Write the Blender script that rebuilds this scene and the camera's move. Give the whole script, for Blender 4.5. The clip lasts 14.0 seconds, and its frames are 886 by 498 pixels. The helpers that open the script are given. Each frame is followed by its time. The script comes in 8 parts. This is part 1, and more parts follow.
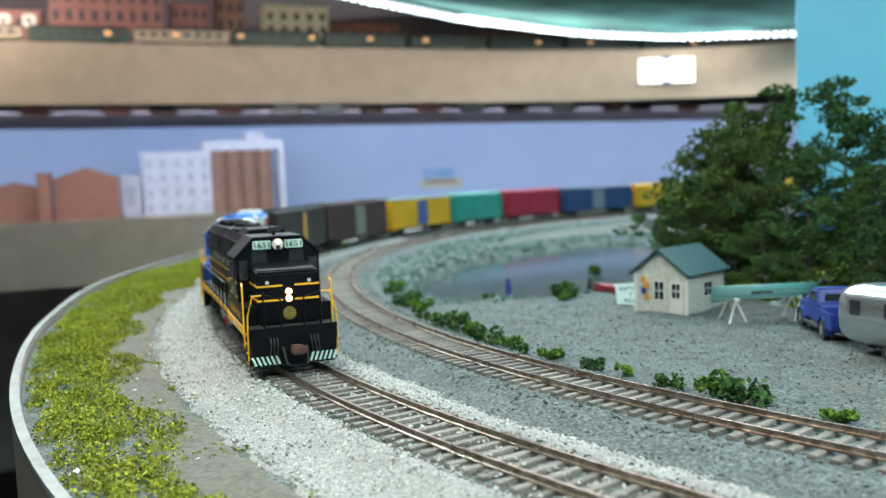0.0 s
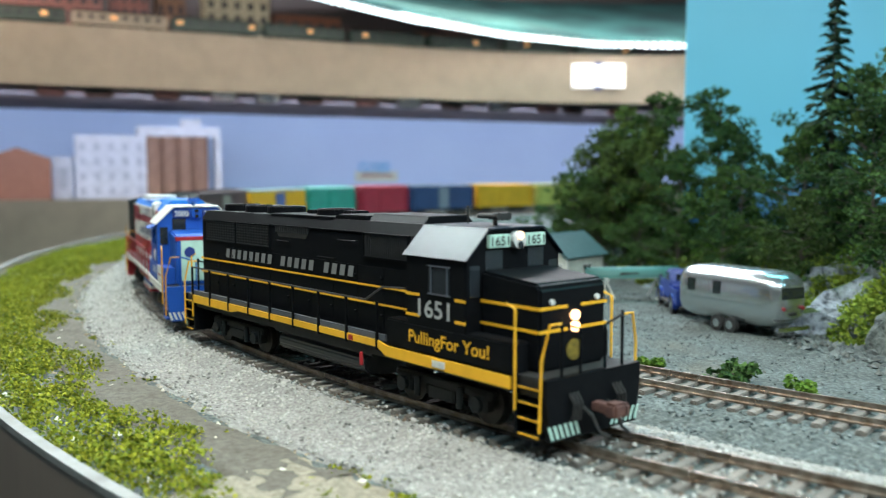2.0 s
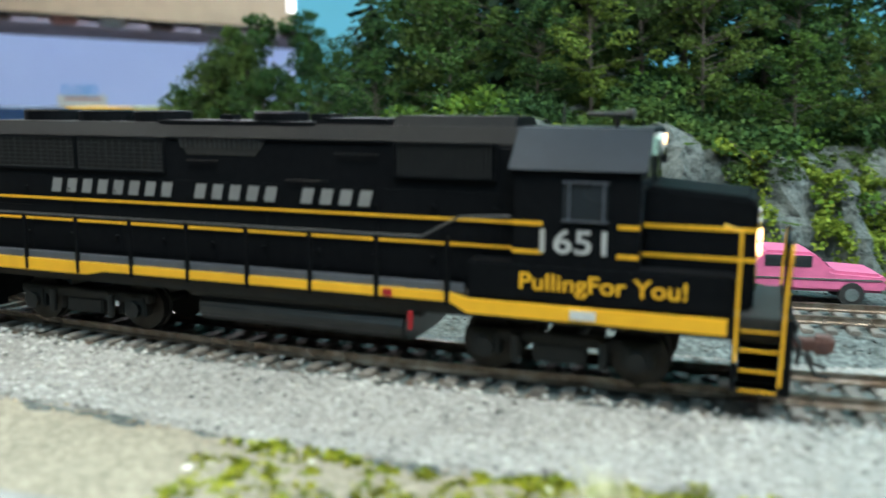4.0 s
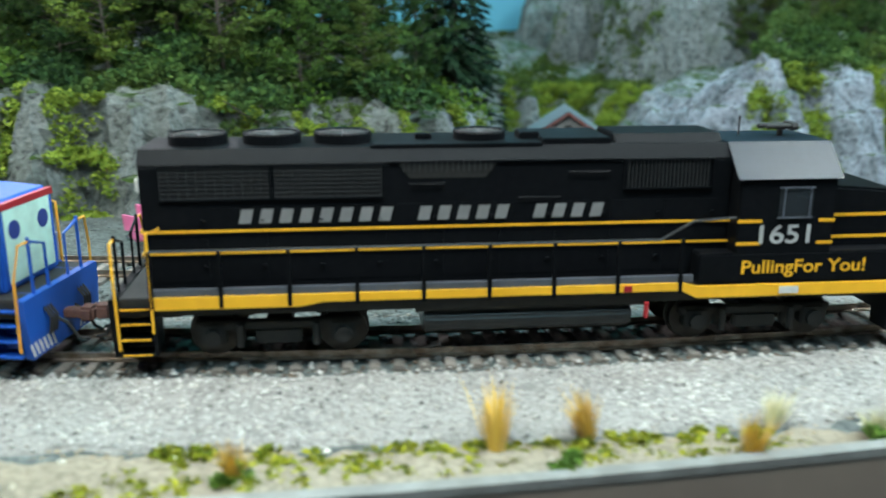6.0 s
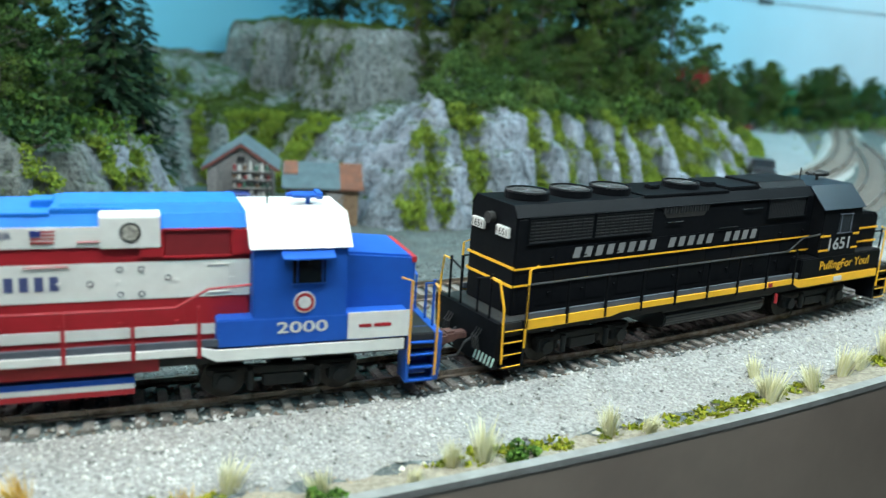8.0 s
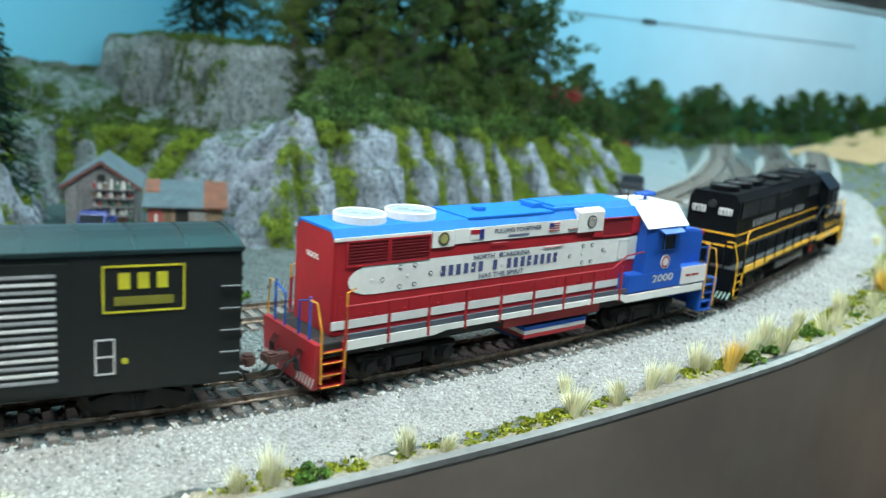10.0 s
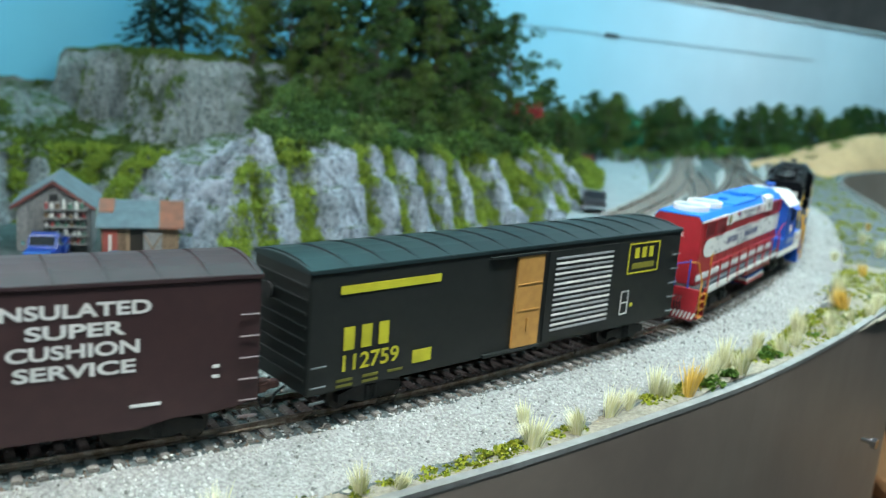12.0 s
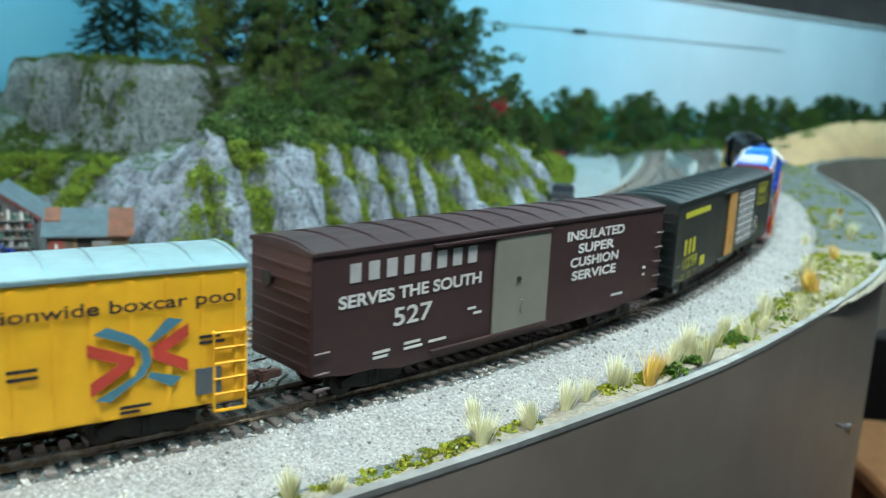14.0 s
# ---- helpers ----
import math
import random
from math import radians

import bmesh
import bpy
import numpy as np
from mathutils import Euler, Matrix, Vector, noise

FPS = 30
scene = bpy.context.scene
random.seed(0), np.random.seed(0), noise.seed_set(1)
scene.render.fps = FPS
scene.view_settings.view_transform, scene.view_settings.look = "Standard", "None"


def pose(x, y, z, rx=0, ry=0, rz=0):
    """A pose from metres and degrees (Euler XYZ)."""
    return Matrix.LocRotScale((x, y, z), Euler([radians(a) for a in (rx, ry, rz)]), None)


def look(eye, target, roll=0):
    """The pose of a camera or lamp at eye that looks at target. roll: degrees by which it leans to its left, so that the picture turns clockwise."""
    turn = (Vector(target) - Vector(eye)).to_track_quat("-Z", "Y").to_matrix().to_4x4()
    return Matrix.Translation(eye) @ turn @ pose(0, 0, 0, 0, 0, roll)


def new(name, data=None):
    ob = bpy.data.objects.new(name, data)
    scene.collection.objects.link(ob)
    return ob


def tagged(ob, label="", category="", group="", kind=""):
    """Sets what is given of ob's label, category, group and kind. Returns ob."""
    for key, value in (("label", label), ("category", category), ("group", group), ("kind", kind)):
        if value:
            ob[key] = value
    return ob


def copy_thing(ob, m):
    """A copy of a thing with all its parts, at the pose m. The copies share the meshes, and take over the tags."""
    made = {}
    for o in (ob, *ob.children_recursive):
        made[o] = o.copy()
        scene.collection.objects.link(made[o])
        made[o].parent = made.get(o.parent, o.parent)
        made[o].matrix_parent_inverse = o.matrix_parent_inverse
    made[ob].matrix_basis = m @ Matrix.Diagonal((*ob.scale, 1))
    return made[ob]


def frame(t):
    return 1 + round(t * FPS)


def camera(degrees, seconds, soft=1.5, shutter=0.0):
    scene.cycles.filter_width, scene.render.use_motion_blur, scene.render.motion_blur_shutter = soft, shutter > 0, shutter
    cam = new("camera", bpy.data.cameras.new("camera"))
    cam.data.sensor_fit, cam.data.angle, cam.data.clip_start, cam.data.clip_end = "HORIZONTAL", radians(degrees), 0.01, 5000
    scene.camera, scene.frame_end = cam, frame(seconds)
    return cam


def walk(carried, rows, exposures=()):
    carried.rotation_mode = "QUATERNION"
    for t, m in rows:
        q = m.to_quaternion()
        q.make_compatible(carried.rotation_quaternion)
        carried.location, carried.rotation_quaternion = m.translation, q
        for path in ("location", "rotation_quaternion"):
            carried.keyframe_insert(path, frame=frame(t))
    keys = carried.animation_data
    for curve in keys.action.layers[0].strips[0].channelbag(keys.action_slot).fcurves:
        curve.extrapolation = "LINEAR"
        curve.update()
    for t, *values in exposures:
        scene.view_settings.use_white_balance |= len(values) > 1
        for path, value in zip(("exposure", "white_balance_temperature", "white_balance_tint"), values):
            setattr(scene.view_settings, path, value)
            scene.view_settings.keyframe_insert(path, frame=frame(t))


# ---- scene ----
# A model railway in 1:87: a peninsula with a sky board down its middle and a train round its end.
def view(x, y, z, yaw, pitch, roll):
    a, b = radians(yaw), radians(pitch)
    return look((x, y, z), (x - math.sin(a) * math.cos(b), y + math.cos(a) * math.cos(b), z + math.sin(b)), roll)


cam = camera(54.36, 14.0, soft=1.2, shutter=0.25)
cam.data.dof.use_dof, cam.data.dof.focus_distance, cam.data.dof.aperture_fstop = True, 0.285, 14.0
PATH = [
    (0.0, 0.4365, -0.0570, 0.0706, 69.72, -4.47, -2.22), (0.5, 0.4523, -0.0631, 0.0683, 68.78, -4.53, -1.30),
    (1.0, 0.4687, -0.0663, 0.0672, 67.68, -4.68, -0.93), (1.5, 0.4795, -0.0644, 0.0678, 66.82, -4.96, -0.57),
    (2.0, 0.4924, -0.0567, 0.0638, 65.74, -4.75, -0.09), (2.5, 0.5156, -0.0440, 0.0614, 62.81, -5.52, 0.42),
    (3.0, 0.5454, -0.0309, 0.0588, 58.32, -7.18, 1.03), (3.5, 0.5732, -0.0084, 0.0540, 54.03, -7.91, 0.96),
    (3.7, 0.5854, 0.0010, 0.0534, 52.20, -8.41, 0.76), (5.8, 0.7127, 0.0703, 0.0806, 38.46, -15.26, -0.45),
    (6.0, 0.7266, 0.0732, 0.0813, 36.28, -15.38, 0.18), (6.5, 0.7580, 0.0817, 0.0879, 30.28, -15.24, 2.07),
    (7.0, 0.7734, 0.0909, 0.0950, 27.40, -14.29, 2.69), (7.5, 0.7845, 0.0977, 0.0984, 24.59, -13.95, 3.31),
    (8.0, 0.7906, 0.1077, 0.0994, 21.54, -14.27, 3.78), (8.5, 0.8006, 0.1093, 0.0977, 20.09, -13.86, 4.01),
    (9.0, 0.8159, 0.1152, 0.0991, 19.16, -13.81, 4.24), (9.2, 0.8207, 0.1157, 0.1001, 18.28, -13.55, 4.35),
    (11.3, 0.8242, 0.1175, 0.1140, 14.56, -12.82, 5.04), (11.5, 0.8231, 0.1222, 0.1114, 14.26, -12.61, 5.14),
    (12.0, 0.8249, 0.1228, 0.1118, 13.86, -12.32, 4.68), (12.5, 0.8284, 0.1236, 0.1140, 14.15, -12.05, 4.03),
    (13.0, 0.8333, 0.1270, 0.1100, 13.60, -11.78, 3.45), (13.5, 0.8356, 0.1303, 0.1064, 13.12, -11.65, 3.11),
    (14.0, 0.8360, 0.1406, 0.1034, 12.83, -11.80, 2.76)]
walk(cam, [(r[0], view(*r[1:])) for r in PATH])

# ---- light: ceiling tubes of the room ----
world = bpy.data.worlds.new("room_air")
scene.world = world
world.use_nodes = True
world.node_tree.nodes["Background"].inputs[0].default_value = (0.38, 0.85, 1.0, 1)
world.node_tree.nodes["Background"].inputs[1].default_value = 0.3


def tube_lamp(x, y, z, long, wide, turn, watts, colour):
    d = bpy.data.lights.new("ceiling_tube", "AREA")
    d.shape, d.size, d.size_y, d.energy, d.color = "RECTANGLE", long, wide, watts, colour
    ob = new("ceiling_tube", d)
    ob.matrix_world = pose(x, y, z, 0, 0, turn)
    return ob


# strips along the layout's own valance, over its front edge
tube_lamp(0.28, -0.12, 0.52, 0.8, 0.04, 18, 4.8, (1.0, 0.98, 0.84))
tube_lamp(0.86, 0.27, 0.52, 0.8, 0.04, 52, 7.8, (0.84, 0.95, 0.96))
tube_lamp(1.1, 0.95, 0.52, 0.8, 0.04, 88, 5.7, (0.82, 0.94, 0.98))
tube_lamp(-0.45, -0.02, 0.52, 0.6, 0.04, -25, 4.2, (0.68, 1.0, 0.95))
# ceiling panels of the room
tube_lamp(1.0, -0.6, 1.2, 1.6, 0.6, 30, 14.0, (0.5, 0.85, 1.0))
tube_lamp(0.0, 1.0, 1.15, 1.3, 0.12, 54, 11.0, (0.2, 0.9, 1.0))
tube_lamp(1.5, 1.5, 1.15, 1.3, 0.12, 54, 22.0, (0.4, 0.87, 1.0))
tube_lamp(-1.2, 0.6, 1.15, 2.2, 0.12, 90, 82.0, (0.92, 0.93, 1.0))
# strip lamps under the upper deck and over its street
low_strip = tube_lamp(-2.0, 0.4, 0.278, 5.2, 0.02, 90, 15.0, (0.7, 0.8, 1.0))
low_strip.matrix_world = look((-2.0, 0.4, 0.278), (-2.6, 0.4, 0.1))
street_strip = tube_lamp(-1.66, 0.2, 0.66, 2.2, 0.02, 90, 22.0, (1.0, 0.86, 0.74))
street_strip.matrix_world = look((-1.66, 0.2, 0.66), (-2.0, 0.2, 0.44))

# the white lamp strip of the upper deck, shining on its fascia
led_light = tube_lamp(-1.44, 0.75, 0.445, 1.7, 0.006, 90, 3.6, (0.95, 0.92, 0.85))
led_light.matrix_world = look((-1.44, 0.75, 0.445), (-1.8, 0.72, 0.32))

# ---- materials ----
def nodes_of(name):
    m = bpy.data.materials.new(name)
    m.use_nodes = True
    nt = m.node_tree
    return m, nt, nt.nodes["Principled BSDF"]


def noise_node(nt, scale, detail=4.0, stretch=None, coords="Object", rough=0.6):
    tc = nt.nodes.new("ShaderNodeTexCoord")
    n = nt.nodes.new("ShaderNodeTexNoise")
    n.inputs["Scale"].default_value, n.inputs["Detail"].default_value = scale, detail
    n.inputs["Roughness"].default_value = rough
    if stretch:
        mp = nt.nodes.new("ShaderNodeMapping")
        mp.inputs["Scale"].default_value = stretch
        nt.links.new(tc.outputs[coords], mp.inputs[0])
        nt.links.new(mp.outputs[0], n.inputs[0])
    else:
        nt.links.new(tc.outputs[coords], n.inputs[0])
    return n


def ramp(nt, src, stops):
    r = nt.nodes.new("ShaderNodeValToRGB")
    while len(r.color_ramp.elements) < len(stops):
        r.color_ramp.elements.new(0.5)
    for e, (p, c) in zip(r.color_ramp.elements, stops):
        e.position, e.color = p, (*c, 1)
    nt.links.new(src, r.inputs[0])
    return r


def mixed(nt, fac, a, b, mode="MIX"):
    m = nt.nodes.new("ShaderNodeMix")
    m.data_type, m.blend_type = "RGBA", mode
    for sock, v in ((m.inputs[0], fac), (m.inputs[6], a), (m.inputs[7], b)):
        if hasattr(v, "is_linked"):
            nt.links.new(v, sock)
        elif isinstance(v, (int, float)):
            sock.default_value = v
        else:
            sock.default_value = (*v, 1)
    return m.outputs[2]


def bumped(nt, bsdf, height, strength, dist):
    b = nt.nodes.new("ShaderNodeBump")
    b.inputs["Strength"].default_value, b.inputs["Distance"].default_value = strength, dist
    nt.links.new(height, b.inputs["Height"])
    nt.links.new(b.outputs[0], bsdf.inputs["Normal"])


def mat(name, c1, c2=None, rough=0.55, metal=0.0, scale=150.0, bump=0.0, dist=0.0006, wear=0.15, spread=0.0, spec=0.5):
    """A surface of two colours mingled by grain, with broad wear and fine relief; spread varies it from object to object."""
    m, nt, b = nodes_of(name)
    c2 = c2 or tuple(v * 0.8 for v in c1)
    n1, n2 = noise_node(nt, scale, 5), noise_node(nt, scale / 9, 3)
    col = mixed(nt, ramp(nt, n1.outputs[0], [(0.35, (0, 0, 0)), (0.65, (1, 1, 1))]).outputs[0], c1, c2)
    shade = ramp(nt, n2.outputs[0], [(0.3, (1 - wear,) * 3), (0.7, (1 + wear * 0.4,) * 3)])
    col = mixed(nt, 1.0, col, shade.outputs[0], "MULTIPLY")
    if spread:
        oi = nt.nodes.new("ShaderNodeObjectInfo")
        r = ramp(nt, oi.outputs["Random"], [(0.0, (1 - spread,) * 3), (1.0, (1 + spread,) * 3)])
        col = mixed(nt, 1.0, col, r.outputs[0], "MULTIPLY")
    nt.links.new(col, b.inputs["Base Color"])
    rr = nt.nodes.new("ShaderNodeMapRange")
    rr.inputs[3].default_value, rr.inputs[4].default_value = max(rough - 0.1, 0.03), min(rough + 0.12, 1)
    nt.links.new(n2.outputs[0], rr.inputs[0])
    nt.links.new(rr.outputs[0], b.inputs["Roughness"])
    b.inputs["Metallic"].default_value = metal
    b.inputs["Specular IOR Level"].default_value = spec
    if bump:
        bumped(nt, b, n1.outputs[0], bump, dist)
    return m


def islands(name, colours, rough=0.9, spec=0.2, tint=False):
    """Loose small pieces: each one takes a tint of its own."""
    m, nt, b = nodes_of(name)
    g = nt.nodes.new("ShaderNodeNewGeometry")
    step = 1.0 / max(len(colours) - 1, 1)
    r = ramp(nt, g.outputs["Random Per Island"], [(i * step, c) for i, c in enumerate(colours)])
    n = noise_node(nt, 25, 3)
    sh = ramp(nt, n.outputs[0], [(0.3, (0.75,) * 3), (0.7, (1.15,) * 3)])
    c = mixed(nt, 1.0, r.outputs[0], sh.outputs[0], "MULTIPLY")
    if tint:
        oi = nt.nodes.new("ShaderNodeObjectInfo")
        tr = ramp(nt, oi.outputs["Random"], [(0.0, (0.6, 0.72, 0.85)), (0.3, (0.9, 0.95, 0.9)), (0.6, (1.02, 1.05, 0.9)), (0.8, (0.7, 0.85, 1.0)), (1.0, (1.35, 1.3, 0.9))])
        c = mixed(nt, 1.0, c, tr.outputs[0], "MULTIPLY")
    nt.links.new(c, b.inputs["Base Color"])
    b.inputs["Roughness"].default_value = rough
    b.inputs["Specular IOR Level"].default_value = spec
    return m


def glow(name, colour, strength):
    m, nt, b = nodes_of(name)
    b.inputs["Base Color"].default_value = (*colour, 1)
    b.inputs["Emission Color"].default_value = (*colour, 1)
    b.inputs["Emission Strength"].default_value = strength
    return m


def rock_material():
    m, nt, b = nodes_of("rock_plaster")
    g = nt.nodes.new("ShaderNodeNewGeometry")
    sep = nt.nodes.new("ShaderNodeSeparateXYZ")
    nt.links.new(g.outputs["Normal"], sep.inputs[0])
    fine, mid, streak = noise_node(nt, 330, 6), noise_node(nt, 45, 5), noise_node(nt, 20, 3, (1.0, 1.0, 0.22))
    rock = ramp(nt, mid.outputs[0], [(0.25, (0.11, 0.125, 0.125)), (0.45, (0.22, 0.24, 0.25)), (0.75, (0.38, 0.405, 0.435))])
    grit = ramp(nt, fine.outputs[0], [(0.34, (0.3, 0.31, 0.32)), (0.46, (0.85, 0.85, 0.85)), (0.66, (1.2, 1.2, 1.2))])
    stone = mixed(nt, 1.0, rock.outputs[0], grit.outputs[0], "MULTIPLY")
    pos = nt.nodes.new("ShaderNodeSeparateXYZ")
    nt.links.new(g.outputs["Position"], pos.inputs[0])
    side = nt.nodes.new("ShaderNodeMath")
    side.operation = "SUBTRACT"
    nt.links.new(pos.outputs[1], side.inputs[0])
    nt.links.new(pos.outputs[0], side.inputs[1])
    # rock tone by y minus x: darkest in the west, lightest mid-range
    kinds = ramp(nt, side.outputs[0], [(0.0, (0.62, 0.64, 0.58)), (0.04, (1.05, 1.1, 1.2)), (0.2, (1.1, 1.15, 1.25)), (0.28, (0.85, 0.9, 0.86))])
    stone = mixed(nt, 1.0, stone, kinds.outputs[0], "MULTIPLY")
    moss = ramp(nt, fine.outputs[0], [(0.3, (0.015, 0.035, 0.008)), (0.7, (0.07, 0.12, 0.02))])
    green = ramp(nt, streak.outputs[0], [(0.6, (0, 0, 0)), (0.68, (0.6, 0.6, 0.6))])
    flat = ramp(nt, sep.outputs[2], [(0.88, (0, 0, 0)), (0.96, (1, 1, 1))])
    fac = mixed(nt, 1.0, green.outputs[0], flat.outputs[0], "SCREEN")
    nt.links.new(mixed(nt, fac, stone, moss.outputs[0]), b.inputs["Base Color"])
    b.inputs["Roughness"].default_value = 0.95
    b.inputs["Specular IOR Level"].default_value = 0.15
    bumped(nt, b, fine.outputs[0], 1.0, 0.003)
    return m


def ground_material():
    m, nt, b = nodes_of("scenic_ground")
    fine, mid, broad = noise_node(nt, 700, 4), noise_node(nt, 90, 5), noise_node(nt, 9, 4)
    a = ramp(nt, fine.outputs[0], [(0.3, (0.045, 0.054, 0.054)), (0.5, (0.1, 0.115, 0.114)), (0.72, (0.19, 0.212, 0.21))])
    d = ramp(nt, mid.outputs[0], [(0.3, (0.72, 0.7, 0.66)), (0.7, (1.1, 1.1, 1.1))])
    c = mixed(nt, 1.0, a.outputs[0], d.outputs[0], "MULTIPLY")
    e = ramp(nt, broad.outputs[0], [(0.62, (0, 0, 0)), (0.78, (0.5, 0.5, 0.5))])
    nt.links.new(mixed(nt, e.outputs[0], c, (0.17, 0.13, 0.09)), b.inputs["Base Color"])
    b.inputs["Roughness"].default_value = 0.95
    b.inputs["Specular IOR Level"].default_value = 0.15
    bumped(nt, b, fine.outputs[0], 0.8, 0.001)
    return m


def sky_material():
    m, nt, b = nodes_of("painted_sky")
    tc = nt.nodes.new("ShaderNodeTexCoord")
    sep = nt.nodes.new("ShaderNodeSeparateXYZ")
    nt.links.new(tc.outputs["Object"], sep.inputs[0])
    mr = nt.nodes.new("ShaderNodeMapRange")
    mr.inputs[1].default_value, mr.inputs[2].default_value = 0.9, 1.75
    nt.links.new(sep.outputs[0], mr.inputs[0])
    n = noise_node(nt, 4, 3)
    c = ramp(nt, mr.outputs[0], [(0.0, (0.16, 0.55, 0.75)), (0.45, (0.35, 0.65, 0.8)), (1.0, (0.78, 0.84, 0.93))])
    sh = ramp(nt, n.outputs[0], [(0.35, (0.94,) * 3), (0.65, (1.05,) * 3)])
    sky = mixed(nt, 1.0, c.outputs[0], sh.outputs[0], "MULTIPLY")
    rise = noise_node(nt, 16, 3, (1.0, 0.0, 0.0))
    h = nt.nodes.new("ShaderNodeMath")
    h.operation = "MULTIPLY_ADD"
    nt.links.new(rise.outputs[0], h.inputs[0])
    h.inputs[1].default_value, h.inputs[2].default_value = -0.085, -0.006
    up = nt.nodes.new("ShaderNodeMath")
    up.operation = "ADD"
    nt.links.new(sep.outputs[2], up.inputs[0])
    nt.links.new(h.outputs[0], up.inputs[1])
    edge = nt.nodes.new("ShaderNodeMapRange")
    edge.inputs[1].default_value, edge.inputs[2].default_value = 0.005, -0.004
    nt.links.new(up.outputs[0], edge.inputs[0])
    wood = ramp(nt, mr.outputs[0], [(0.3, (0.06, 0.22, 0.5)), (0.36, (0.015, 0.22, 0.1)), (0.8, (0.02, 0.2, 0.12)), (1.0, (0.2, 0.4, 0.5))])
    nt.links.new(mixed(nt, edge.outputs[0], sky, wood.outputs[0]), b.inputs["Base Color"])
    b.inputs["Roughness"].default_value = 0.38
    return m


def water_material():
    m, nt, b = nodes_of("pond_resin")
    n = noise_node(nt, 60, 3)
    c = ramp(nt, n.outputs[0], [(0.3, (0.03, 0.05, 0.05)), (0.7, (0.06, 0.085, 0.08))])
    nt.links.new(c.outputs[0], b.inputs["Base Color"])
    b.inputs["Roughness"].default_value = 0.09
    bumped(nt, b, n.outputs[0], 0.05, 0.001)
    return m


M_GROUND, M_ROCK, M_SKY, M_WATER = ground_material(), rock_material(), sky_material(), water_material()
M_FASCIA = mat("fascia_dark_brown", (0.2, 0.155, 0.128), (0.24, 0.19, 0.155), 0.34, 0, 30, 0.1, wear=0.25)
M_TRIM = mat("fascia_edge_grey", (0.22, 0.22, 0.21), (0.15, 0.145, 0.135), 0.6, 0, 120, 0.2)
M_TAN = mat("tan_hardboard", (0.46, 0.37, 0.28), (0.41, 0.33, 0.25), 0.55, 0, 20, 0.05)
M_RAIL = mat("rail_steel", (0.42, 0.36, 0.31), (0.2, 0.14, 0.1), 0.28, 0.9, 300)
M_TIE = mat("tie_weathered", (0.12, 0.1, 0.085), (0.2, 0.18, 0.16), 0.9, 0, 900, 0.4, spread=0.3)
M_STONES = islands("ballast_chips", [(0.29, 0.28, 0.265), (0.41, 0.4, 0.38), (0.35, 0.34, 0.32), (0.48, 0.47, 0.445), (0.4, 0.38, 0.34), (0.1, 0.098, 0.094), (0.44, 0.43, 0.41)])
M_STONES_DARK = islands("grey_chips", [(0.06, 0.07, 0.072), (0.15, 0.17, 0.17), (0.1, 0.112, 0.112), (0.21, 0.23, 0.228), (0.13, 0.135, 0.125), (0.05, 0.055, 0.055)])
M_BACK = mat("far_backdrop", (0.5, 0.62, 0.85), (0.47, 0.58, 0.82), 0.7, 0, 3)
M_FLOOR = mat("aisle_carpet", (0.05, 0.03, 0.028), (0.035, 0.022, 0.02), 0.95, 0, 200, 0.3)
M_WALL = mat("room_wall", (0.5, 0.48, 0.46), None, 0.8, 0, 12)
M_CEIL = mat("room_ceiling", (0.66, 0.58, 0.7), None, 0.85, 0, 30)

# ---- mesh helpers ----
def part(name, bm, material, parent=None, label=""):
    me = bpy.data.meshes.new(name)
    bm.to_mesh(me)
    bm.free()
    me.materials.append(material)
    ob = new(name, me)
    ob.parent = parent
    if label:
        ob["label"] = label
    return ob


def raw(name, verts, faces, material, parent=None, smooth=False):
    me = bpy.data.meshes.new(name)
    me.from_pydata(verts, [], faces)
    me.materials.append(material)
    if smooth:
        me.polygons.foreach_set("use_smooth", [True] * len(me.polygons))
    ob = new(name, me)
    ob.parent = parent
    return ob


def box(bm, x0, x1, y0, y1, z0, z1, bevel=0.0):
    v = [bm.verts.new((x, y, z)) for z in (z0, z1) for y in (y0, y1) for x in (x0, x1)]
    f = [bm.faces.new([v[i] for i in q]) for q in ((0, 2, 3, 1), (4, 5, 7, 6), (0, 1, 5, 4), (2, 6, 7, 3), (0, 4, 6, 2), (1, 3, 7, 5))]
    if bevel:
        bmesh.ops.bevel(bm, geom=list({e for q in f for e in q.edges}), offset=bevel, segments=2, affect="EDGES")
    return bm


def prism(bm, outline, axis, a0, a1, bevel=0.0):
    """An outline drawn across the given axis, run along it from a0 to a1."""
    def at(p, a):
        return {"x": (a, p[0], p[1]), "y": (p[0], a, p[1]), "z": (p[0], p[1], a)}[axis]
    lo, hi = [bm.verts.new(at(p, a0)) for p in outline], [bm.verts.new(at(p, a1)) for p in outline]
    fs = [bm.faces.new(lo[::-1]), bm.faces.new(hi)]
    for i in range(len(outline)):
        j = (i + 1) % len(outline)
        fs.append(bm.faces.new((lo[i], lo[j], hi[j], hi[i])))
    bmesh.ops.recalc_face_normals(bm, faces=fs)
    if bevel:
        bmesh.ops.bevel(bm, geom=list({e for q in fs for e in q.edges}), offset=bevel, segments=2, affect="EDGES")
    return bm


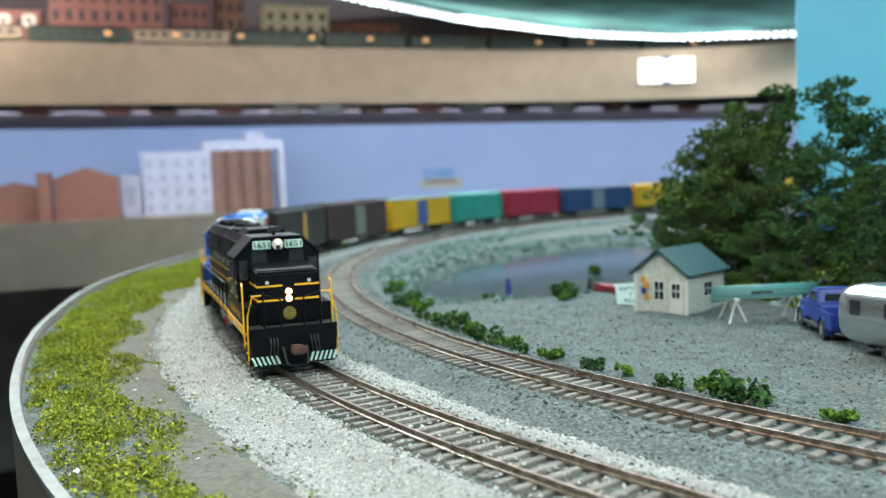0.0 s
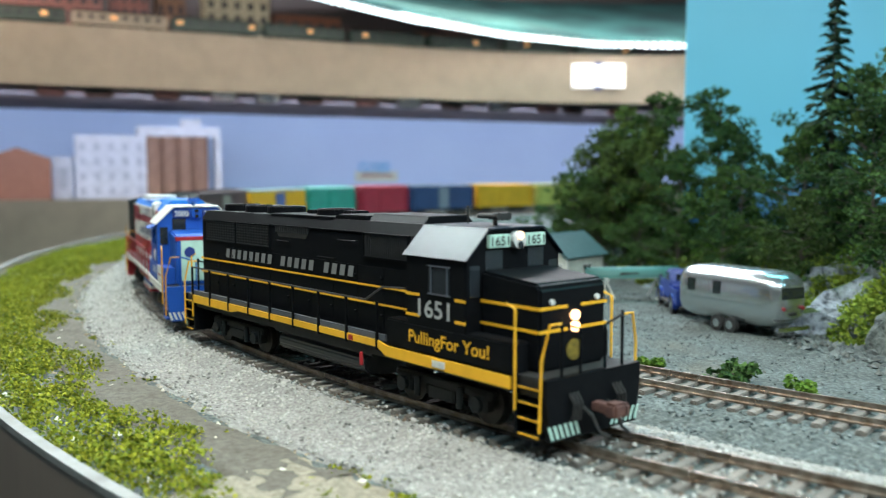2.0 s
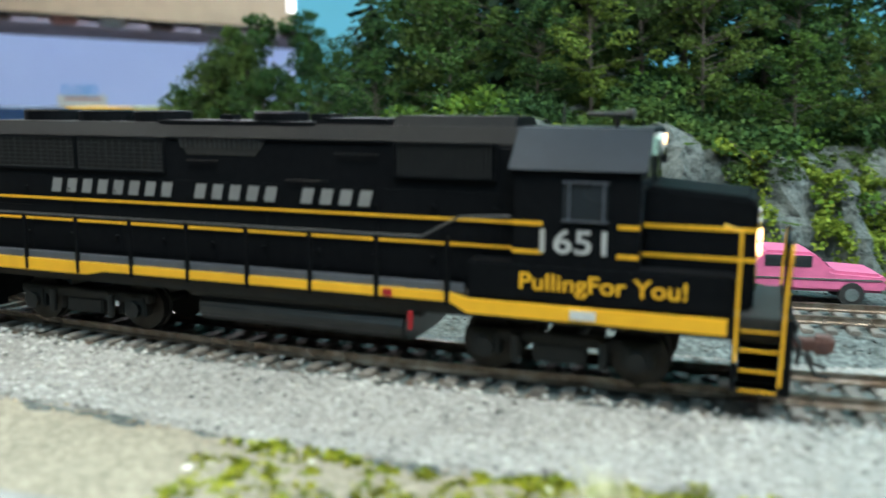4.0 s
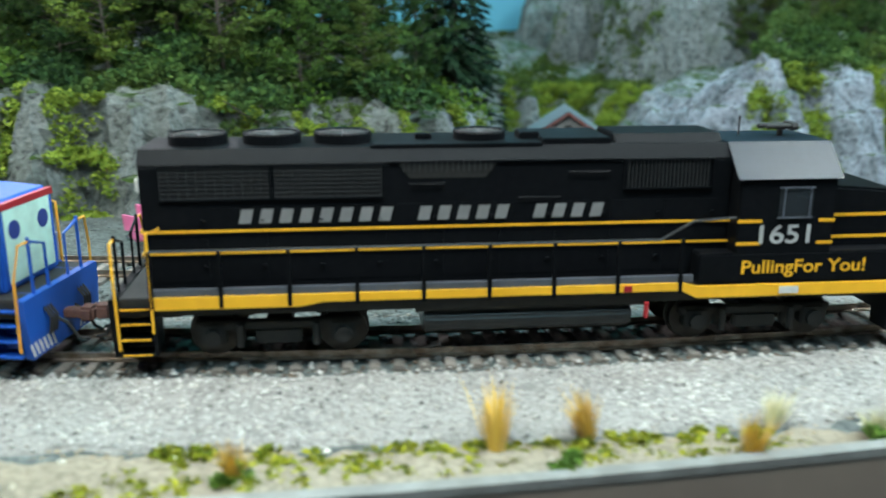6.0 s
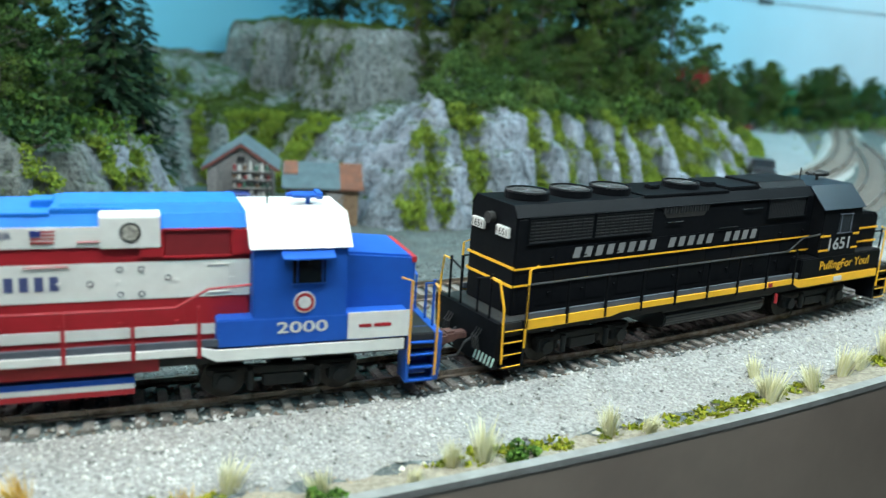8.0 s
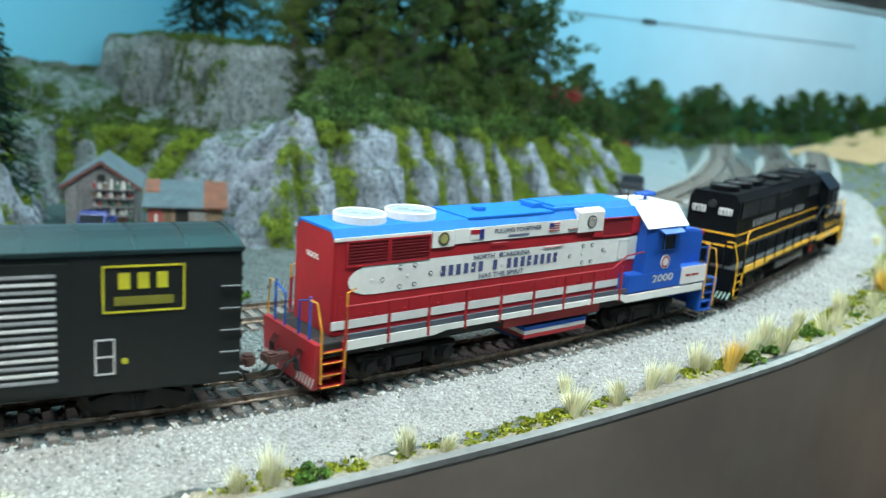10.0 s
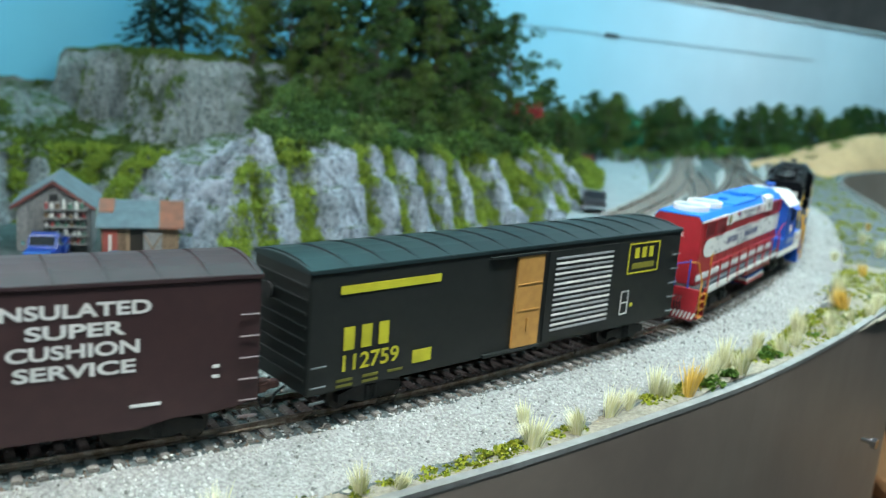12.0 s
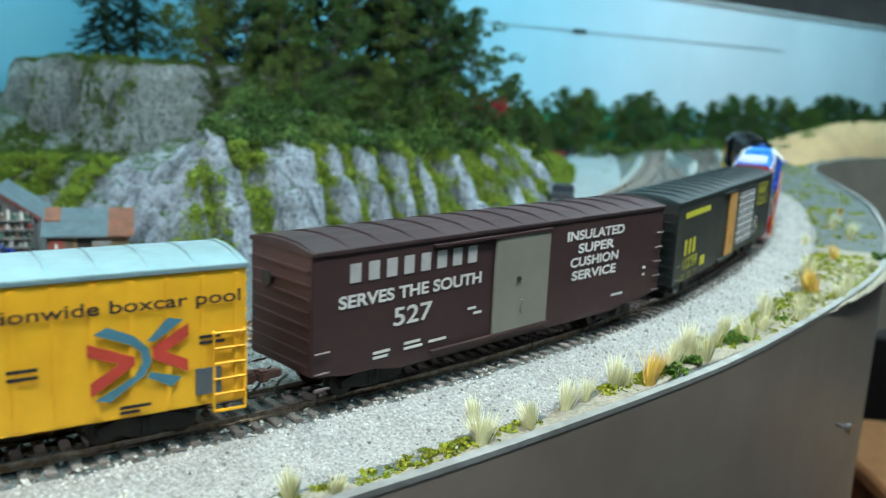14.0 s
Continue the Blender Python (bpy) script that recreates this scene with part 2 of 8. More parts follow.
def rod(bm, points, r, n=6):
    """A round bar through the points."""
    pts = [Vector(p) for p in points]
    rings = []
    for i, p in enumerate(pts):
        d = (pts[min(i + 1, len(pts) - 1)] - pts[max(i - 1, 0)]).normalized()
        u = d.cross(Vector((0, 0, 1)) if abs(d.z) < 0.9 else Vector((1, 0, 0))).normalized()
        w = d.cross(u)
        rings.append([bm.verts.new(p + r * (math.cos(k * math.tau / n) * u + math.sin(k * math.tau / n) * w)) for k in range(n)])
    for a, b in zip(rings, rings[1:]):
        for k in range(n):
            bm.faces.new((a[k], a[(k + 1) % n], b[(k + 1) % n], b[k]))
    bm.faces.new(rings[0][::-1])
    bm.faces.new(rings[-1])
    return bm


def B():
    return bmesh.new()


def thing(name, label, category, group="", at=(0, 0, 0), turn=0.0):
    ob = new(name)
    ob.empty_display_size = 0.01
    ob.matrix_world = pose(*at, 0, 0, turn)
    return tagged(ob, label, category, group)


def sweep(path, profile, closed=False):
    """Vertices and faces of a profile (side, up) run along a plan path of x, y, z."""
    p = np.array(path, float)
    t = np.gradient(p[:, :2], axis=0)
    t /= np.linalg.norm(t, axis=1)[:, None]
    side = np.stack([-t[:, 1], t[:, 0]], 1)
    n = len(profile)
    verts = [(q[0] + s[0] * a, q[1] + s[1] * a, q[2] + b) for q, s in zip(p, side) for a, b in profile]
    faces = [(i * n + k, i * n + (k + 1) % n, (i + 1) * n + (k + 1) % n, (i + 1) * n + k) for i in range(len(p) - 1) for k in range(n)]
    faces += [tuple(range(n))[::-1], tuple(range((len(p) - 1) * n, len(p) * n))]
    return verts, faces


# ---- the main line: curvature along its length ----
S = np.arange(-2.6, 2.4, 0.005)
K = np.interp(S, [-1.6, -1.2, -0.8, -0.5, -0.2, -0.1167, 0.1167, 0.35, 0.5833, 0.8167, 1.05, 1.2833, 1.5167, 1.75], [1.269, 1.138, 0.848, 1.06, 1.0, 1.008, 1.29, 1.07, 0.922, 0.953, 1.25, 0.8, 0.6, 0.3])
I0 = int(np.argmin(abs(S)))
TH = np.concatenate([[0], np.cumsum((K[1:] + K[:-1]) / 2 * 0.005)])
TH -= TH[I0]
TX = np.concatenate([[0], np.cumsum((np.cos(TH[1:]) + np.cos(TH[:-1])) / 2 * 0.005)])
TY = np.concatenate([[0], np.cumsum((np.sin(TH[1:]) + np.sin(TH[:-1])) / 2 * 0.005)])
TX, TY = TX - TX[I0], TY - TY[I0]


def on_line(s, off=0.0):
    """Place and heading on the main line at s, off metres to its left (the inside of the curve)."""
    x, y, h = np.interp(s, S, TX), np.interp(s, S, TY), np.interp(s, S, TH)
    return float(x - math.sin(h) * off), float(y + math.cos(h) * off), float(h)


def line_coords(x, y):
    """s and offset from the main line for many places."""
    x, y = np.asarray(x, float).ravel(), np.asarray(y, float).ravel()
    s, o = np.empty(len(x)), np.empty(len(x))
    sx, sy, ss, sh = TX[::2], TY[::2], S[::2], TH[::2]
    for a in range(0, len(x), 4000):
        b = slice(a, a + 4000)
        j = np.argmin((x[b, None] - sx) ** 2 + (y[b, None] - sy) ** 2, 1)
        s[b], o[b] = ss[j], -np.sin(sh[j]) * (x[b] - sx[j]) + np.cos(sh[j]) * (y[b] - sy[j])
    return s, o


def arc_points(s0, s1, off, step=0.01, z=0.0):
    return [(*on_line(s, off)[:2], z) for s in np.arange(s0, s1 + step / 2, step)]


def smooth(a, b, v):
    t = np.clip((v - a) / (b - a), 0, 1)
    return t * t * (3 - 2 * t)


def grain(x, y, scale, seed=0.0):
    """Cheap smooth noise over the plan, about -1 to 1."""
    r = np.random.RandomState(int(seed * 10) + 7)
    out = np.zeros_like(x)
    for k in range(14):
        a, f, p = r.uniform(0, math.tau), scale * r.uniform(0.5, 2.2), r.uniform(0, math.tau)
        out += np.sin((x * math.cos(a) + y * math.sin(a)) * f + p + 1.3 * np.sin(f * 0.43 * (x * math.sin(a) - y * math.cos(a)) + 2 * p))
    return out / 5.0

# ---- the layout's outline, ground and fascia ----
def edge_offset(s):
    return np.interp(s, [-2.3, -0.585, -0.35, -0.17, 0.0, 0.14, 0.35, 0.68, 0.8, 1.0, 1.11, 1.24], [-0.2, -0.187, -0.143, -0.117, -0.104, -0.099, -0.09, -0.062, -0.057, -0.058, -0.071, -0.094])


FRONT = [(-1.05, 1.6), (-1.17, 1.2), (-1.18, 0.85), (-1.12, 0.55), (-0.98, 0.3), (-0.82, 0.13), (-0.657, 0.02), (-0.52, -0.03)]
FRONT += [on_line(s, float(edge_offset(s)))[:2] for s in np.arange(-0.35, 0.951, 0.02)]
FRONT += [(0.871, 0.478), (0.927, 0.585), (0.984, 0.708), (1.02, 0.85), (1.045, 1.0), (1.053, 1.12), (1.05, 1.25), (1.05, 1.36), (1.075, 1.47), (1.13, 1.58), (1.22, 1.68), (1.34, 1.77), (1.5, 1.86), (1.75, 1.96), (2.1, 2.05)]
BOARD_A, BOARD_DIR = (-0.08, 0.42), 53.5
OUTLINE = FRONT + [(2.3, 3.4), (1.4, 3.0), (-0.2, 2.2), (-0.8, 2.1)]


def resample(pts, step):
    p = np.array(pts)
    d = np.concatenate([[0], np.cumsum(np.hypot(*np.diff(p, axis=0).T))])
    q = np.arange(0, d[-1], step)
    return np.stack([np.interp(q, d, p[:, 0]), np.interp(q, d, p[:, 1])], 1)


def smoothed(pts, step, rounds=6):
    p = resample(pts, step)
    for _ in range(rounds):
        p[1:-1] = (p[:-2] + 2 * p[1:-1] + p[2:]) / 4
    return p


EDGE = smoothed(FRONT, 0.02)
POLY = np.vstack([EDGE, OUTLINE[len(FRONT):]])


def inside(x, y, poly):
    r = np.zeros(len(x), bool)
    for (x0, y0), (x1, y1) in zip(poly, np.roll(poly, -1, 0)):
        if y0 != y1:
            r ^= ((y0 > y) != (y1 > y)) & (x < (x1 - x0) * (y - y0) / (y1 - y0) + x0)
    return r


def nearest_on(x, y, poly, closed=True):
    """Distance to a chain of lines, the nearest place on it and how far along it that is."""
    best = np.full(len(x), 9e9)
    bx, by, bu = np.zeros(len(x)), np.zeros(len(x)), np.zeros(len(x))
    q = np.roll(poly, -1, 0) if closed else poly[1:]
    run = 0.0
    for (x0, y0), (x1, y1) in zip(poly, q):
        l2 = (x1 - x0) ** 2 + (y1 - y0) ** 2 + 1e-12
        t = np.clip(((x - x0) * (x1 - x0) + (y - y0) * (y1 - y0)) / l2, 0, 1)
        px, py = x0 + t * (x1 - x0), y0 + t * (y1 - y0)
        d = np.hypot(x - px, y - py)
        m = d < best
        best[m], bx[m], by[m], bu[m] = d[m], px[m], py[m], run + t[m] * math.sqrt(l2)
        run += math.sqrt(l2)
    return best, bx, by, bu


TRACK2, TRACK3 = 0.07, 0.0
POND = (-0.265, 0.335, math.radians(133), 0.235, 0.105)


def pond_value(x, y):
    dx, dy = x - POND[0], y - POND[1]
    c, s = math.cos(POND[2]), math.sin(POND[2])
    return np.hypot((dx * c + dy * s) / POND[3], (-dx * s + dy * c) / POND[4]) + 0.06 * grain(x, y, 45, 2)


def dip(s, o):
    """How far the valley floor lies below the track."""
    return 0.022 * smooth(0.1, 0.21, o) * smooth(0.5, 0.72, s) * smooth(1.4, 1.05, s)


def ground_z(x, y):
    s, o = line_coords(x, y)
    z = -0.0072 + 0.0009 * grain(x, y, 70) + 0.0005 * grain(x, y, 260, 1)
    bed = np.maximum(smooth(0.034, 0.019, abs(o)), smooth(0.03, 0.018, abs(o - TRACK2)))
    z = z * (1 - bed) + (-0.0034 + 0.0002 * grain(x, y, 600, 3)) * bed
    p = pond_value(x, y)
    z -= 0.016 * smooth(1.12, 0.92, p)
    z -= dip(s, o)
    return z - 0.003 * smooth(-0.03, -0.1, o) * (s < 0.3)


def build_ground():
    step = 0.0075
    gx, gy = np.meshgrid(np.arange(-1.35, 2.3, step), np.arange(-0.2, 3.3, step), indexing="ij")
    nx, ny = gx.shape
    x, y = gx.ravel().copy(), gy.ravel().copy()
    ok = inside(x, y, POLY).reshape(nx, ny)
    cell = ok[:-1, :-1] & ok[1:, :-1] & ok[1:, 1:] & ok[:-1, 1:]
    use = np.zeros((nx, ny), int)
    for a in (0, 1):
        for b in (0, 1):
            use[a:nx - 1 + a, b:ny - 1 + b] += cell
    rim = ((use > 0) & (use < 4)).ravel()
    _, px, py, _ = nearest_on(x[rim], y[rim], POLY)
    x[rim], y[rim] = px, py
    keep = (use > 0).ravel()
    idx = np.cumsum(keep) - 1
    z = ground_z(x[keep], y[keep])
    ii, jj = np.nonzero(cell)
    a = ii * ny + jj
    quads = np.stack([idx[a], idx[a + ny], idx[a + ny + 1], idx[a + 1]], 1)
    ob = raw("ground", np.stack([x[keep], y[keep], z], 1).tolist(), quads.tolist(), M_GROUND, smooth=True)
    return tagged(ob, "grey gravel scenic base of the layout with bare dirt", "ground", kind="structure")


build_ground()


def build_fascia():
    path = [(x, y, 0.0) for x, y in EDGE]
    v, f = sweep(path, [(0.0, -0.30), (-0.0035, -0.30), (-0.0035, -0.0065), (0.0, -0.0065)])
    ob = raw("fascia", v, f, M_FASCIA, smooth=False)
    tagged(ob, "dark brown curved hardboard fascia round the layout edge", "fascia", kind="structure")
    v, f = sweep(path, [(-0.001, -0.0065), (-0.0037, -0.0065), (-0.0037, -0.0046), (-0.0004, -0.0046)])
    tagged(raw("trim_fascia_edge", v, f, M_TRIM), "worn grey top edge of the fascia board", "trim", kind="structure")


build_fascia()


def build_board():
    me_len, high = 3.3, 0.236
    bm = box(B(), 0, me_len, 0, 0.006, -0.02, high)
    ob = part("backdrop_sky_board", bm, M_SKY)
    ob.matrix_world = pose(BOARD_A[0], BOARD_A[1], 0, 0, 0, BOARD_DIR)
    tagged(ob, "sky-blue painted board fading to white between both sides", "backdrop", kind="structure")
    cap = part("trim_board_top", box(B(), 0, me_len, -0.004, 0.01, high, high + 0.006, 0.001), mat("white_board_edge", (0.75, 0.76, 0.78)))
    cap.matrix_world = ob.matrix_world
    tagged(cap, "white top edge of the sky board", "trim", kind="structure")
    seam = part("trim_board_seam", box(B(), 0.95, 1.95, -0.0012, -0.0002, high - 0.068, high - 0.0668), mat("dark_seam", (0.2, 0.26, 0.3)))
    seam.matrix_world = ob.matrix_world
    tagged(seam, "thin dark seam across the sky board", "trim", kind="structure")


build_board()

# ---- hillside with rock faces: foot line in plan with the height of its face ----
# x, y, height of the face, its depth in plan, slope of the ground above it
FOOT = [(-0.13, 0.4, 0.012, 0.036, 0.22), (-0.05, 0.325, 0.014, 0.036, 0.22), (0.03, 0.3, 0.016, 0.036, 0.22), (0.12, 0.275, 0.020, 0.036, 0.22), (0.2, 0.262, 0.030, 0.036, 0.22), (0.26, 0.245, 0.045, 0.034, 0.22), (0.31, 0.236, 0.052, 0.03, 0.22),
        (0.36, 0.258, 0.055, 0.026, 0.25), (0.405, 0.31, 0.053, 0.028, 0.3), (0.448, 0.365, 0.042, 0.03, 0.35), (0.472, 0.415, 0.038, 0.032, 0.4), (0.47, 0.47, 0.036, 0.032, 0.4), (0.44, 0.532, 0.036, 0.032, 0.35), (0.395, 0.582, 0.034, 0.034, 0.3), (0.362, 0.632, 0.034, 0.045, 0.3),
        (0.4, 0.672, 0.03, 0.05, 0.3), (0.47, 0.655, 0.035, 0.06, 0.3), (0.505, 0.632, 0.062, 0.075, 0.3), (0.535, 0.612, 0.084, 0.09, 0.3), (0.559, 0.604, 0.09, 0.092, 0.35), (0.581, 0.622, 0.078, 0.07, 0.4), (0.601, 0.649, 0.054, 0.044, 0.45), (0.624, 0.673, 0.053, 0.04, 0.45),
        (0.648, 0.7, 0.051, 0.04, 0.45), (0.673, 0.734, 0.048, 0.04, 0.45), (0.693, 0.757, 0.047, 0.04, 0.45), (0.717, 0.794, 0.045, 0.04, 0.45), (0.743, 0.838, 0.047, 0.045, 0.55), (0.757, 0.93, 0.046, 0.045, 0.6), (0.762, 1.04, 0.036, 0.04, 0.5), (0.755, 1.16, 0.02, 0.036, 0.3), (0.735, 1.3, 0.012, 0.036, 0.22), (0.72, 1.42, 0.004, 0.036, 0.22)]
FOOT_RUN = np.concatenate([[0], np.cumsum(np.hypot(*np.diff(np.array(FOOT)[:, :2], axis=0).T))])
U_RIBS = FOOT_RUN[19]
# the bare ribs of the long rock face: middle and half width, from the point of the scree onwards
RIBS = [(-0.055, 0.066), (0.025, 0.003), (0.0505, 0.0085), (0.086, 0.012), (0.104, 0.008), (0.129, 0.0085), (0.158, 0.0095), (0.18, 0.005), (0.202, 0.0075), (0.244, 0.0095), (0.2935, 0.011), (0.34, 0.01), (0.39, 0.012)]


def rib(u):
    """How far a place along the foot stands out as bare rock: -1 in a cleft, 1 on a rib."""
    west = np.sin(u * 150 + 2.2 * np.sin(u * 37))
    v = u - U_RIBS
    north = np.full(np.shape(u), -1.0)
    for c, w in RIBS:
        north = np.maximum(north, 1 - 2 * smooth(0.55, 1.35, abs(v - c) / w))
    return np.where(v > -0.12, north, west)


def hill_z(x, y):
    foot = np.array(FOOT)
    poly = np.vstack([foot[:, :2], [(0.72, 1.55), (-0.16, 0.40)]])
    d, _, _, u = nearest_on(x, y, foot[:, :2], closed=False)
    d = np.where(inside(x, y, poly), d, -d)
    top, run, rise = (np.interp(u, FOOT_RUN, foot[:, k]) for k in (2, 3, 4))
    low = dip(*line_coords(x, y))
    top = top + low * smooth(FOOT_RUN[8], FOOT_RUN[10], u)
    uu = u + 0.004 * grain(x, y, 60, 15) * smooth(0.0, 0.03, d)
    flute = 0.0085 * rib(uu) * smooth(0.09, 0.04, run) + 0.0035 * np.sin(uu * 330 + 3 * np.sin(uu * 61)) + 0.004 * grain(x, y, 130, 4)
    dd = d + flute
    k = np.clip((dd + 0.002 + 0.0022 * np.sin(dd * 420 + 2 * grain(x, y, 30, 5))) / run, 0, 1)
    h = top * (1.3 * k - 0.3 * k * k) + rise * np.clip(dd - run, 0, 0.11) + 0.12 * np.clip(dd - run - 0.11, 0, 0.2)
    # the tall grey crag at the back of the valley
    q, _, _, w = nearest_on(x, y, np.array([(0.322, 0.848), (0.4, 0.85), (0.435, 0.82)]), closed=False)
    q = q + 0.009 * np.sin(w * 95 + 1.0 + 2 * np.sin(w * 41)) + 0.008 * grain(x, y, 60, 6) + 0.0045 * grain(x, y, 190, 7)
    step = np.clip((0.092 - q) / 0.04, 0, 1)
    crag = (0.104 + low) * (0.6 * step + 0.4 * smooth(0.2, 0.9, step)) + 0.004 * grain(x, y, 45, 16) * smooth(0.8, 1.0, step)
    h = np.maximum(h, crag) + 0.0018 * grain(x, y, 220, 8) * smooth(0.0, 0.02, dd)
    return h + ground_z(x, y) - 0.0015, d


def build_hill():
    step = 0.003
    gx, gy = np.meshgrid(np.arange(-0.16, 0.80, step), np.arange(0.2, 1.5, step), indexing="ij")
    nx, ny = gx.shape
    x, y = gx.ravel(), gy.ravel()
    z, d = hill_z(x, y)
    a = radians(BOARD_DIR)
    behind = -math.sin(a) * (x - BOARD_A[0]) + math.cos(a) * (y - BOARD_A[1])
    ok = ((d > -0.028) & (behind < 0.004)).reshape(nx, ny)
    cell = ok[:-1, :-1] & ok[1:, :-1] & ok[1:, 1:] & ok[:-1, 1:]
    keep = np.zeros((nx, ny), bool)
    for i in (0, 1):
        for j in (0, 1):
            keep[i:nx - 1 + i, j:ny - 1 + j] |= cell
    keep = keep.ravel()
    idx = np.cumsum(keep) - 1
    jx = 0.0021 * grain(x, y + z * 7, 330, 9) + 0.0011 * grain(x + z * 5, y, 800, 17)
    jy = 0.0021 * grain(x + z * 7, y, 330, 10) + 0.0011 * grain(x, y + z * 5, 800, 18)
    v = np.stack([x + jx, y + jy, z], 1)[keep]
    ii, jj = np.nonzero(cell)
    b = ii * ny + jj
    f = np.stack([idx[b], idx[b + ny], idx[b + ny + 1], idx[b + 1]], 1)
    tagged(raw("ground_hillside", v.tolist(), f.tolist(), M_ROCK), "steep grey plaster rock hillside streaked with green moss", "hillside", kind="structure")


build_hill()


def hill_at(x, y):
    z, d = hill_z(np.array([x]), np.array([y]))
    g = ground_z(np.array([x]), np.array([y]))
    return float(max(z[0], g[0]) if d[0] > -0.01 else g[0])


def build_pond():
    bm = B()
    c, s = math.cos(POND[2]), math.sin(POND[2])
    ring = []
    for k in range(64):
        a = k * math.tau / 64
        u, w = 1.12 * POND[3] * math.cos(a), 1.12 * POND[4] * math.sin(a)
        ring.append(bm.verts.new((POND[0] + u * c - w * s, POND[1] + u * s + w * c, -0.0125)))
    bm.faces.new(ring)
    tagged(part("water", bm, M_WATER), "still dark green pond of glossy resin", "pond", kind="structure")


build_pond()

# ---- rails and ties ----
RAIL = [(-0.0009, -0.0022), (0.0009, -0.0022), (0.0009, -0.0018), (0.0002, -0.0015), (0.0002, -0.0006), (0.00042, -0.0004), (0.00042, 0.0), (-0.00042, 0.0), (-0.00042, -0.0004), (-0.0002, -0.0006), (-0.0002, -0.0015), (-0.0009, -0.0018)]


def lay_rails(path, name):
    t = thing("railway_track", "pair of worn steel model rails on dark ties", "track", "railway tracks")
    t["kind"] = "structure"
    for side in (-0.00825, 0.00825):
        v, f = sweep(path, [(a + side, b) for a, b in RAIL])
        raw("rail", v, f, M_RAIL, t)
    return t


MAIN = lay_rails(arc_points(-2.2, 2.3, 0.0), "main")
INNER = lay_rails(arc_points(-2.2, 1.8, TRACK2), "inner")
tie_bm = box(B(), -0.0014, 0.0014, -0.0152, 0.0152, -0.0042, -0.0022, 0.0003)
TIE = bpy.data.meshes.new("tie")
tie_bm.to_mesh(TIE)
tie_bm.free()
TIE.materials.append(M_TIE)


def lay_ties(track, off, s0, s1, near):
    rng = random.Random(int(off * 1000) + 5)
    verts, faces = [], []
    n = int((s1 - s0) / 0.0062)
    for i in range(n):
        s = s0 + i * 0.0062
        x, y, h = on_line(s, off)
        h += rng.uniform(-0.02, 0.02)
        if near[0] <= s <= near[1]:
            ob = new("tie", TIE)
            ob.parent = track
            ob.matrix_basis = pose(x, y, rng.uniform(-0.0002, 0.0001), 0, 0, math.degrees(h))
        else:
            k = len(verts)
            c, sn = math.cos(h), math.sin(h)
            for z in (-0.0042, -0.0022):
                for a, b in ((-0.0014, -0.0152), (0.0014, -0.0152), (0.0014, 0.0152), (-0.0014, 0.0152)):
                    verts.append((x + a * c - b * sn, y + a * sn + b * c, z))
            faces += [(k + 4, k + 5, k + 6, k + 7), (k, k + 1, k + 5, k + 4), (k + 1, k + 2, k + 6, k + 5), (k + 2, k + 3, k + 7, k + 6), (k + 3, k, k + 4, k + 7)]
    tagged(raw("ties", verts, faces, M_TIE, track), kind="stuff")


# ---- the opposite decks of the room ----
def build_room():
    def slab(name, x0, x1, y0, y1, z0, z1, m, label, cat):
        tagged(part(name, box(B(), x0, x1, y0, y1, z0, z1), m), label, cat, kind="structure")
    slab("floor", -4, 4.5, -3.5, 5, -1.25, -1.2, M_FLOOR, "dark carpeted aisle floor", "floor")
    slab("ceiling", -4, 4.5, -3.5, 5, 1.25, 1.3, M_CEIL, "plain grey room ceiling", "ceiling")
    slab("wall_west", -4.1, -4, -3.5, 5, -1.2, 1.25, M_WALL, "plain painted room wall", "wall")
    slab("wall_east", 4.5, 4.6, -3.5, 5, -1.2, 1.25, M_WALL, "plain painted room wall", "wall")
    slab("wall_south", -4, 4.5, -3.6, -3.5, -1.2, 1.25, M_WALL, "plain painted room wall", "wall")
    slab("wall_north", -4, 4.5, 5, 5.1, -1.2, 1.25, M_WALL, "plain painted room wall", "wall")
    slab("far_deck_lower", -2.6, -2.06, -2.4, 3.2, -0.02, 0.0, M_TAN, "flat tan deck of the layout across the aisle", "deck")
    slab("fascia_far_lower", -2.06, -2.05, -2.4, 3.2, -0.17, 0.004, M_TAN, "tan hardboard fascia of the deck across the aisle", "fascia")
    slab("backdrop_far_lower", -2.62, -2.6, -2.4, 3.2, 0.0, 0.285, M_BACK, "pale blue painted backdrop of the far deck", "backdrop")
    slab("shelf_under_far_upper", -2.75, -1.86, -2.4, 3.2, 0.285, 0.292, mat("raw_underside", (0.2, 0.17, 0.19), (0.1, 0.09, 0.1), 0.9, 0, 8), "rough underside of the upper deck", "deck")
    path = [(-1.79, -2.4), (-1.79, -0.3), (-1.8, 0.44), (-1.79, 1.0), (-1.75, 1.33), (-1.66, 1.6), (-1.5, 1.85), (-1.2, 2.15), (-0.8, 2.4)]
    v, f = sweep([(x, y, 0) for x, y in smoothed(path, 0.05, 3)], [(0, 0.285), (0.008, 0.285), (0.008, 0.43), (0, 0.43)])
    tagged(raw("fascia_far_upper", v, f, M_TAN), "tan curved fascia of the upper deck across the aisle", "fascia", kind="structure")
    slab("far_deck_upper", -2.75, -1.8, -2.4, 2.2, 0.40, 0.415, M_TAN, "deck of the upper level across the aisle", "deck")
    slab("backdrop_far_upper", -2.77, -2.75, -2.4, 3.2, 0.285, 0.9, mat("dark_backdrop", (0.12, 0.1, 0.1), None, 0.8, 0, 5), "dim backdrop of the upper deck", "backdrop")


build_room()

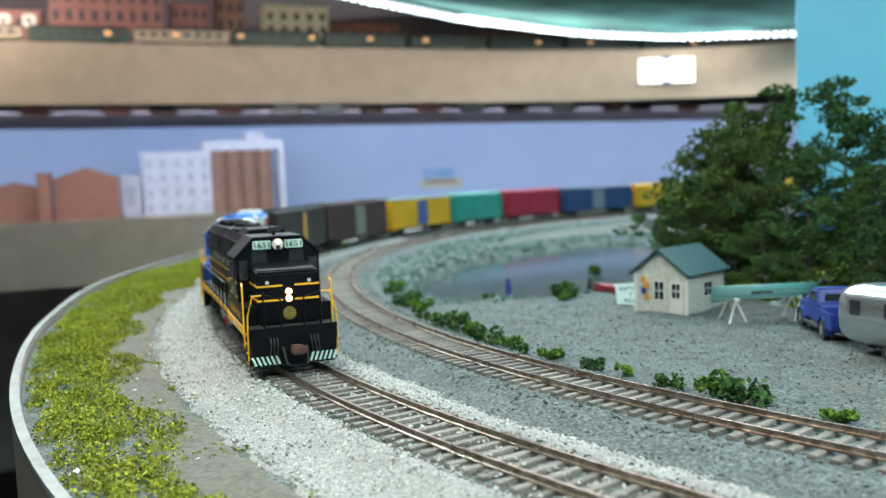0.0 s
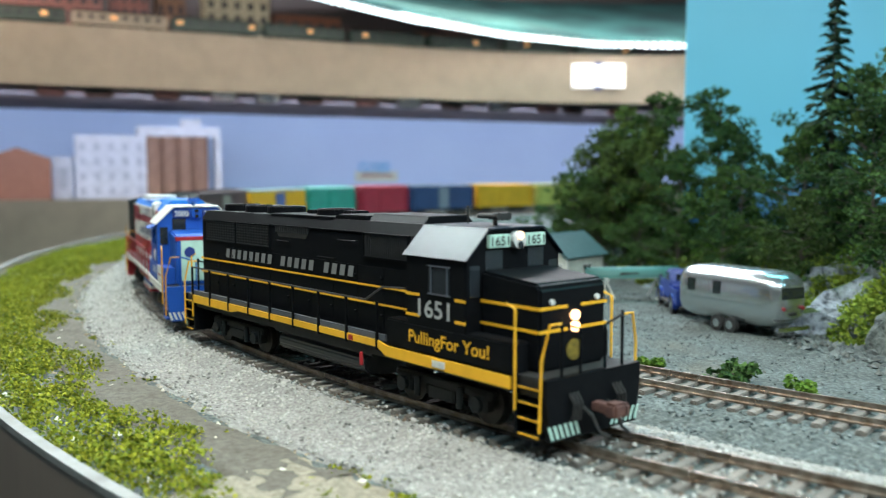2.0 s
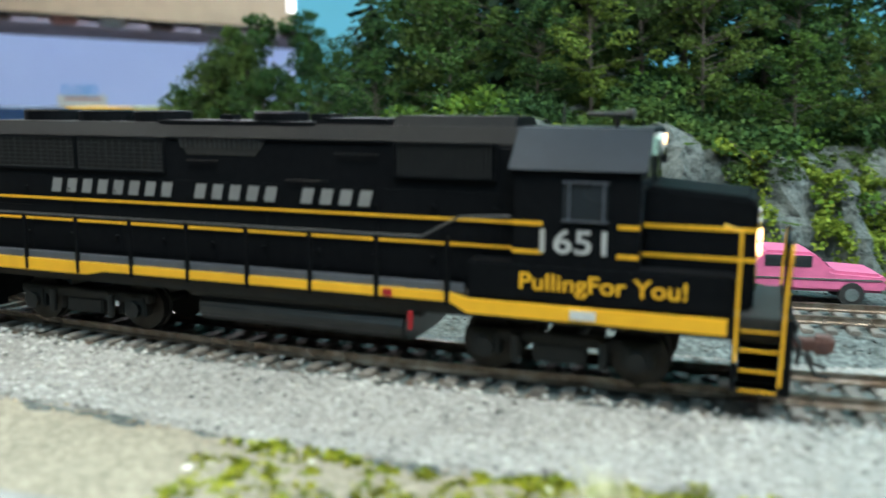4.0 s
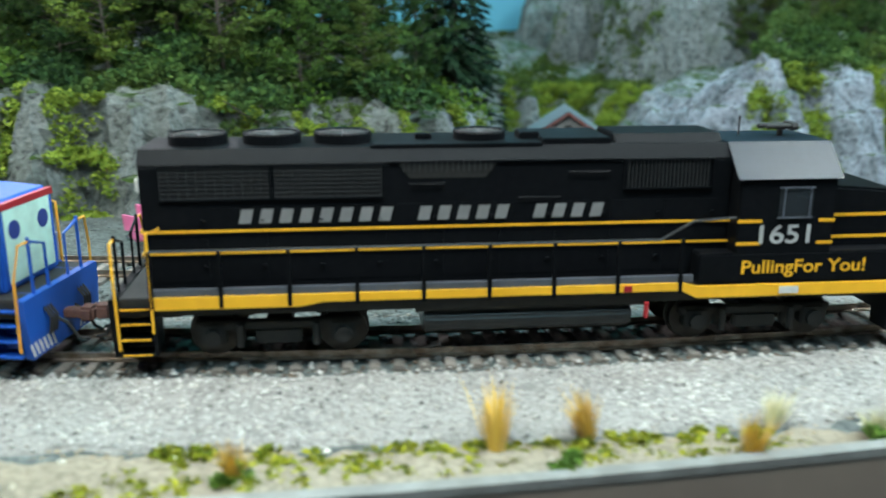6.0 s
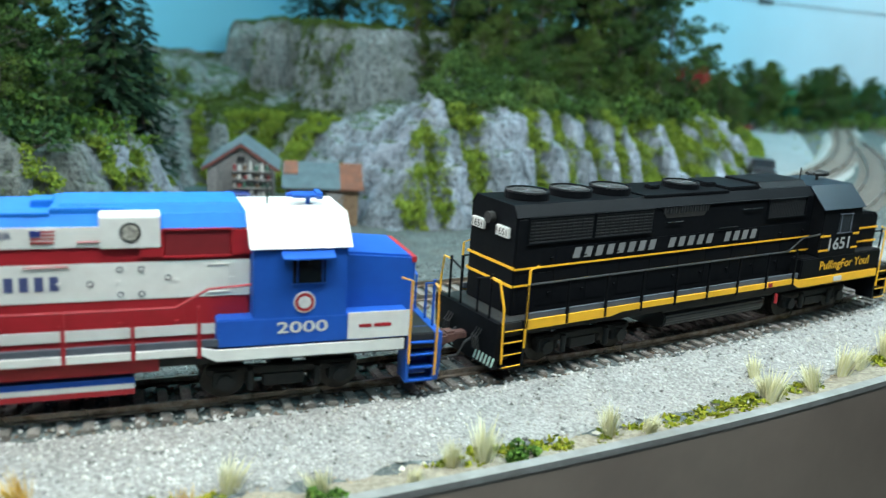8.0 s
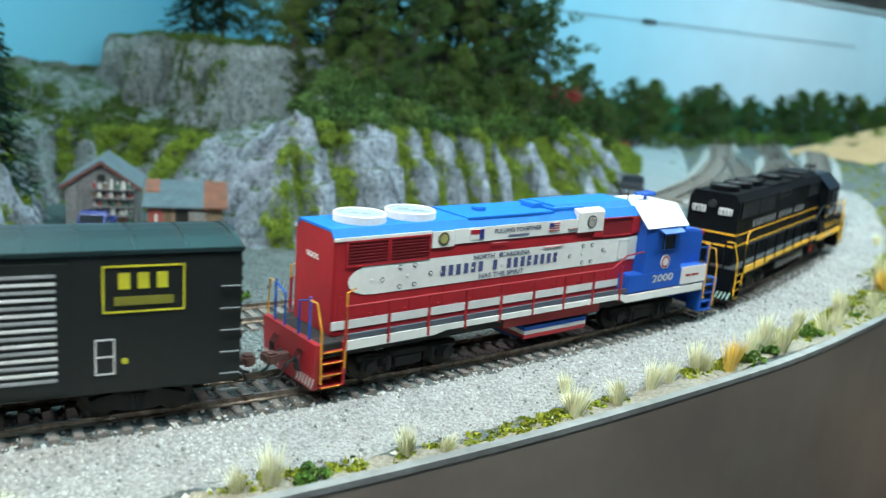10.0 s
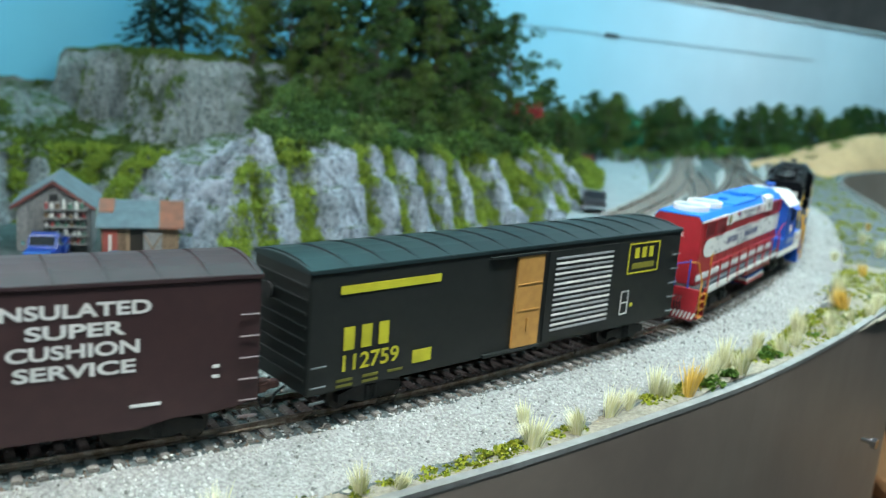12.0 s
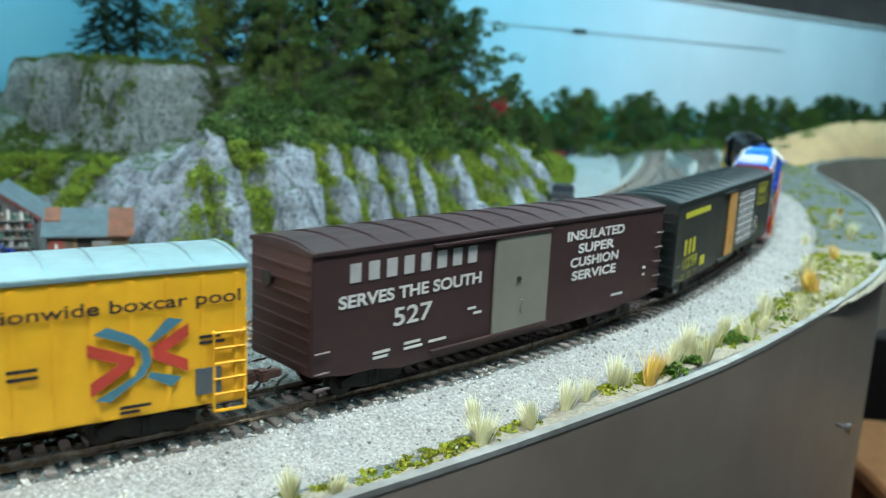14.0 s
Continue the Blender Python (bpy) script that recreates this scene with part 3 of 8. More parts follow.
# ---- train: paints ----
U = 0.001
M_BLACK = mat("gloss_black_paint", (0.0042, 0.0048, 0.006), (0.006, 0.0067, 0.008), 0.42, 0, 500, 0.05, 0.0001, spec=0.07)
# gloss black with the blue sheen of ceiling light mixed into its colour
M_BLACKSHEEN = mat("cab_roof_black_blue_sheen", (0.009, 0.016, 0.026), None, 0.34, 0, 300, spec=0.25)
M_MESH = mat("grille_dark_grey", (0.022, 0.023, 0.025), None, 0.5, 0, 300)
M_UNDER = mat("underframe_black", (0.009, 0.009, 0.009), (0.016, 0.0145, 0.013), 0.7, 0, 600, 0.3, 0.0002)
M_YELLOW = mat("stripe_yellow", (0.8, 0.42, 0.02), (0.75, 0.38, 0.02), 0.45, 0, 300)
M_SILVER = mat("lettering_silver", (0.6, 0.6, 0.58), (0.5, 0.5, 0.48), 0.5, 0, 400)
M_WHITE = mat("white_paint", (0.66, 0.65, 0.61), (0.6, 0.585, 0.55), 0.45, 0, 200)
M_BLUE = mat("bright_blue_paint", (0.012, 0.085, 0.4), (0.012, 0.075, 0.36), 0.45, 0, 200, spec=0.3)
# the same blue for roofs, lightened in colour for light from above
M_BLUE_TOPLIT = mat("blue_paint_top_lit", (0.01, 0.15, 0.52), (0.01, 0.13, 0.46), 0.6, 0, 200, spec=0.2)
M_FANGREY = mat("fan_mesh_grey", (0.3, 0.36, 0.38), (0.22, 0.27, 0.29), 0.6, 0, 400)
M_GREYBLUE = mat("grey_blue_lettering", (0.12, 0.13, 0.19), None, 0.5)
M_NAVY = mat("navy_paint", (0.02, 0.04, 0.2), None, 0.45, 0, 200)
M_RED = mat("deep_red_paint", (0.34, 0.014, 0.022), (0.29, 0.013, 0.018), 0.42, 0, 200)
M_GREY = mat("walkway_grey", (0.07, 0.08, 0.1), None, 0.6, 0, 300)
M_STEEL = mat("wheel_steel", (0.05, 0.045, 0.04), (0.03, 0.026, 0.024), 0.5, 0.6, 300)
M_GLASS = mat("cab_glass_dark", (0.02, 0.025, 0.03), None, 0.06, 0, 100, spec=0.8)
M_RUST = mat("coupler_rust", (0.13, 0.055, 0.04), (0.08, 0.035, 0.03), 0.8, 0, 500, 0.4)
M_LAMP = glow("headlight_lit", (1.0, 0.56, 0.28), 5.5)
M_PLATE = mat("number_board_white", (0.5, 0.72, 0.62), None, 0.4, 0, 200)
M_INK = mat("black_lettering", (0.015, 0.015, 0.015))
M_ORANGE = mat("handrail_orange", (0.7, 0.32, 0.03), None, 0.5)
M_TAN2 = mat("horn_brass_grey", (0.1, 0.1, 0.1), None, 0.4, 0.5)
TEXT = {}


def letters(parent, name, body, x0, x1, z, high, y, m, slant=0.0, label="", end=False):
    """Raised lettering on a vehicle's right side, from x0 to x1 with its foot at z, in millimetres; with end, across its front or rear at x = y."""
    key = (body, slant)
    if key not in TEXT:
        cu = bpy.data.curves.new("lettering", "FONT")
        cu.body, cu.shear, cu.offset = body, slant, 0.03 if body.isupper() else 0.015
        ob = bpy.data.objects.new("lettering", cu)
        scene.collection.objects.link(ob)
        bpy.context.view_layer.update()
        me = bpy.data.meshes.new_from_object(ob.evaluated_get(bpy.context.evaluated_depsgraph_get()))
        bpy.data.objects.remove(ob)
        TEXT[key] = (np.array([v.co[:2] for v in me.vertices]), [tuple(p.vertices) for p in me.polygons])
    co, faces = TEXT[key]
    lo, hi = co.min(0), co.max(0)
    q = (co - lo) / (hi - lo)
    a, b = x0 + q[:, 0] * (x1 - x0), z + q[:, 1] * high
    verts = [(y * U, p * U, r * U) for p, r in zip(a, b)] if end else [(p * U, y * U, r * U) for p, r in zip(a, b)]
    ob = raw(name, verts, faces, m, parent)
    if label:
        ob["label"] = label
    return ob


def name_blocks(parent, body, x0, x1, z, high, y, m, slant=0.0, end=False):
    """A company's name drawn as a row of plain blocks, one for each sign."""
    w = (x1 - x0) / len(body)
    for i, ch in enumerate(body):
        if ch != " ":
            a = x0 + i * w
            bm = B()
            quad = ((a, 0), (a + w * 0.6, 0), (a + w * 0.6, 1), (a, 1))
            bm.faces.new([bm.verts.new((q * U + slant * r * high * U, y * U, (z + r * high) * U)) for q, r in quad])
            part("name_block", bm, m, parent)


def mm(bm, x0, x1, y0, y1, z0, z1, bevel=0.0):
    return box(bm, x0 * U, x1 * U, y0 * U, y1 * U, z0 * U, z1 * U, bevel * U)


def wheel_mesh(r, name):
    bm = B()
    for side in (-1, 1):
        for x0, x1, rr in ((7.2, 9.4, r), (6.6, 7.3, r + 0.6)):
            rod(bm, [(0, side * x0 * U, 0), (0, side * x1 * U, 0)], rr * U, 20)
    rod(bm, [(0, -11 * U, 0), (0, 11 * U, 0)], 1.1 * U, 8)
    me = bpy.data.meshes.new(name)
    bm.to_mesh(me)
    bm.free()
    me.materials.append(M_STEEL)
    return me


WHEELS = {5.8: wheel_mesh(5.8, "wheelset"), 4.8: wheel_mesh(4.8, "wheelset")}


def truck(parent, x, base, r, heavy):
    """A bogie with two axles under a vehicle."""
    t = B()
    for s in (-1, 1):
        y0, y1 = (s * 10.2, s * 12.6) if s > 0 else (s * 12.6, s * 10.2)
        if heavy:
            mm(t, -base / 2 - 4.5, base / 2 + 4.5, y0, y1, 7.2, 9.6, 0.4)
            mm(t, -5.5, 5.5, y0, y1 + s * 0.0, 3.6, 7.4, 0.4)
            for e in (-1, 1):
                mm(t, e * base / 2 - 3.2, e * base / 2 + 3.2, y0 - 0.4, y1 + 0.4, 4.0, 9.0, 0.4)
                rod(t, [(e * base / 2 * U, y0 * U - 0.0016, 5.8 * U), (e * base / 2 * U, y1 * U + 0.0016, 5.8 * U)], 2.1 * U, 10)
                rod(t, [((e * base / 2 - e * 6.5) * U, (y1 + 0.8) * U, 3.5 * U), ((e * base / 2 - e * 6.5) * U, (y1 + 0.8) * U, 9 * U)], 0.9 * U, 8)
                rod(t, [((e * base / 2 - e * 6.5) * U, (y0 - 0.8) * U, 3.5 * U), ((e * base / 2 - e * 6.5) * U, (y0 - 0.8) * U, 9 * U)], 0.9 * U, 8)
        else:
            prism(t, [(a * U, b * U) for a, b in ((-base / 2 - 2.4, 3.4), (-base / 2 - 2.4, 6.2), (-3.5, 8.6), (3.5, 8.6), (base / 2 + 2.4, 6.2), (base / 2 + 2.4, 3.4), (base / 2 - 2.2, 3.6), (3.2, 2.2), (-3.2, 2.2), (-base / 2 + 2.2, 3.6))], "y", y0 * U, y1 * U)
            for k in (-1.6, 0, 1.6):
                rod(t, [(k * U, y0 * U, 3 * U), (k * U, y0 * U, 7.5 * U)], 0.7 * U, 6)
    mm(t, -3, 3, -10.2, 10.2, 6.2, 9.6)
    ob = part("truck", t, M_UNDER, parent)
    ob.location = (x * U, 0, 0)
    for e in (-1, 1):
        w = new("wheelset", WHEELS[r])
        w.parent = ob
        w.location = (e * base / 2 * U, 0, r * U)
    return ob


def coupler(parent, x, s):
    bm = B()
    mm(bm, *sorted((x, x + s * 5.0)), -1.6, 1.6, 8.0, 10.2, 0.3)
    mm(bm, *sorted((x + s * 4.2, x + s * 8.2)), -2.4, 2.2, 7.4, 11.0, 0.7)
    mm(bm, *sorted((x + s * 6.0, x + s * 8.6)), 0.8, 3.0, 7.6, 10.8, 0.6)
    part("coupler", bm, M_RUST, parent, "rust-brown knuckle coupler")
    h = B()
    for y in (-4.5, 4.5):
        rod(h, [(x * U, y * U, 9.5 * U), ((x + s * 3) * U, y * U, 8.0 * U), ((x + s * 5) * U, y * 0.9 * U, 4.2 * U), ((x + s * 7.5) * U, y * 0.7 * U, 3.6 * U)], 0.45 * U, 6)
    part("air_hose", h, M_UNDER, parent)


def engine(name, label, lag, p):
    """A four-axle road-switcher diesel; p names its paints and its kind."""
    t = thing(name, label, "locomotive", "diesel engines of the train")
    first = p["first"]
    # frame, walkway edge, pilots and steps
    part("frame", mm(B(), -92, 106, -16.2, 16.2, 12.5, 17.2, 0.3), p["frame"], t)
    for s in (-1, 1):
        y = s * 17.0
        y0, y1 = sorted((y, s * 17.7))
        outline = [(-84, 14.6), (-50, 14.6), (-45, 15.6), (42, 15.6), (46, 13.6), (96, 13.6), (96, 16.6), (46, 16.6), (42, 17.6), (-84, 17.6)]
        part("sill_stripe", prism(B(), [(a * U, b * U) for a, b in outline], "y", y0 * U, y1 * U), p["sill"], t)
        if first:
            part("walkway_edge", mm(B(), -84, 45, *sorted((s * 16.4, s * 17.2)), 17.6, 19.4), M_GREY, t)
        else:
            part("walkway_edge", mm(B(), -84, 56, *sorted((s * 16.2, s * 17.2)), 17.6, 19.4), M_GREY, t)
    for e, x in ((1, 106.0), (-1, -92.5)):
        steps = p["front"] if e > 0 else p["rear"]
        grab = p["grab"] if first or e < 0 else M_BLUE
        part("pilot", prism(B(), [(-15.5 * U, 2.6 * U), (15.5 * U, 2.6 * U), (17 * U, 12.5 * U), (17 * U, 17.4 * U), (-17 * U, 17.4 * U), (-17 * U, 12.5 * U)], "x", (x - e * 0.6) * U, (x + e * 1.4) * U), steps, t)
        for k in range(6):
            for s in (-1, 1):
                stripe = B()
                a = s * (5.5 + k * 1.8)
                quad = [(a, 3.2), (a + s * 0.9, 3.2), (a + s * 2.2, 6.6), (a + s * 1.3, 6.6)]
                stripe.faces.new([stripe.verts.new(((x + e * 1.45) * U, q * U, r * U)) for q, r in quad])
                part("warning_stripe", stripe, p["stripes"], t)
        for s in (-1, 1):
            st = B()
            mm(st, *sorted((x - e * 9.0, x - e * 8.2)), *sorted((s * 10, s * 17.2)), 3.2, 17.2)
            mm(st, *sorted((x - e * 8.0, x - e * 0.8)), *sorted((s * 10, s * 11)), 3.2, 17.2)
            well = part("step_well", st, steps, t)
            for z in (3.2, 7.0, 10.8, 14.4):
                part("step", mm(B(), *sorted((x - e * 8.0, x - e * 0.8)), *sorted((s * 12.5, s * 17.2)), z, z + 0.6), steps, well)
                part("step_edge", mm(B(), *sorted((x - e * 7.6, x - e * 1.0)), *sorted((s * 17.2, s * 17.5)), z + 0.3, z + 0.6), grab, well)
            g = B()
            rod(g, [((x - e * 8.4) * U, s * 17.6 * U, 9 * U), ((x - e * 8.4) * U, s * 17.6 * U, 33 * U), ((x - e * 11.5) * U, s * 17.4 * U, 34 * U)], 0.34 * U, 6)
            part("grab_rail", g, p["grab"], t)
            g = B()
            rod(g, [((x - e * 0.5) * U, s * 17.4 * U, 5 * U), ((x - e * 0.2) * U, s * 17.2 * U, 22 * U), ((x + e * 0.4) * U, s * 15 * U, 30 * U), ((x + e * 0.6) * U, s * 11.5 * U, 30 * U)], 0.34 * U, 6)
            part("grab_rail", g, p["grab"], t)
        er = B()
        for s in (-1, 1):
            rod(er, [((x + e * 0.4) * U, s * 11 * U, 17 * U), ((x + e * 0.4) * U, s * 11 * U, 31 * U)], 0.4 * U, 6)
            rod(er, [((x + e * 0.4) * U, s * 4.5 * U, 17 * U), ((x + e * 0.4) * U, s * 4.5 * U, 28 * U), ((x + e * 0.4) * U, s * 11 * U, 30 * U)], 0.4 * U, 6)
        part("end_railing", er, p["endrail"], t)
        coupler(t, x + e * 1.2, e)
        for s in (-1, 1):
            for k in range(3):
                y = s * (6.5 + 1.3 * k)
                part("hose", rod(B(), [((x + e * 1.2) * U, y * U, 13.5 * U), ((x + e * 3) * U, y * U, 11 * U), ((x + e * 2.6) * U, (y + s * 0.5) * U, 7 * U)], 0.35 * U, 5), M_UNDER, t)
    # long hood
    hood = [(-12, 17.2), (-12, 47.2), (-9.6, 50.6), (9.6, 50.6), (12, 47.2), (12, 17.2)]
    part("long_hood", prism(B(), [(a * U, b * U) for a, b in hood], "x", -86 * U, 55 * U, 0.5 * U), p["hood"], t)
    part("hood_roof", prism(B(), [(a * U, b * U) for a, b in [(-12.1, 47.4), (-9.7, 50.8), (9.7, 50.8), (12.1, 47.4), (9.6, 50.0), (-9.6, 50.0)]], "x", -86.1 * U, 55 * U), p["roof"], t)
    # cab with a sloping-sided roof
    cab = [(-17.2, 17.0), (-17.2, 43.6), (-9.8, 50.2), (9.8, 50.2), (17.2, 43.6), (17.2, 17.0)]
    c = part("cab", prism(B(), [(a * U, b * U) for a, b in cab], "x", 55 * U, 79.5 * U, 0.4 * U), p["cab"], t)
    roof = [(-18.0, 42.9), (-10.0, 50.9), (10.0, 50.9), (18.0, 42.9), (17.4, 42.9), (9.8, 50.3), (-9.8, 50.3), (-17.4, 42.9)]
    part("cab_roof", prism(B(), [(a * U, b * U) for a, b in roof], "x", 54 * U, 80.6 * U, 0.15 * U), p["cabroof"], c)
    for s in (-1, 1):
        y = s * 17.25
        part("side_window", mm(B(), 65, 73.5, *sorted((y, y + s * 0.15)), 33.6, 40.6), M_GLASS, c, "dark cab side window")
        w = B()
        for a, b, z0, z1 in ((66.0, 66.3, 33.6, 40.6), (72.6, 72.9, 33.6, 40.6), (64.8, 73.7, 33.2, 33.5), (64.8, 73.7, 40.6, 40.9)):
            mm(w, a, b, *sorted((y, y + s * 0.5)), z0, z1)
        part("window_frame", w, p["winframe"], c)
        if not first:
            part("sunshade", prism(B(), [(a * U, b * U) for a, b in ((y, 42.4), (y + s * 3.2, 41.0), (y + s * 3.2, 40.6), (y, 41.8))], "x", 62 * U, 75.5 * U), M_BLUE, c)
        part("front_window", mm(B(), 79.4, 79.75, *sorted((s * 4.6, s * 10.6)), 40.2, 45.2), M_GLASS, c)
        part("corner_window", mm(B(), 79.4, 79.75, *sorted((s * 12.6, s * 16.0)), 33.5, 41.5), M_GLASS, c)
        nb = part("number_board", mm(B(), 79.5, 81.0, *sorted((s * 2.9, s * 10.2)), 45.8, 49.2, 0.2), M_PLATE if first else M_NAVY, c, "lit number board beside the headlight")
        a, b = sorted((s * 3.5, s * 9.6))
        letters(nb, "number", p["number"], a, b, 46.3, 2.4, 81.06, M_INK if first else M_WHITE, end=True)
    hb = part("headlight_housing", rod(B(), [(79.4 * U, 0, 47.6 * U), (81.6 * U, 0, 47.6 * U)], 2.3 * U, 16), M_SILVER if first else M_BLUE, c)
    for z in (48.7, 46.3):
        part("headlight", rod(B(), [(81.5 * U, 0, z * U), (81.9 * U, 0, z * U)], 0.95 * U, 12), M_LAMP if first and z > 47 else M_GLASS, hb)
    # short hood
    nose = [(79.5, 17.2), (100.2, 17.2), (100.2, 37.4), (99.0, 38.6), (79.5, 40.2)]
    n = part("nose", prism(B(), [(a * U, b * U) for a, b in nose], "y", -12 * U, 12 * U, 0.7 * U), p["nose"], t)
    if not first:
        part("nose_panel", mm(B(), 100.2, 100.45, -9.8, 9.8, 19, 36.5), M_PLATE, n, "pale green nose panel")
        part("nose_band", mm(B(), 99.0, 100.35, -12.1, 12.1, 36.6, 38.2), M_RED, n)
        for s in (-1, 1):
            part("emblem", rod(B(), [(100.4 * U, s * 6.2 * U, 31.5 * U), (100.6 * U, s * 6.2 * U, 31.5 * U)], 2.3 * U, 18), M_NAVY, n)
    else:
        for z in (30.2, 27.4):
            part("headlight", rod(B(), [(100.0 * U, 0, z * U), (101.2 * U, 0, z * U)], 1.2 * U, 14), M_LAMP, n, "lit nose headlight")
        part("emblem", rod(B(), [(100.1 * U, 0, 21.6 * U), (100.5 * U, 0, 21.6 * U)], 2.6 * U, 20), mat("emblem_gold", (0.22, 0.16, 0.02), (0.08, 0.06, 0.01), 0.5, 0, 700), n, "round gold emblem")
        for s in (-1, 1):
            part("marker_lamp", rod(B(), [(100.0 * U, s * 8.2 * U, 34 * U), (100.9 * U, s * 8.2 * U, 34 * U)], 0.7 * U, 10), M_SILVER, n)
    for s in (-1, 1):
        y0, y1 = sorted((s * 12, s * 17.4))
        part("battery_box", mm(B(), 46, 97, y0, y1, 17.0, 24.6, 0.4), p["batt"], t)
        if not first:
            part("battery_panel", mm(B(), 80, 97.2, *sorted((s * 17.3, s * 17.65)), 17.4, 24.8), M_WHITE, t, "white battery box panel")
    # roof fans, hatches and stack
    fans = ((-74, 7), (-56.5, 7), (-39.5, 7), (-6, 6.5)) if first else ((-70, 8.6), (-50, 8.6))
    for x, r in fans:
        f = part("radiator_fan", rod(B(), [(x * U, 0, 50.4 * U), (x * U, 0, 52.8 * U)], r * U, 28), p["fan"], t)
        part("fan_grille", rod(B(), [(x * U, 0, 52.7 * U), (x * U, 0, 52.95 * U)], (r - 0.9) * U, 28), M_UNDER if first else M_FANGREY, f)
        for k in range(8):
            a = k * math.pi / 8
            part("fan_bar", rod(B(), [((x - (r - 1) * math.cos(a)) * U, -(r - 1) * math.sin(a) * U, 53.0 * U), ((x + (r - 1) * math.cos(a)) * U, (r - 1) * math.sin(a) * U, 53.0 * U)], 0.12 * U, 4), M_MESH if first else M_FANGREY, f)
        rim = B()
        for k in range(28):
            a0, a1 = k * math.tau / 28, (k + 1) * math.tau / 28
            rod(rim, [((x + (r - 0.4) * math.cos(q)) * U, (r - 0.4) * math.sin(q) * U, 53.0 * U) for q in (a0, a1)], 0.45 * U, 5)
        part("fan_rim", rim, p["fan"], f)
    h = B()
    mm(h, 8, 25, -9.5, 9.5, 50.4, 52.2, 0.3)
    mm(h, -33, 8, -10.2, 10.2, 50.3, 51.3, 0.2)
    part("dynamic_brake_hatch", h, p["roof"], t)
    part("filter_hatch", prism(B(), [(a * U, b * U) for a, b in ((-9.6, 50.3), (-7.2, 52.9), (7.2, 52.9), (9.6, 50.3))], "x", (26 if first else 10) * U, 53 * U, 0.3 * U), p["roof"], t)
    part("exhaust", mm(B(), 3.5, 8.5, -3.5, 3.5, 51, 53, 0.3), p["roof"], t)
    part("roof_lift_eye", mm(B(), -22, -18, -2, 2, 51.2, 52.6, 0.3), p["roof"], t)
    for s in (-1, 1):
        g0, g1 = (-82, -30) if first else (-82, -50)
        for half in (0, 1):
            a0, a1 = g0 + half * (g1 - g0) / 2 + 0.6, g0 + (half + 1) * (g1 - g0) / 2 - 0.6
            part("grille_backing", mm(B(), a0, a1, *sorted((s * 11.9, s * 12.08)), 39.4, 47.0), M_UNDER if first else p["grille"], t)
            g = B()
            for k in range(8):
                mm(g, a0, a1, *sorted((s * 12.0, s * 12.4)), 39.5 + k * 1.0, 39.85 + k * 1.0)
            if first:
                for k in range(13):
                    x = a0 + k * (a1 - a0) / 12
                    mm(g, x - 0.12, x + 0.12, *sorted((s * 12.0, s * 12.36)), 39.4, 46.9)
            part("radiator_grille", g, p["grille"], t, "radiator shutters of fine bars")
            fr = B()
            for x0, x1, z0, z1 in ((a0 - 0.5, a1 + 0.5, 46.8, 47.3), (a0 - 0.5, a1 + 0.5, 39.0, 39.5), (a0 - 0.5, a0, 39.5, 46.8), (a1, a1 + 0.5, 39.5, 46.8)):
                mm(fr, x0, x1, *sorted((s * 11.9, s * 12.5)), z0, z1)
            part("grille_frame", fr, p["hood"], t)
        g = B()
        for k in range(22):
            mm(g, 28.6 + k * 0.95, 28.95 + k * 0.95, *sorted((s * 12.0, s * 12.5)), 40.5, 47)
        fr = B()
        for x0, x1, z0, z1 in ((27.6, 50.2, 47.0, 47.5), (27.6, 50.2, 40.0, 40.5), (27.6, 28.1, 40.5, 47.0), (49.7, 50.2, 40.5, 47.0)):
            mm(fr, x0 + (0 if first else 6), x1, *sorted((s * 11.9, s * 12.7)), z0, z1)
        part("intake_frame", fr, p["hood"], t)
        if first:
            part("intake_grille", g, p["grille2"], t)
            d = B()
            prism(d, [(a * U, b * U) for a, b in ((-24, 43.6), (-6, 43.6), (-3, 47.4), (-27, 47.4))], "y", *sorted((s * 11.9 * U, s * 12.1 * U)))
            part("brake_intake_recess", d, M_UNDER, t)
            d = B()
            for k in range(17):
                x = -25.5 + k * 1.3
                mm(d, x - 0.15, x + 0.15, *sorted((s * 12.0, s * 12.45)), 45.2, 47.4)
            part("brake_intake_grille", d, M_MESH, t)
            part("hood_rib", mm(B(), -29, 27, *sorted((s * 11.9, s * 12.4)), 47.2, 47.6), p["hood"], t)
        else:
            g.free()
            part("intake_panel", mm(B(), 34.2, 49.6, *sorted((s * 11.9, s * 12.3)), 40.6, 46.9), p["grille"], t, "dark red intake screen")
            part("side_housing", prism(B(), [(a * U, b * U) for a, b in ((s * 11.8, 42.8), (s * 12.9, 42.8), (s * 12.9, 50.6), (s * 11.0, 51.6), (s * 9.0, 51.6))], "x", 19 * U, 33 * U, 0.2 * U), M_WHITE, t, "white raised side housing")
        for x0, x1, z in ((-24, -16, 42.3), (2, 12, 38.6), (14, 24, 44.6)):
            part("grab_iron", rod(B(), [(x0 * U, s * 12.0 * U, z * U), (x0 * U, s * 12.6 * U, z * U), (x1 * U, s * 12.6 * U, z * U), (x1 * U, s * 12.0 * U, z * U)], 0.16 * U, 4), p["latch"], t)
        for k in range(10):
            x = -84 + k * 13.6
            part("engine_door", mm(B(), x, x + 12.8, *sorted((s * 11.9, s * 12.12)), 19.6, 37.5 if k > 0 else 30), p["doors"], t)
        for k in range(10):
            x = -84 + k * 13.6
            for z in (23, 34):
                part("door_latch", mm(B(), x + 11.4, x + 12.3, *sorted((s * 12.1, s * 12.6)), z, z + 0.6), p["latch"] if first or z < 30 else M_WHITE, t)
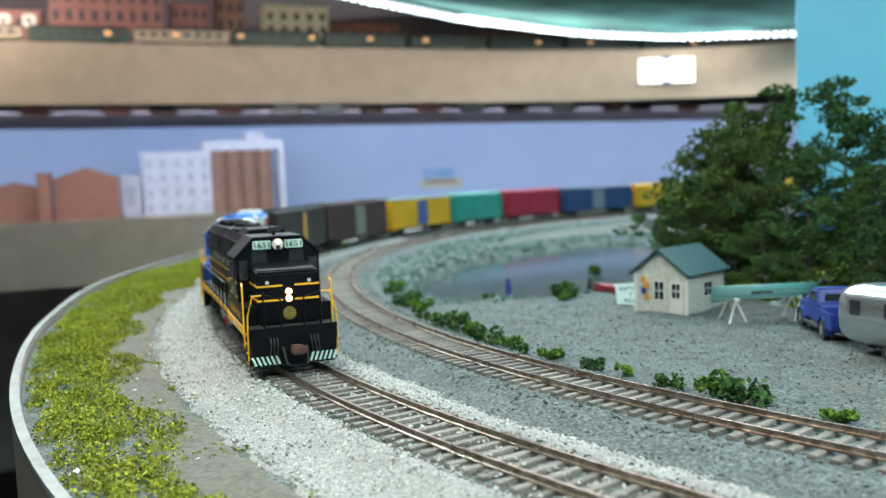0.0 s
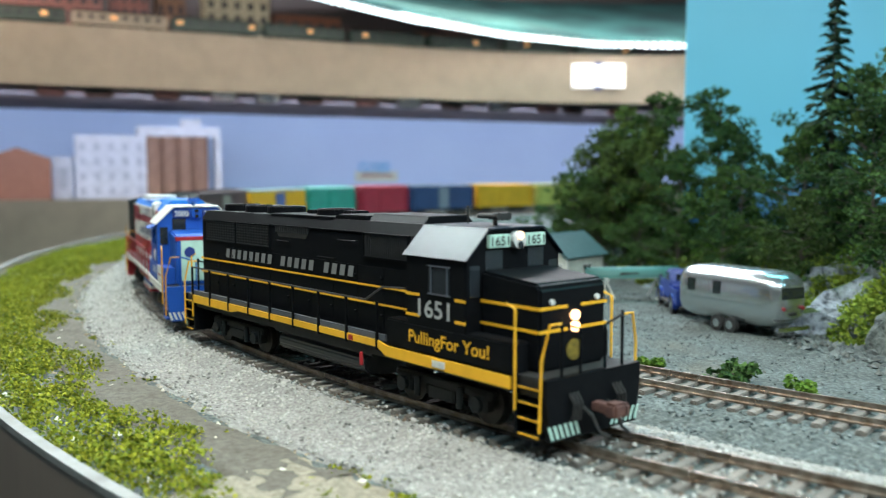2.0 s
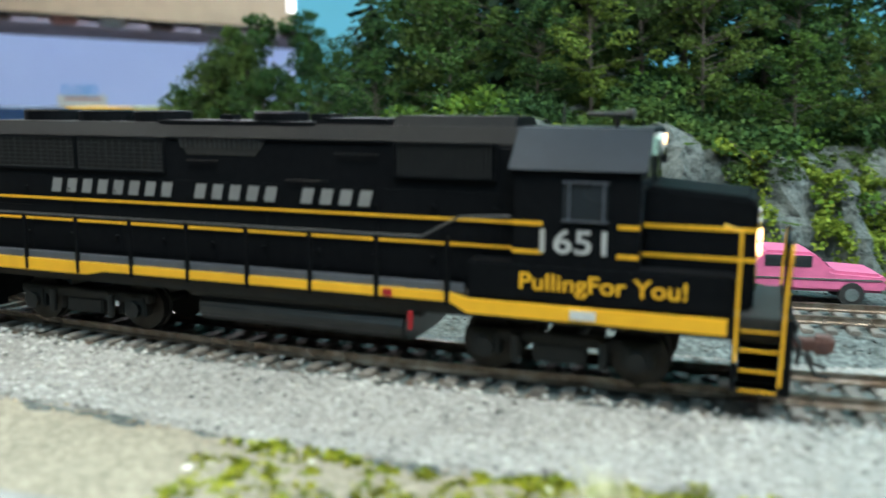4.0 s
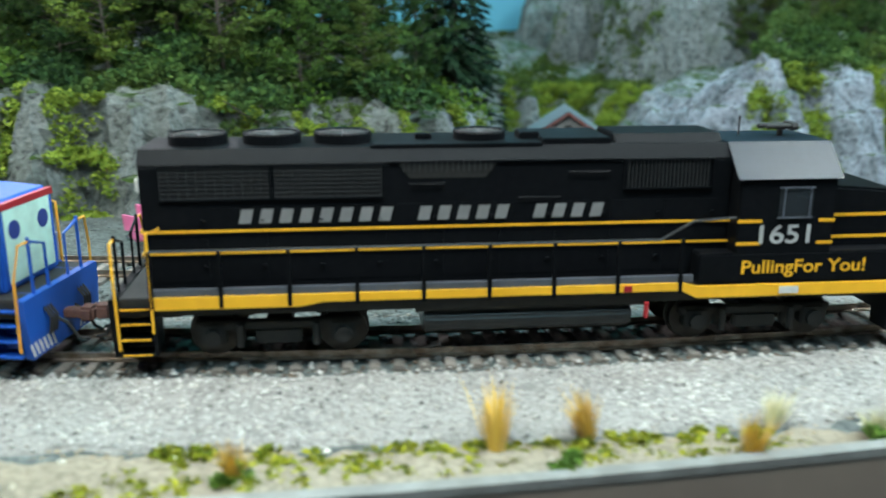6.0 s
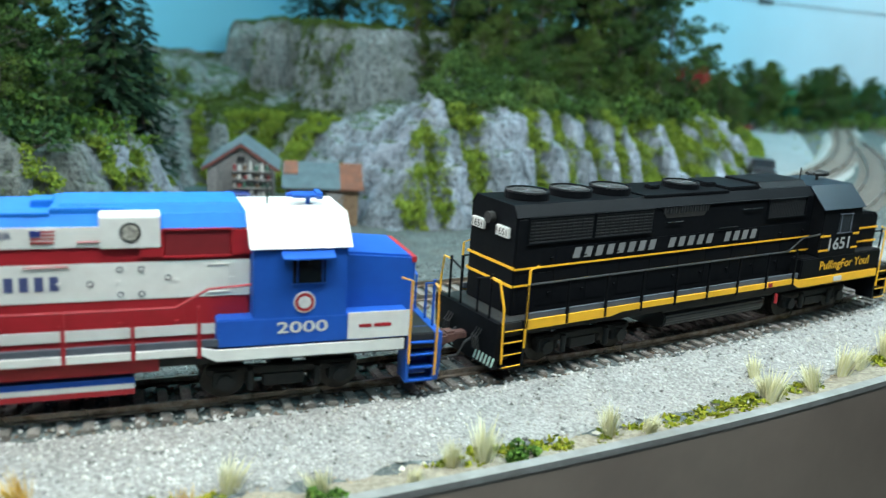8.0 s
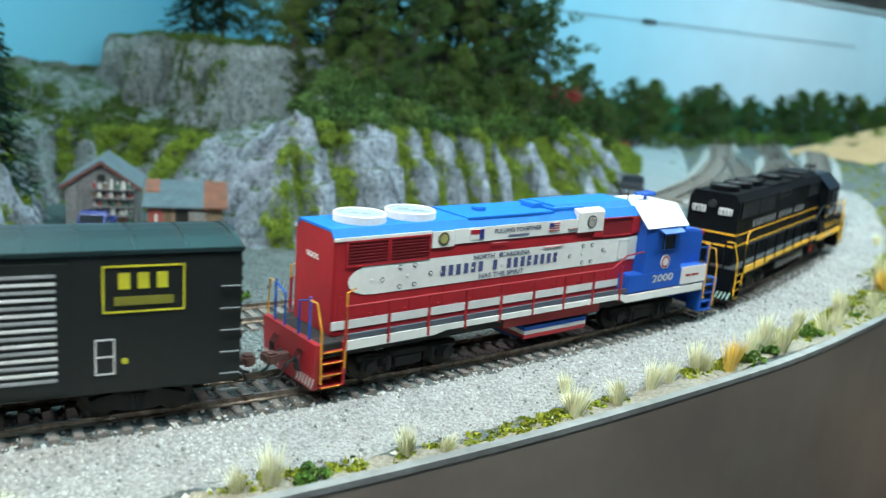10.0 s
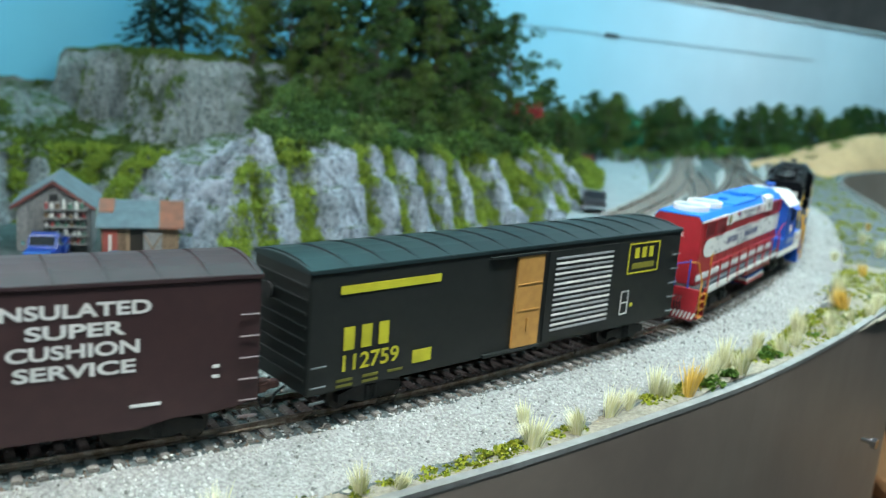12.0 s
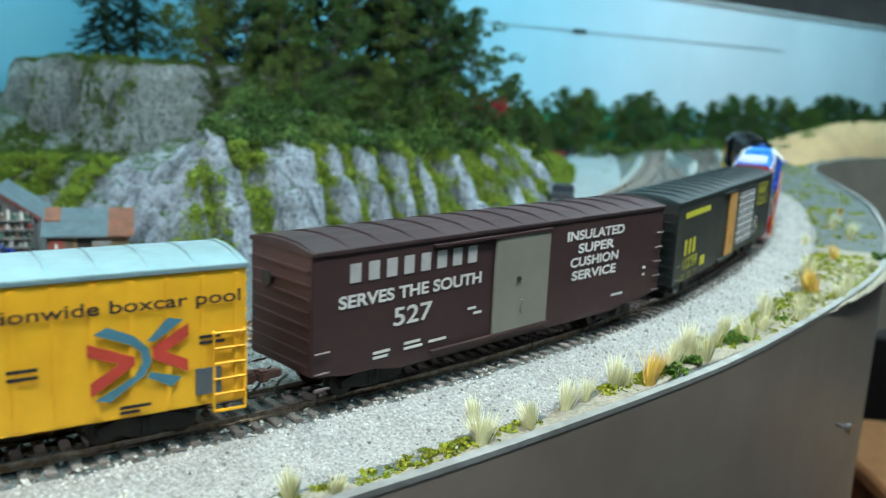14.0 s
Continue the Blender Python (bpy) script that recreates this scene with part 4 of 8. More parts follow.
        # side handrail with its stanchions
        post_x = [-84 + k * 15.7 for k in range(9)]
        hr = B()
        rod(hr, [(post_x[0] * U, s * 17.6 * U, 28.6 * U), (36 * U, s * 17.6 * U, 28.6 * U), (44 * U, s * 17.3 * U, 33 * U), (54.5 * U, s * 17.0 * U, 33.6 * U)], 0.32 * U, 6)
        part("handrail", hr, p["rail"], t)
        for x in post_x:
            pb = B()
            mm(pb, x - 0.5, x + 0.5, *sorted((s * 17.2, s * 17.9)), 14.8, 28.8, 0.15)
            part("stanchion", pb, p["post"], t)
    # horn and whip aerial on the cab roof
    hn = B()
    for dy, l in ((-1.8, 3.6), (0, 5.0), (1.8, 3.6)):
        rod(hn, [((71 - l) * U, dy * U, 53.4 * U), (74 * U, dy * U, 53.4 * U)], 0.6 * U, 8)
        rod(hn, [(74 * U, dy * U, 53.4 * U), (75.5 * U, dy * U, 53.5 * U)], 1.1 * U, 8)
    rod(hn, [(72 * U, 0, 50.6 * U), (72 * U, 0, 53.4 * U)], 0.7 * U, 6)
    rod(hn, [(72 * U, -2.2 * U, 53 * U), (72 * U, 2.2 * U, 53 * U)], 0.5 * U, 6)
    part("horn", hn, p["horn"], t, "three-trumpet air horn")
    part("aerial", rod(B(), [(61 * U, 0, 50.6 * U), (61 * U, 0, 56.0 * U)], 0.25 * U, 5), M_UNDER, t)
    # tank, trucks and rear boards
    tank = [(math.copysign(min(abs(14.5 * math.cos(q)) ** 0.7 * 14.5 ** 0.3, 14.5), math.cos(q)), 8.2 + 4.3 * math.copysign(abs(math.sin(q)) ** 0.7, math.sin(q))) for q in (k * math.tau / 24 + 0.13 for k in range(24))]
    tx0, tx1 = (-21, 31) if first else (-6, 26)
    tk = part("fuel_tank", prism(B(), [(a * U, b * U) for a, b in tank], "x", tx0 * U, tx1 * U, 0.5 * U), p["tank"], t)
    if not first:
        for z, m in ((9.4, M_BLUE), (7.8, M_WHITE), (6.4, M_RED)):
            part("tank_band", mm(B(), tx0 - 0.1, tx1 + 0.1, -15.25, 15.25, z - 0.8, z + 0.75), m, tk)
        part("tank_skirt", mm(B(), -18, 32, -16.4, 16.4, 11.6, 15.2, 0.2), M_RED, t)
    part("air_reservoir", rod(B(), [((tx0 - 2) * U, -13.4 * U, 12.4 * U), ((tx1 + 4) * U, -13.4 * U, 12.4 * U)], 1.5 * U, 12), M_UNDER, t)
    if first:
        fc = B()
        rod(fc, [(33.5 * U, -17.4 * U, 9 * U), (33.5 * U, -17.4 * U, 12.8 * U)], 0.6 * U, 8)
        part("fuel_filler", fc, M_RED, t, "small red fuel filler")
        part("fuel_tag", mm(B(), 27.5, 29.5, -17.95, -17.7, 15.8, 17.3), M_RED, t)
        part("builder_plate", mm(B(), 67, 72, -17.95, -17.7, 14.2, 16), M_SILVER, t)
    for x in (-56, 64):
        truck(t, x, 31, 5.8, True)
    TRAIN.append((t, lag, 0.0595))
    return t


def add_black_engine():
    p = dict(first=True, number="1651", frame=M_UNDER, sill=M_YELLOW, front=M_BLACK, rear=M_BLACK, stripes=M_PLATE, grab=M_YELLOW, endrail=M_BLACK, hood=M_BLACK, roof=M_BLACK, cab=M_BLACK,
             cabroof=M_BLACKSHEEN, winframe=M_GREY, nose=M_BLACK, batt=M_BLACK, fan=M_BLACK, hatch=M_BLACK, grille=M_MESH, grille2=M_MESH, doors=M_BLACK, latch=M_BLACK, rail=M_MESH, post=M_BLACK,
             horn=M_UNDER, tank=mat("tank_satin_black", (0.02, 0.021, 0.024), (0.03, 0.03, 0.032), 0.3, 0, 200, spec=0.5))
    t = engine("diesel_locomotive", "black model diesel with yellow stripes and lit headlights", 0.0, p)
    for s in (-1, 1):
        y = s * 12.45
        for z, x0, x1 in ((31.6, -86.2, 55), (26.4, -86.2, 55)):
            part("stripe", mm(B(), x0, x1, *sorted((y, y + s * 0.12)), z, z + 0.6), M_YELLOW, t)
        for z in (32.2, 26.6):
            for x0, x1, yy in ((55, 61, 17.2), (75.5, 79.6, 17.2), (79.6, 100.4, 12.05)):
                part("stripe", mm(B(), x0, x1, *sorted((s * yy, s * (yy + 0.15))), z, z + 0.75), M_YELLOW, t)
        for z in (32.2, 26.6):
            part("stripe", mm(B(), 100.2, 100.4, *sorted((s * 2.4, s * 12.1)), z, z + 0.75), M_YELLOW, t)
            part("stripe", mm(B(), -86.4, -86.1, *sorted((0, s * 12.1)), z - 0.5, z + 0.25), M_YELLOW, t)
    name_blocks(t, "XXXXXXXX XXXXX XXXX", -64, 24, 33.6, 3.4, -12.6, mat("dull_silver_blocks", (0.22, 0.22, 0.22)), 0.25)
    letters(t, "number", "1651", 60.6, 73.6, 26.9, 4.8, -17.45, mat("dull_silver_digits", (0.42, 0.42, 0.42)), label="silver cab number")
    letters(t, "slogan", "PullingFor You!", 56.8, 88.8, 18.4, 4.5, -17.75, M_YELLOW, label="yellow slogan lettering")
    for s in (-1, 1):
        nb = part("number_board", mm(B(), -87.4, -86.3, *sorted((s * 3.2, s * 9.6)), 40.8, 44.0, 0.2), M_WHITE, t, "white rear number board")
        a, b = (9.0, 3.8) if s > 0 else (-3.8, -9.0)
        letters(nb, "number", "1651", a, b, 41.3, 2.2, -87.5, M_INK, end=True)
    part("rear_headlight", rod(B(), [(-86.2 * U, 0, 45.4 * U), (-88.4 * U, 0, 45.4 * U)], 1.8 * U, 14), M_UNDER, t)


def add_tricolour_engine():
    p = dict(first=False, number="2000", frame=M_UNDER, sill=M_WHITE, front=M_BLUE, rear=M_RED, stripes=M_WHITE, grab=M_ORANGE, endrail=M_BLUE, hood=M_RED, roof=M_BLUE_TOPLIT, cab=M_BLUE,
             cabroof=M_WHITE, winframe=M_BLUE, nose=M_BLUE, batt=M_BLUE, fan=M_WHITE, hatch=M_WHITE, grille=mat("dark_red_louvre", (0.2, 0.01, 0.015)), grille2=M_RED, doors=M_RED, latch=M_RED, rail=M_RED, post=M_RED,
             horn=M_BLUE, tank=M_NAVY)
    t = engine("diesel_locomotive", "red, white and blue model diesel with white roof fans", 0.216, p)
    for s in (-1, 1):
        bm = B()
        out = [(-72, 29.6), (54.8, 29.6), (54.8, 39.2), (-72, 39.2)] + [(-72 - 9 * math.sin(k * math.pi / 8), 34.4 + 4.8 * math.cos(k * math.pi / 8)) for k in range(1, 8)]
        bm.faces.new([bm.verts.new((a * U, s * 12.3 * U, b * U)) for a, b in (out if s < 0 else out[::-1])])
        part("white_band", bm, M_WHITE, t, "long white band with a rounded end")
        part("white_skirt", mm(B(), -86.2, 55, *sorted((s * 12, s * 12.3)), 19.4, 22.2), M_WHITE, t)
        part("white_panel", mm(B(), -40, 19, *sorted((s * 11.9, s * 12.35)), 43.2, 48.2), M_WHITE, t)
        part("white_panel", mm(B(), -49.4, -40.2, *sorted((s * 11.9, s * 12.5)), 42.6, 48.0), M_WHITE, t)
        part("roof_edge", mm(B(), -86.3, -49.6, *sorted((s * 11.8, s * 12.3)), 47.4, 48.4), M_WHITE, t)
        dp = B()
        for x0, x1, z0, z1 in ((43.8, 49.8, 38.0, 38.3), (43.8, 49.8, 30.6, 30.9), (43.8, 44.1, 30.9, 38.0), (49.5, 49.8, 30.9, 38.0)):
            mm(dp, x0, x1, *sorted((s * 12.25, s * 12.55)), z0, z1)
        part("door_outline", dp, M_WHITE, t)
    y = -12.45
    name_blocks(t, "XXXXXX X XXXXXXXX", -45, 10.8, 32.6, 3.6, y, mat("navy_grey_blocks", (0.06, 0.075, 0.19)))
    letters(t, "motto", "NORTH    CAROLINA", -31, -4.5, 37.0, 1.6, y, M_GREYBLUE)
    letters(t, "motto", "HAS THE SPIRIT", -28, -7, 30.1, 1.7, y, M_GREYBLUE)
    letters(t, "motto", "PULLING TOGETHER", -22.6, 0, 45.6, 1.6, -12.5, M_GREYBLUE)
    part("date_bar", mm(B(), -16, -6, -12.5, -12.36, 43.9, 44.7), M_GREYBLUE, t)
    part("seal", rod(B(), [(-18.6 * U, -12.2 * U, 37.8 * U), (-18.6 * U, -12.48 * U, 37.8 * U)], 0.9 * U, 12), M_GREYBLUE, t)
    fl = part("flag", mm(B(), 3.8, 9.2, -12.55, -12.36, 44.4, 47.6), M_WHITE, t, "small striped flag")
    for k in range(4):
        part("flag_stripe", mm(B(), 3.8, 9.2, -12.62, -12.56, 44.4 + k * 0.9, 44.85 + k * 0.9), M_RED, fl)
    part("flag_canton", mm(B(), 3.8, 6.2, -12.66, -12.6, 46, 47.6), M_NAVY, fl)
    fl = part("flag", mm(B(), -33.5, -27.5, -12.55, -12.36, 44.2, 47.6), M_WHITE, t, "small red and blue flag")
    part("flag_field", mm(B(), -33.5, -29.4, -12.62, -12.56, 46, 47.6), M_RED, fl)
    part("flag_hoist", mm(B(), -29.4, -27.5, -12.62, -12.56, 44.2, 47.6), M_NAVY, fl)
    sl = part("seal", rod(B(), [(-44.8 * U, -12.3 * U, 45.4 * U), (-44.8 * U, -12.7 * U, 45.4 * U)], 2.3 * U, 20), mat("seal_ring_dark", (0.08, 0.07, 0.03)), t, "round gold seal")
    part("seal_centre", rod(B(), [(-44.8 * U, -12.7 * U, 45.4 * U), (-44.8 * U, -12.78 * U, 45.4 * U)], 1.6 * U, 18), mat("seal_gold", (0.4, 0.34, 0.1), (0.2, 0.22, 0.1), 0.5, 0, 900), sl)
    sl = part("seal", rod(B(), [(26 * U, -12.8 * U, 46.8 * U), (26 * U, -13.1 * U, 46.8 * U)], 2.5 * U, 20), M_INK, t, "round black and cream seal")
    part("seal_centre", rod(B(), [(26 * U, -13.1 * U, 46.8 * U), (26 * U, -13.18 * U, 46.8 * U)], 2.0 * U, 18), mat("seal_cream", (0.5, 0.47, 0.4), (0.12, 0.11, 0.1), 0.5, 0, 900), sl)
    em = part("cab_emblem", rod(B(), [(68.2 * U, -17.2 * U, 28.4 * U), (68.2 * U, -17.5 * U, 28.4 * U)], 2.9 * U, 22), M_SILVER, t, "round white, red and blue cab emblem")
    part("emblem_ring", rod(B(), [(68.2 * U, -17.5 * U, 28.4 * U), (68.2 * U, -17.56 * U, 28.4 * U)], 2.5 * U, 22), M_RED, em)
    part("emblem_centre", rod(B(), [(68.2 * U, -17.56 * U, 28.4 * U), (68.2 * U, -17.62 * U, 28.4 * U)], 1.7 * U, 20), M_SILVER, em)
    letters(t, "number", "2000", 61, 74.5, 20.2, 3.1, -17.6, M_SILVER, label="silver cab number")
    for x0, x1 in ((83, 86.4), (87.2, 92)):
        part("nose_script", mm(B(), x0, x1, -17.75, -17.66, 20.6, 21.5), M_RED, t)
    for x, z in ((-68.3, 34), (-61.5, 31), (-61.5, 37.5), (-55.7, 31.2), (-55.7, 37.6), (-49.2, 34.2), (16.5, 34), (23.4, 31), (23.4, 37.4), (28.4, 37.4), (28.4, 31), (34.7, 35)):
        bt = part("door_fastener", rod(B(), [(x * U, -12.2 * U, z * U), (x * U, -12.5 * U, z * U)], 0.8 * U, 12), M_GREY, t)
        part("fastener_cap", rod(B(), [(x * U, -12.5 * U, z * U), (x * U, -12.58 * U, z * U)], 0.5 * U, 10), M_WHITE, bt)
    letters(t, "number", "2000", -4, 4, 40, 1.8, -86.6, M_WHITE, end=True)


M_COACH = {}


def boxcar(label, lag, body, roof, p):
    """A boxcar; p holds its length, door, door colours and ribs."""
    L, W, H = p.get("long", 182) / 2, 16.4, p.get("high", 49.5)
    t = thing("boxcar", label, "boxcar", "boxcars of the train")
    low = p.get("low", 11.5)
    pts = [(-L + 14, low - 2.2), (-L + 24, low - 2.2), (-L + 34, low - 4.2), (L - 34, low - 4.2), (L - 24, low - 2.2), (L - 14, low - 2.2), (L, low), (L, H - 1), (-L, H - 1), (-L, low)] if p.get("fish") else [(-L, low - 2.0), (L, low - 2.0), (L, H - 1), (-L, H - 1)]
    part("body", prism(B(), [(a * U, b * U) for a, b in pts], "y", -W * U, W * U, 0.35 * U), body, t)
    rf = prism(B(), [(a * U, b * U) for a, b in ((-W - 0.5, H - 1.4), (-W - 0.5, H), (-8, H + 1.3), (0, H + 1.7), (8, H + 1.3), (W + 0.5, H), (W + 0.5, H - 1.4))], "x", (-L - 0.5) * U, (L + 0.5) * U, 0.2 * U)
    r = part("roof", rf, roof, t)
    rb = B()
    n = 14
    for k in range(n + 1):
        x = -L + 1 + k * (2 * L - 2) / n
        prism(rb, [(a * U, b * U) for a, b in ((-W - 0.4, H), (-8, H + 1.3), (0, H + 1.7), (8, H + 1.3), (W + 0.4, H), (8, H + 2.0), (0, H + 2.4), (-8, H + 2.0))], "x", (x - 0.5) * U, (x + 0.5) * U)
    part("roof_rib", rb, roof, r)
    d0, d1, door = p["door"]
    for s in (-1, 1):
        yy = (s * W, s * (W + 1.1))
        if door:
            d = part("door", mm(B(), d0, d1, *sorted(yy), low - 0.5, H - 3.2, 0.25), door, t, p.get("doorlabel", "sliding side door"))
            g = B()
            mm(g, (d0 + d1) / 2 - 0.5, (d0 + d1) / 2 + 0.5, *sorted((s * (W + 1.1), s * (W + 1.7))), 17, 22, 0.1)
            for z in (H - 14, H - 24) if p.get("doorbars", True) else ():
                mm(g, d0 + 0.8, d1 - 0.8, *sorted((s * (W + 1.0), s * (W + 1.35))), z, z + 0.4)
            part("door_bar", g, door, d)
            for z0, z1 in ((low - 1.6, low - 0.6), (H - 3.2, H - 2.4)):
                part("door_track", mm(B(), d0 - (d1 - d0), d1 + 1, *sorted((s * W, s * (W + 1.5))), z0, z1), p.get("track", body), t)
        rr = p.get("ribs", 0)
        for k in range(rr):
            x = -L + 3 + k * (2 * L - 6) / (rr - 1)
            if d0 - 1 < x < d1 + 1:
                continue
            part("side_rib", mm(B(), x - 0.7, x + 0.7, *sorted((s * W, s * (W + 0.7))), low - 0.5, H - 2.5, 0.15), body, t)
        for e in (-1, 1):
            ld = B()
            x0, x1 = sorted((e * (L - 0.6), e * (L - (6.0 if p.get("grabs") else 9.5))))
            top = 34 if p.get("short") else H - 6
            zz = np.arange(low + 1, top if not p.get("grabs") or e > 0 else low + 8, 4.4 if not p.get("grabs") else 6.4)
            for z in zz:
                rod(ld, [(x0 * U, s * (W + 0.9) * U, z * U), (x1 * U, s * (W + 0.9) * U, z * U)], 0.32 * U, 5)
            for x in () if p.get("grabs") else (x0, x1):
                mm(ld, x - 0.35, x + 0.35, *sorted((s * W, s * (W + 0.9))), low - 4, zz[-1] + 0.5)
            mm(ld, x0, x1, *sorted((s * (W + 0.3), s * (W + 0.9))), low - 4.4, low - 3.7)
            part("ladder", ld, p.get("ladder", body), t, p.get("ladderlabel", ""))
    for e in (-1, 1):
        en = B()
        for k in range(8):
            z = low + 2 + k * 4.2
            mm(en, *sorted((e * L, e * (L + 0.7))), -W + 1, W - 1, z, z + 1.6, 0.4)
        part("end_corrugation", en, body, t)
        part("brake_wheel", rod(B(), [(e * (L + 0.8) * U, 6 * U, 38 * U), (e * (L + 1.6) * U, 6 * U, 38 * U)], 2.6 * U, 14), M_UNDER, t)
        coupler(t, e * (L + 0.2), e)
        truck(t, e * (L - 27), 20, 4.8, False)
    part("underframe", mm(B(), -L + 8, L - 8, -4, 4, 6.5, 10.5), M_UNDER, t)
    ub = B()
    rod(ub, [(-14 * U, -8 * U, 8 * U), (2 * U, -8 * U, 8 * U)], 2.4 * U, 12)
    mm(ub, 12, 20, -12, -6, 5.5, 9.8, 0.4)
    part("brake_gear", ub, M_UNDER, t)
    TRAIN.append((t, lag, (L - 27) * U))
    return t, W


def add_cars():
    m_ln = mat("dark_green_black", (0.007, 0.009, 0.0085), (0.01, 0.012, 0.011), 0.5, 0, 300)
    m_lnroof = mat("green_black_roof", (0.012, 0.026, 0.028), (0.01, 0.02, 0.022), 0.4, 0, 200)
    m_lny = mat("car_lettering_yellow", (0.55, 0.5, 0.03), None, 0.5)
    m_wood = mat("ochre_door", (0.5, 0.25, 0.06), (0.42, 0.2, 0.05), 0.6, 0, 300)
    m_white = mat("car_lettering_white", (0.62, 0.6, 0.58), (0.55, 0.53, 0.5), 0.6)
    t, W = boxcar("black-green boxcar with ochre plug door and yellow lettering", 0.4235, m_ln, m_lnroof, dict(door=(-8, 6, m_wood), doorlabel="ochre wooden door", fish=False, grabs=True, ladder=mat("grab_iron_grey", (0.1, 0.11, 0.11)), high=49, long=189))
    y = -W - 0.3
    part("slat_door_frame", mm(B(), 9, 50, -W - 0.5, -W, 11, 46), m_ln, t)
    for k in range(15):
        part("door_slat", mm(B(), 13, 47, -W - 0.85, -W - 0.4, 14.5 + k * 2.0, 15.3 + k * 2.0), m_white if k % 2 else mat("slat_grey", (0.3, 0.3, 0.3)), t)
    part("slogan_bar", mm(B(), -84, -44, y, y + 0.15, 40.5, 43.2), m_lny, t)
    name_blocks(t, "XXX", -82, -62, 22.5, 7.5, y, m_lny)
    letters(t, "number", "112759", -82, -60, 15.6, 5.4, y, m_lny, label="yellow car number")
    for x0, x1, z in ((-84, -78, 12.4), (-74, -68, 12.4), (-84, -78, 10.6), (-74, -68, 10.6), (-64, -58, 12.2)):
        part("data_bar", mm(B(), x0, x1, y, y + 0.15, z, z + 0.9), mat("dim_yellow", (0.15, 0.14, 0.02)), t)
    part("yellow_plate", mm(B(), -54, -46, y, y + 0.15, 13.5, 18), m_lny, t)
    fr = B()
    for a, b, z0, z1 in ((58, 79, 44.4, 44.9), (58, 79, 32, 32.5), (58, 58.5, 32, 44.9), (78.5, 79, 32, 44.9)):
        mm(fr, a, b, y, y + 0.15, z0, z1)
    part("sign_frame", fr, m_lny, t)
    name_blocks(t, "XXX", 62, 76.5, 38.5, 4.4, y, m_lny)
    part("data_bar", mm(B(), 61, 76, y, y + 0.15, 34, 36.4), mat("dim_yellow", (0.2, 0.18, 0.02)), t)
    lp = B()
    for a, b, z0, z1 in ((56, 61, 15, 15.4), (56, 61, 24.6, 25), (56, 56.4, 15, 25), (60.6, 61, 15, 25), (56, 61, 19.8, 20.2)):
        mm(lp, a, b, y, y + 0.15, z0, z1)
    part("lube_panel", lp, m_white, t)
    part("yellow_dot", rod(B(), [(63.5 * U, (y + 0.2) * U, 18.5 * U), (63.5 * U, y * U, 18.5 * U)], 0.9 * U, 12), m_lny, t)

    m_br = mat("boxcar_brown", (0.031, 0.0125, 0.0135), (0.038, 0.0155, 0.016), 0.55, 0, 200)
    m_brr = mat("brown_roof", (0.027, 0.013, 0.0145), (0.036, 0.018, 0.02), 0.5, 0, 120)
    m_gd = mat("grey_green_door", (0.19, 0.18, 0.145), (0.16, 0.155, 0.125), 0.55, 0, 60)
    t, W = boxcar("dark brown boxcar with grey plug door and white lettering", 0.6235, m_br, m_brr, dict(door=(-15.5, 14.5, m_gd), doorlabel="grey plug door", doorbars=False, fish=True, grabs=True, ladder=mat("grab_iron_worn", (0.16, 0.12, 0.12)), high=49.5, long=187))
    y = -W - 0.3
    name_blocks(t, "XXXXXXXX", -80, -22, 38.8, 6.0, y, mat("grey_white_blocks", (0.42, 0.4, 0.39)))
    letters(t, "slogan", "SERVES THE SOUTH", -84, -22, 31.0, 4.2, y, m_white, label="white slogan lettering")
    letters(t, "number", "527", -62, -45, 22.0, 6.2, y, m_white, label="white car number")
    for i, (b, x0, x1) in enumerate((("INSULATED", 25.5, 63.5), ("SUPER", 33, 57), ("CUSHION", 28.5, 60.5), ("SERVICE", 30, 59.5))):
        letters(t, "slogan", b, x0, x1, 40.4 - i * 5.4, 3.9, y, m_white, label="white slogan lettering")
    for x0, x1, z in ((-70, -63, 14.2), (-70, -64, 12.6), (-57, -50, 15), (-57, -49, 13.2), (-46, -38, 13.6), (80, 82, 20), (80, 82, 23), (58, 66, 14), (-28, -24, 22), (-25, -21, 20)):
        part("data_bar", mm(B(), x0, x1, y, y + 0.15, z, z + 0.9), m_white, t)
    part("door_latch", rod(B(), [(-3 * U, (-W - 1.0) * U, 30 * U), (-3 * U, (-W - 1.8) * U, 30 * U)], 1.0 * U, 10), M_UNDER, t)

    m_rb = mat("boxcar_yellow", (0.78, 0.4, 0.015), (0.72, 0.36, 0.015), 0.5, 0, 150)
    m_rbr = mat("galvanised_roof", (0.24, 0.34, 0.36), (0.2, 0.29, 0.31), 0.4, 0.3, 120)
    m_db = mat("blue_door", (0.06, 0.11, 0.3), None, 0.5)
    lag = 0.8205
    t, W = boxcar("bright yellow ribbed boxcar with crossed-arrow logo and blue door", lag, m_rb, m_rbr, dict(door=(-14, 14, m_db), doorlabel="blue sliding door", ribs=19, ladder=m_rb, short=True, high=49, long=173))
    y = -W - 0.85
    letters(t, "slogan", "nationwide boxcar pool", 16.5, 84.5, 37.5, 4.6, y, M_INK, label="black slogan lettering")
    def mark(shapes):
        bm = B()
        for pts in shapes:
            bm.faces.new([bm.verts.new(((57.3 + 12.8 * u) * U, (y - 0.02) * U, (25.5 + 10.6 * w) * U)) for u, w in pts])
        return bm

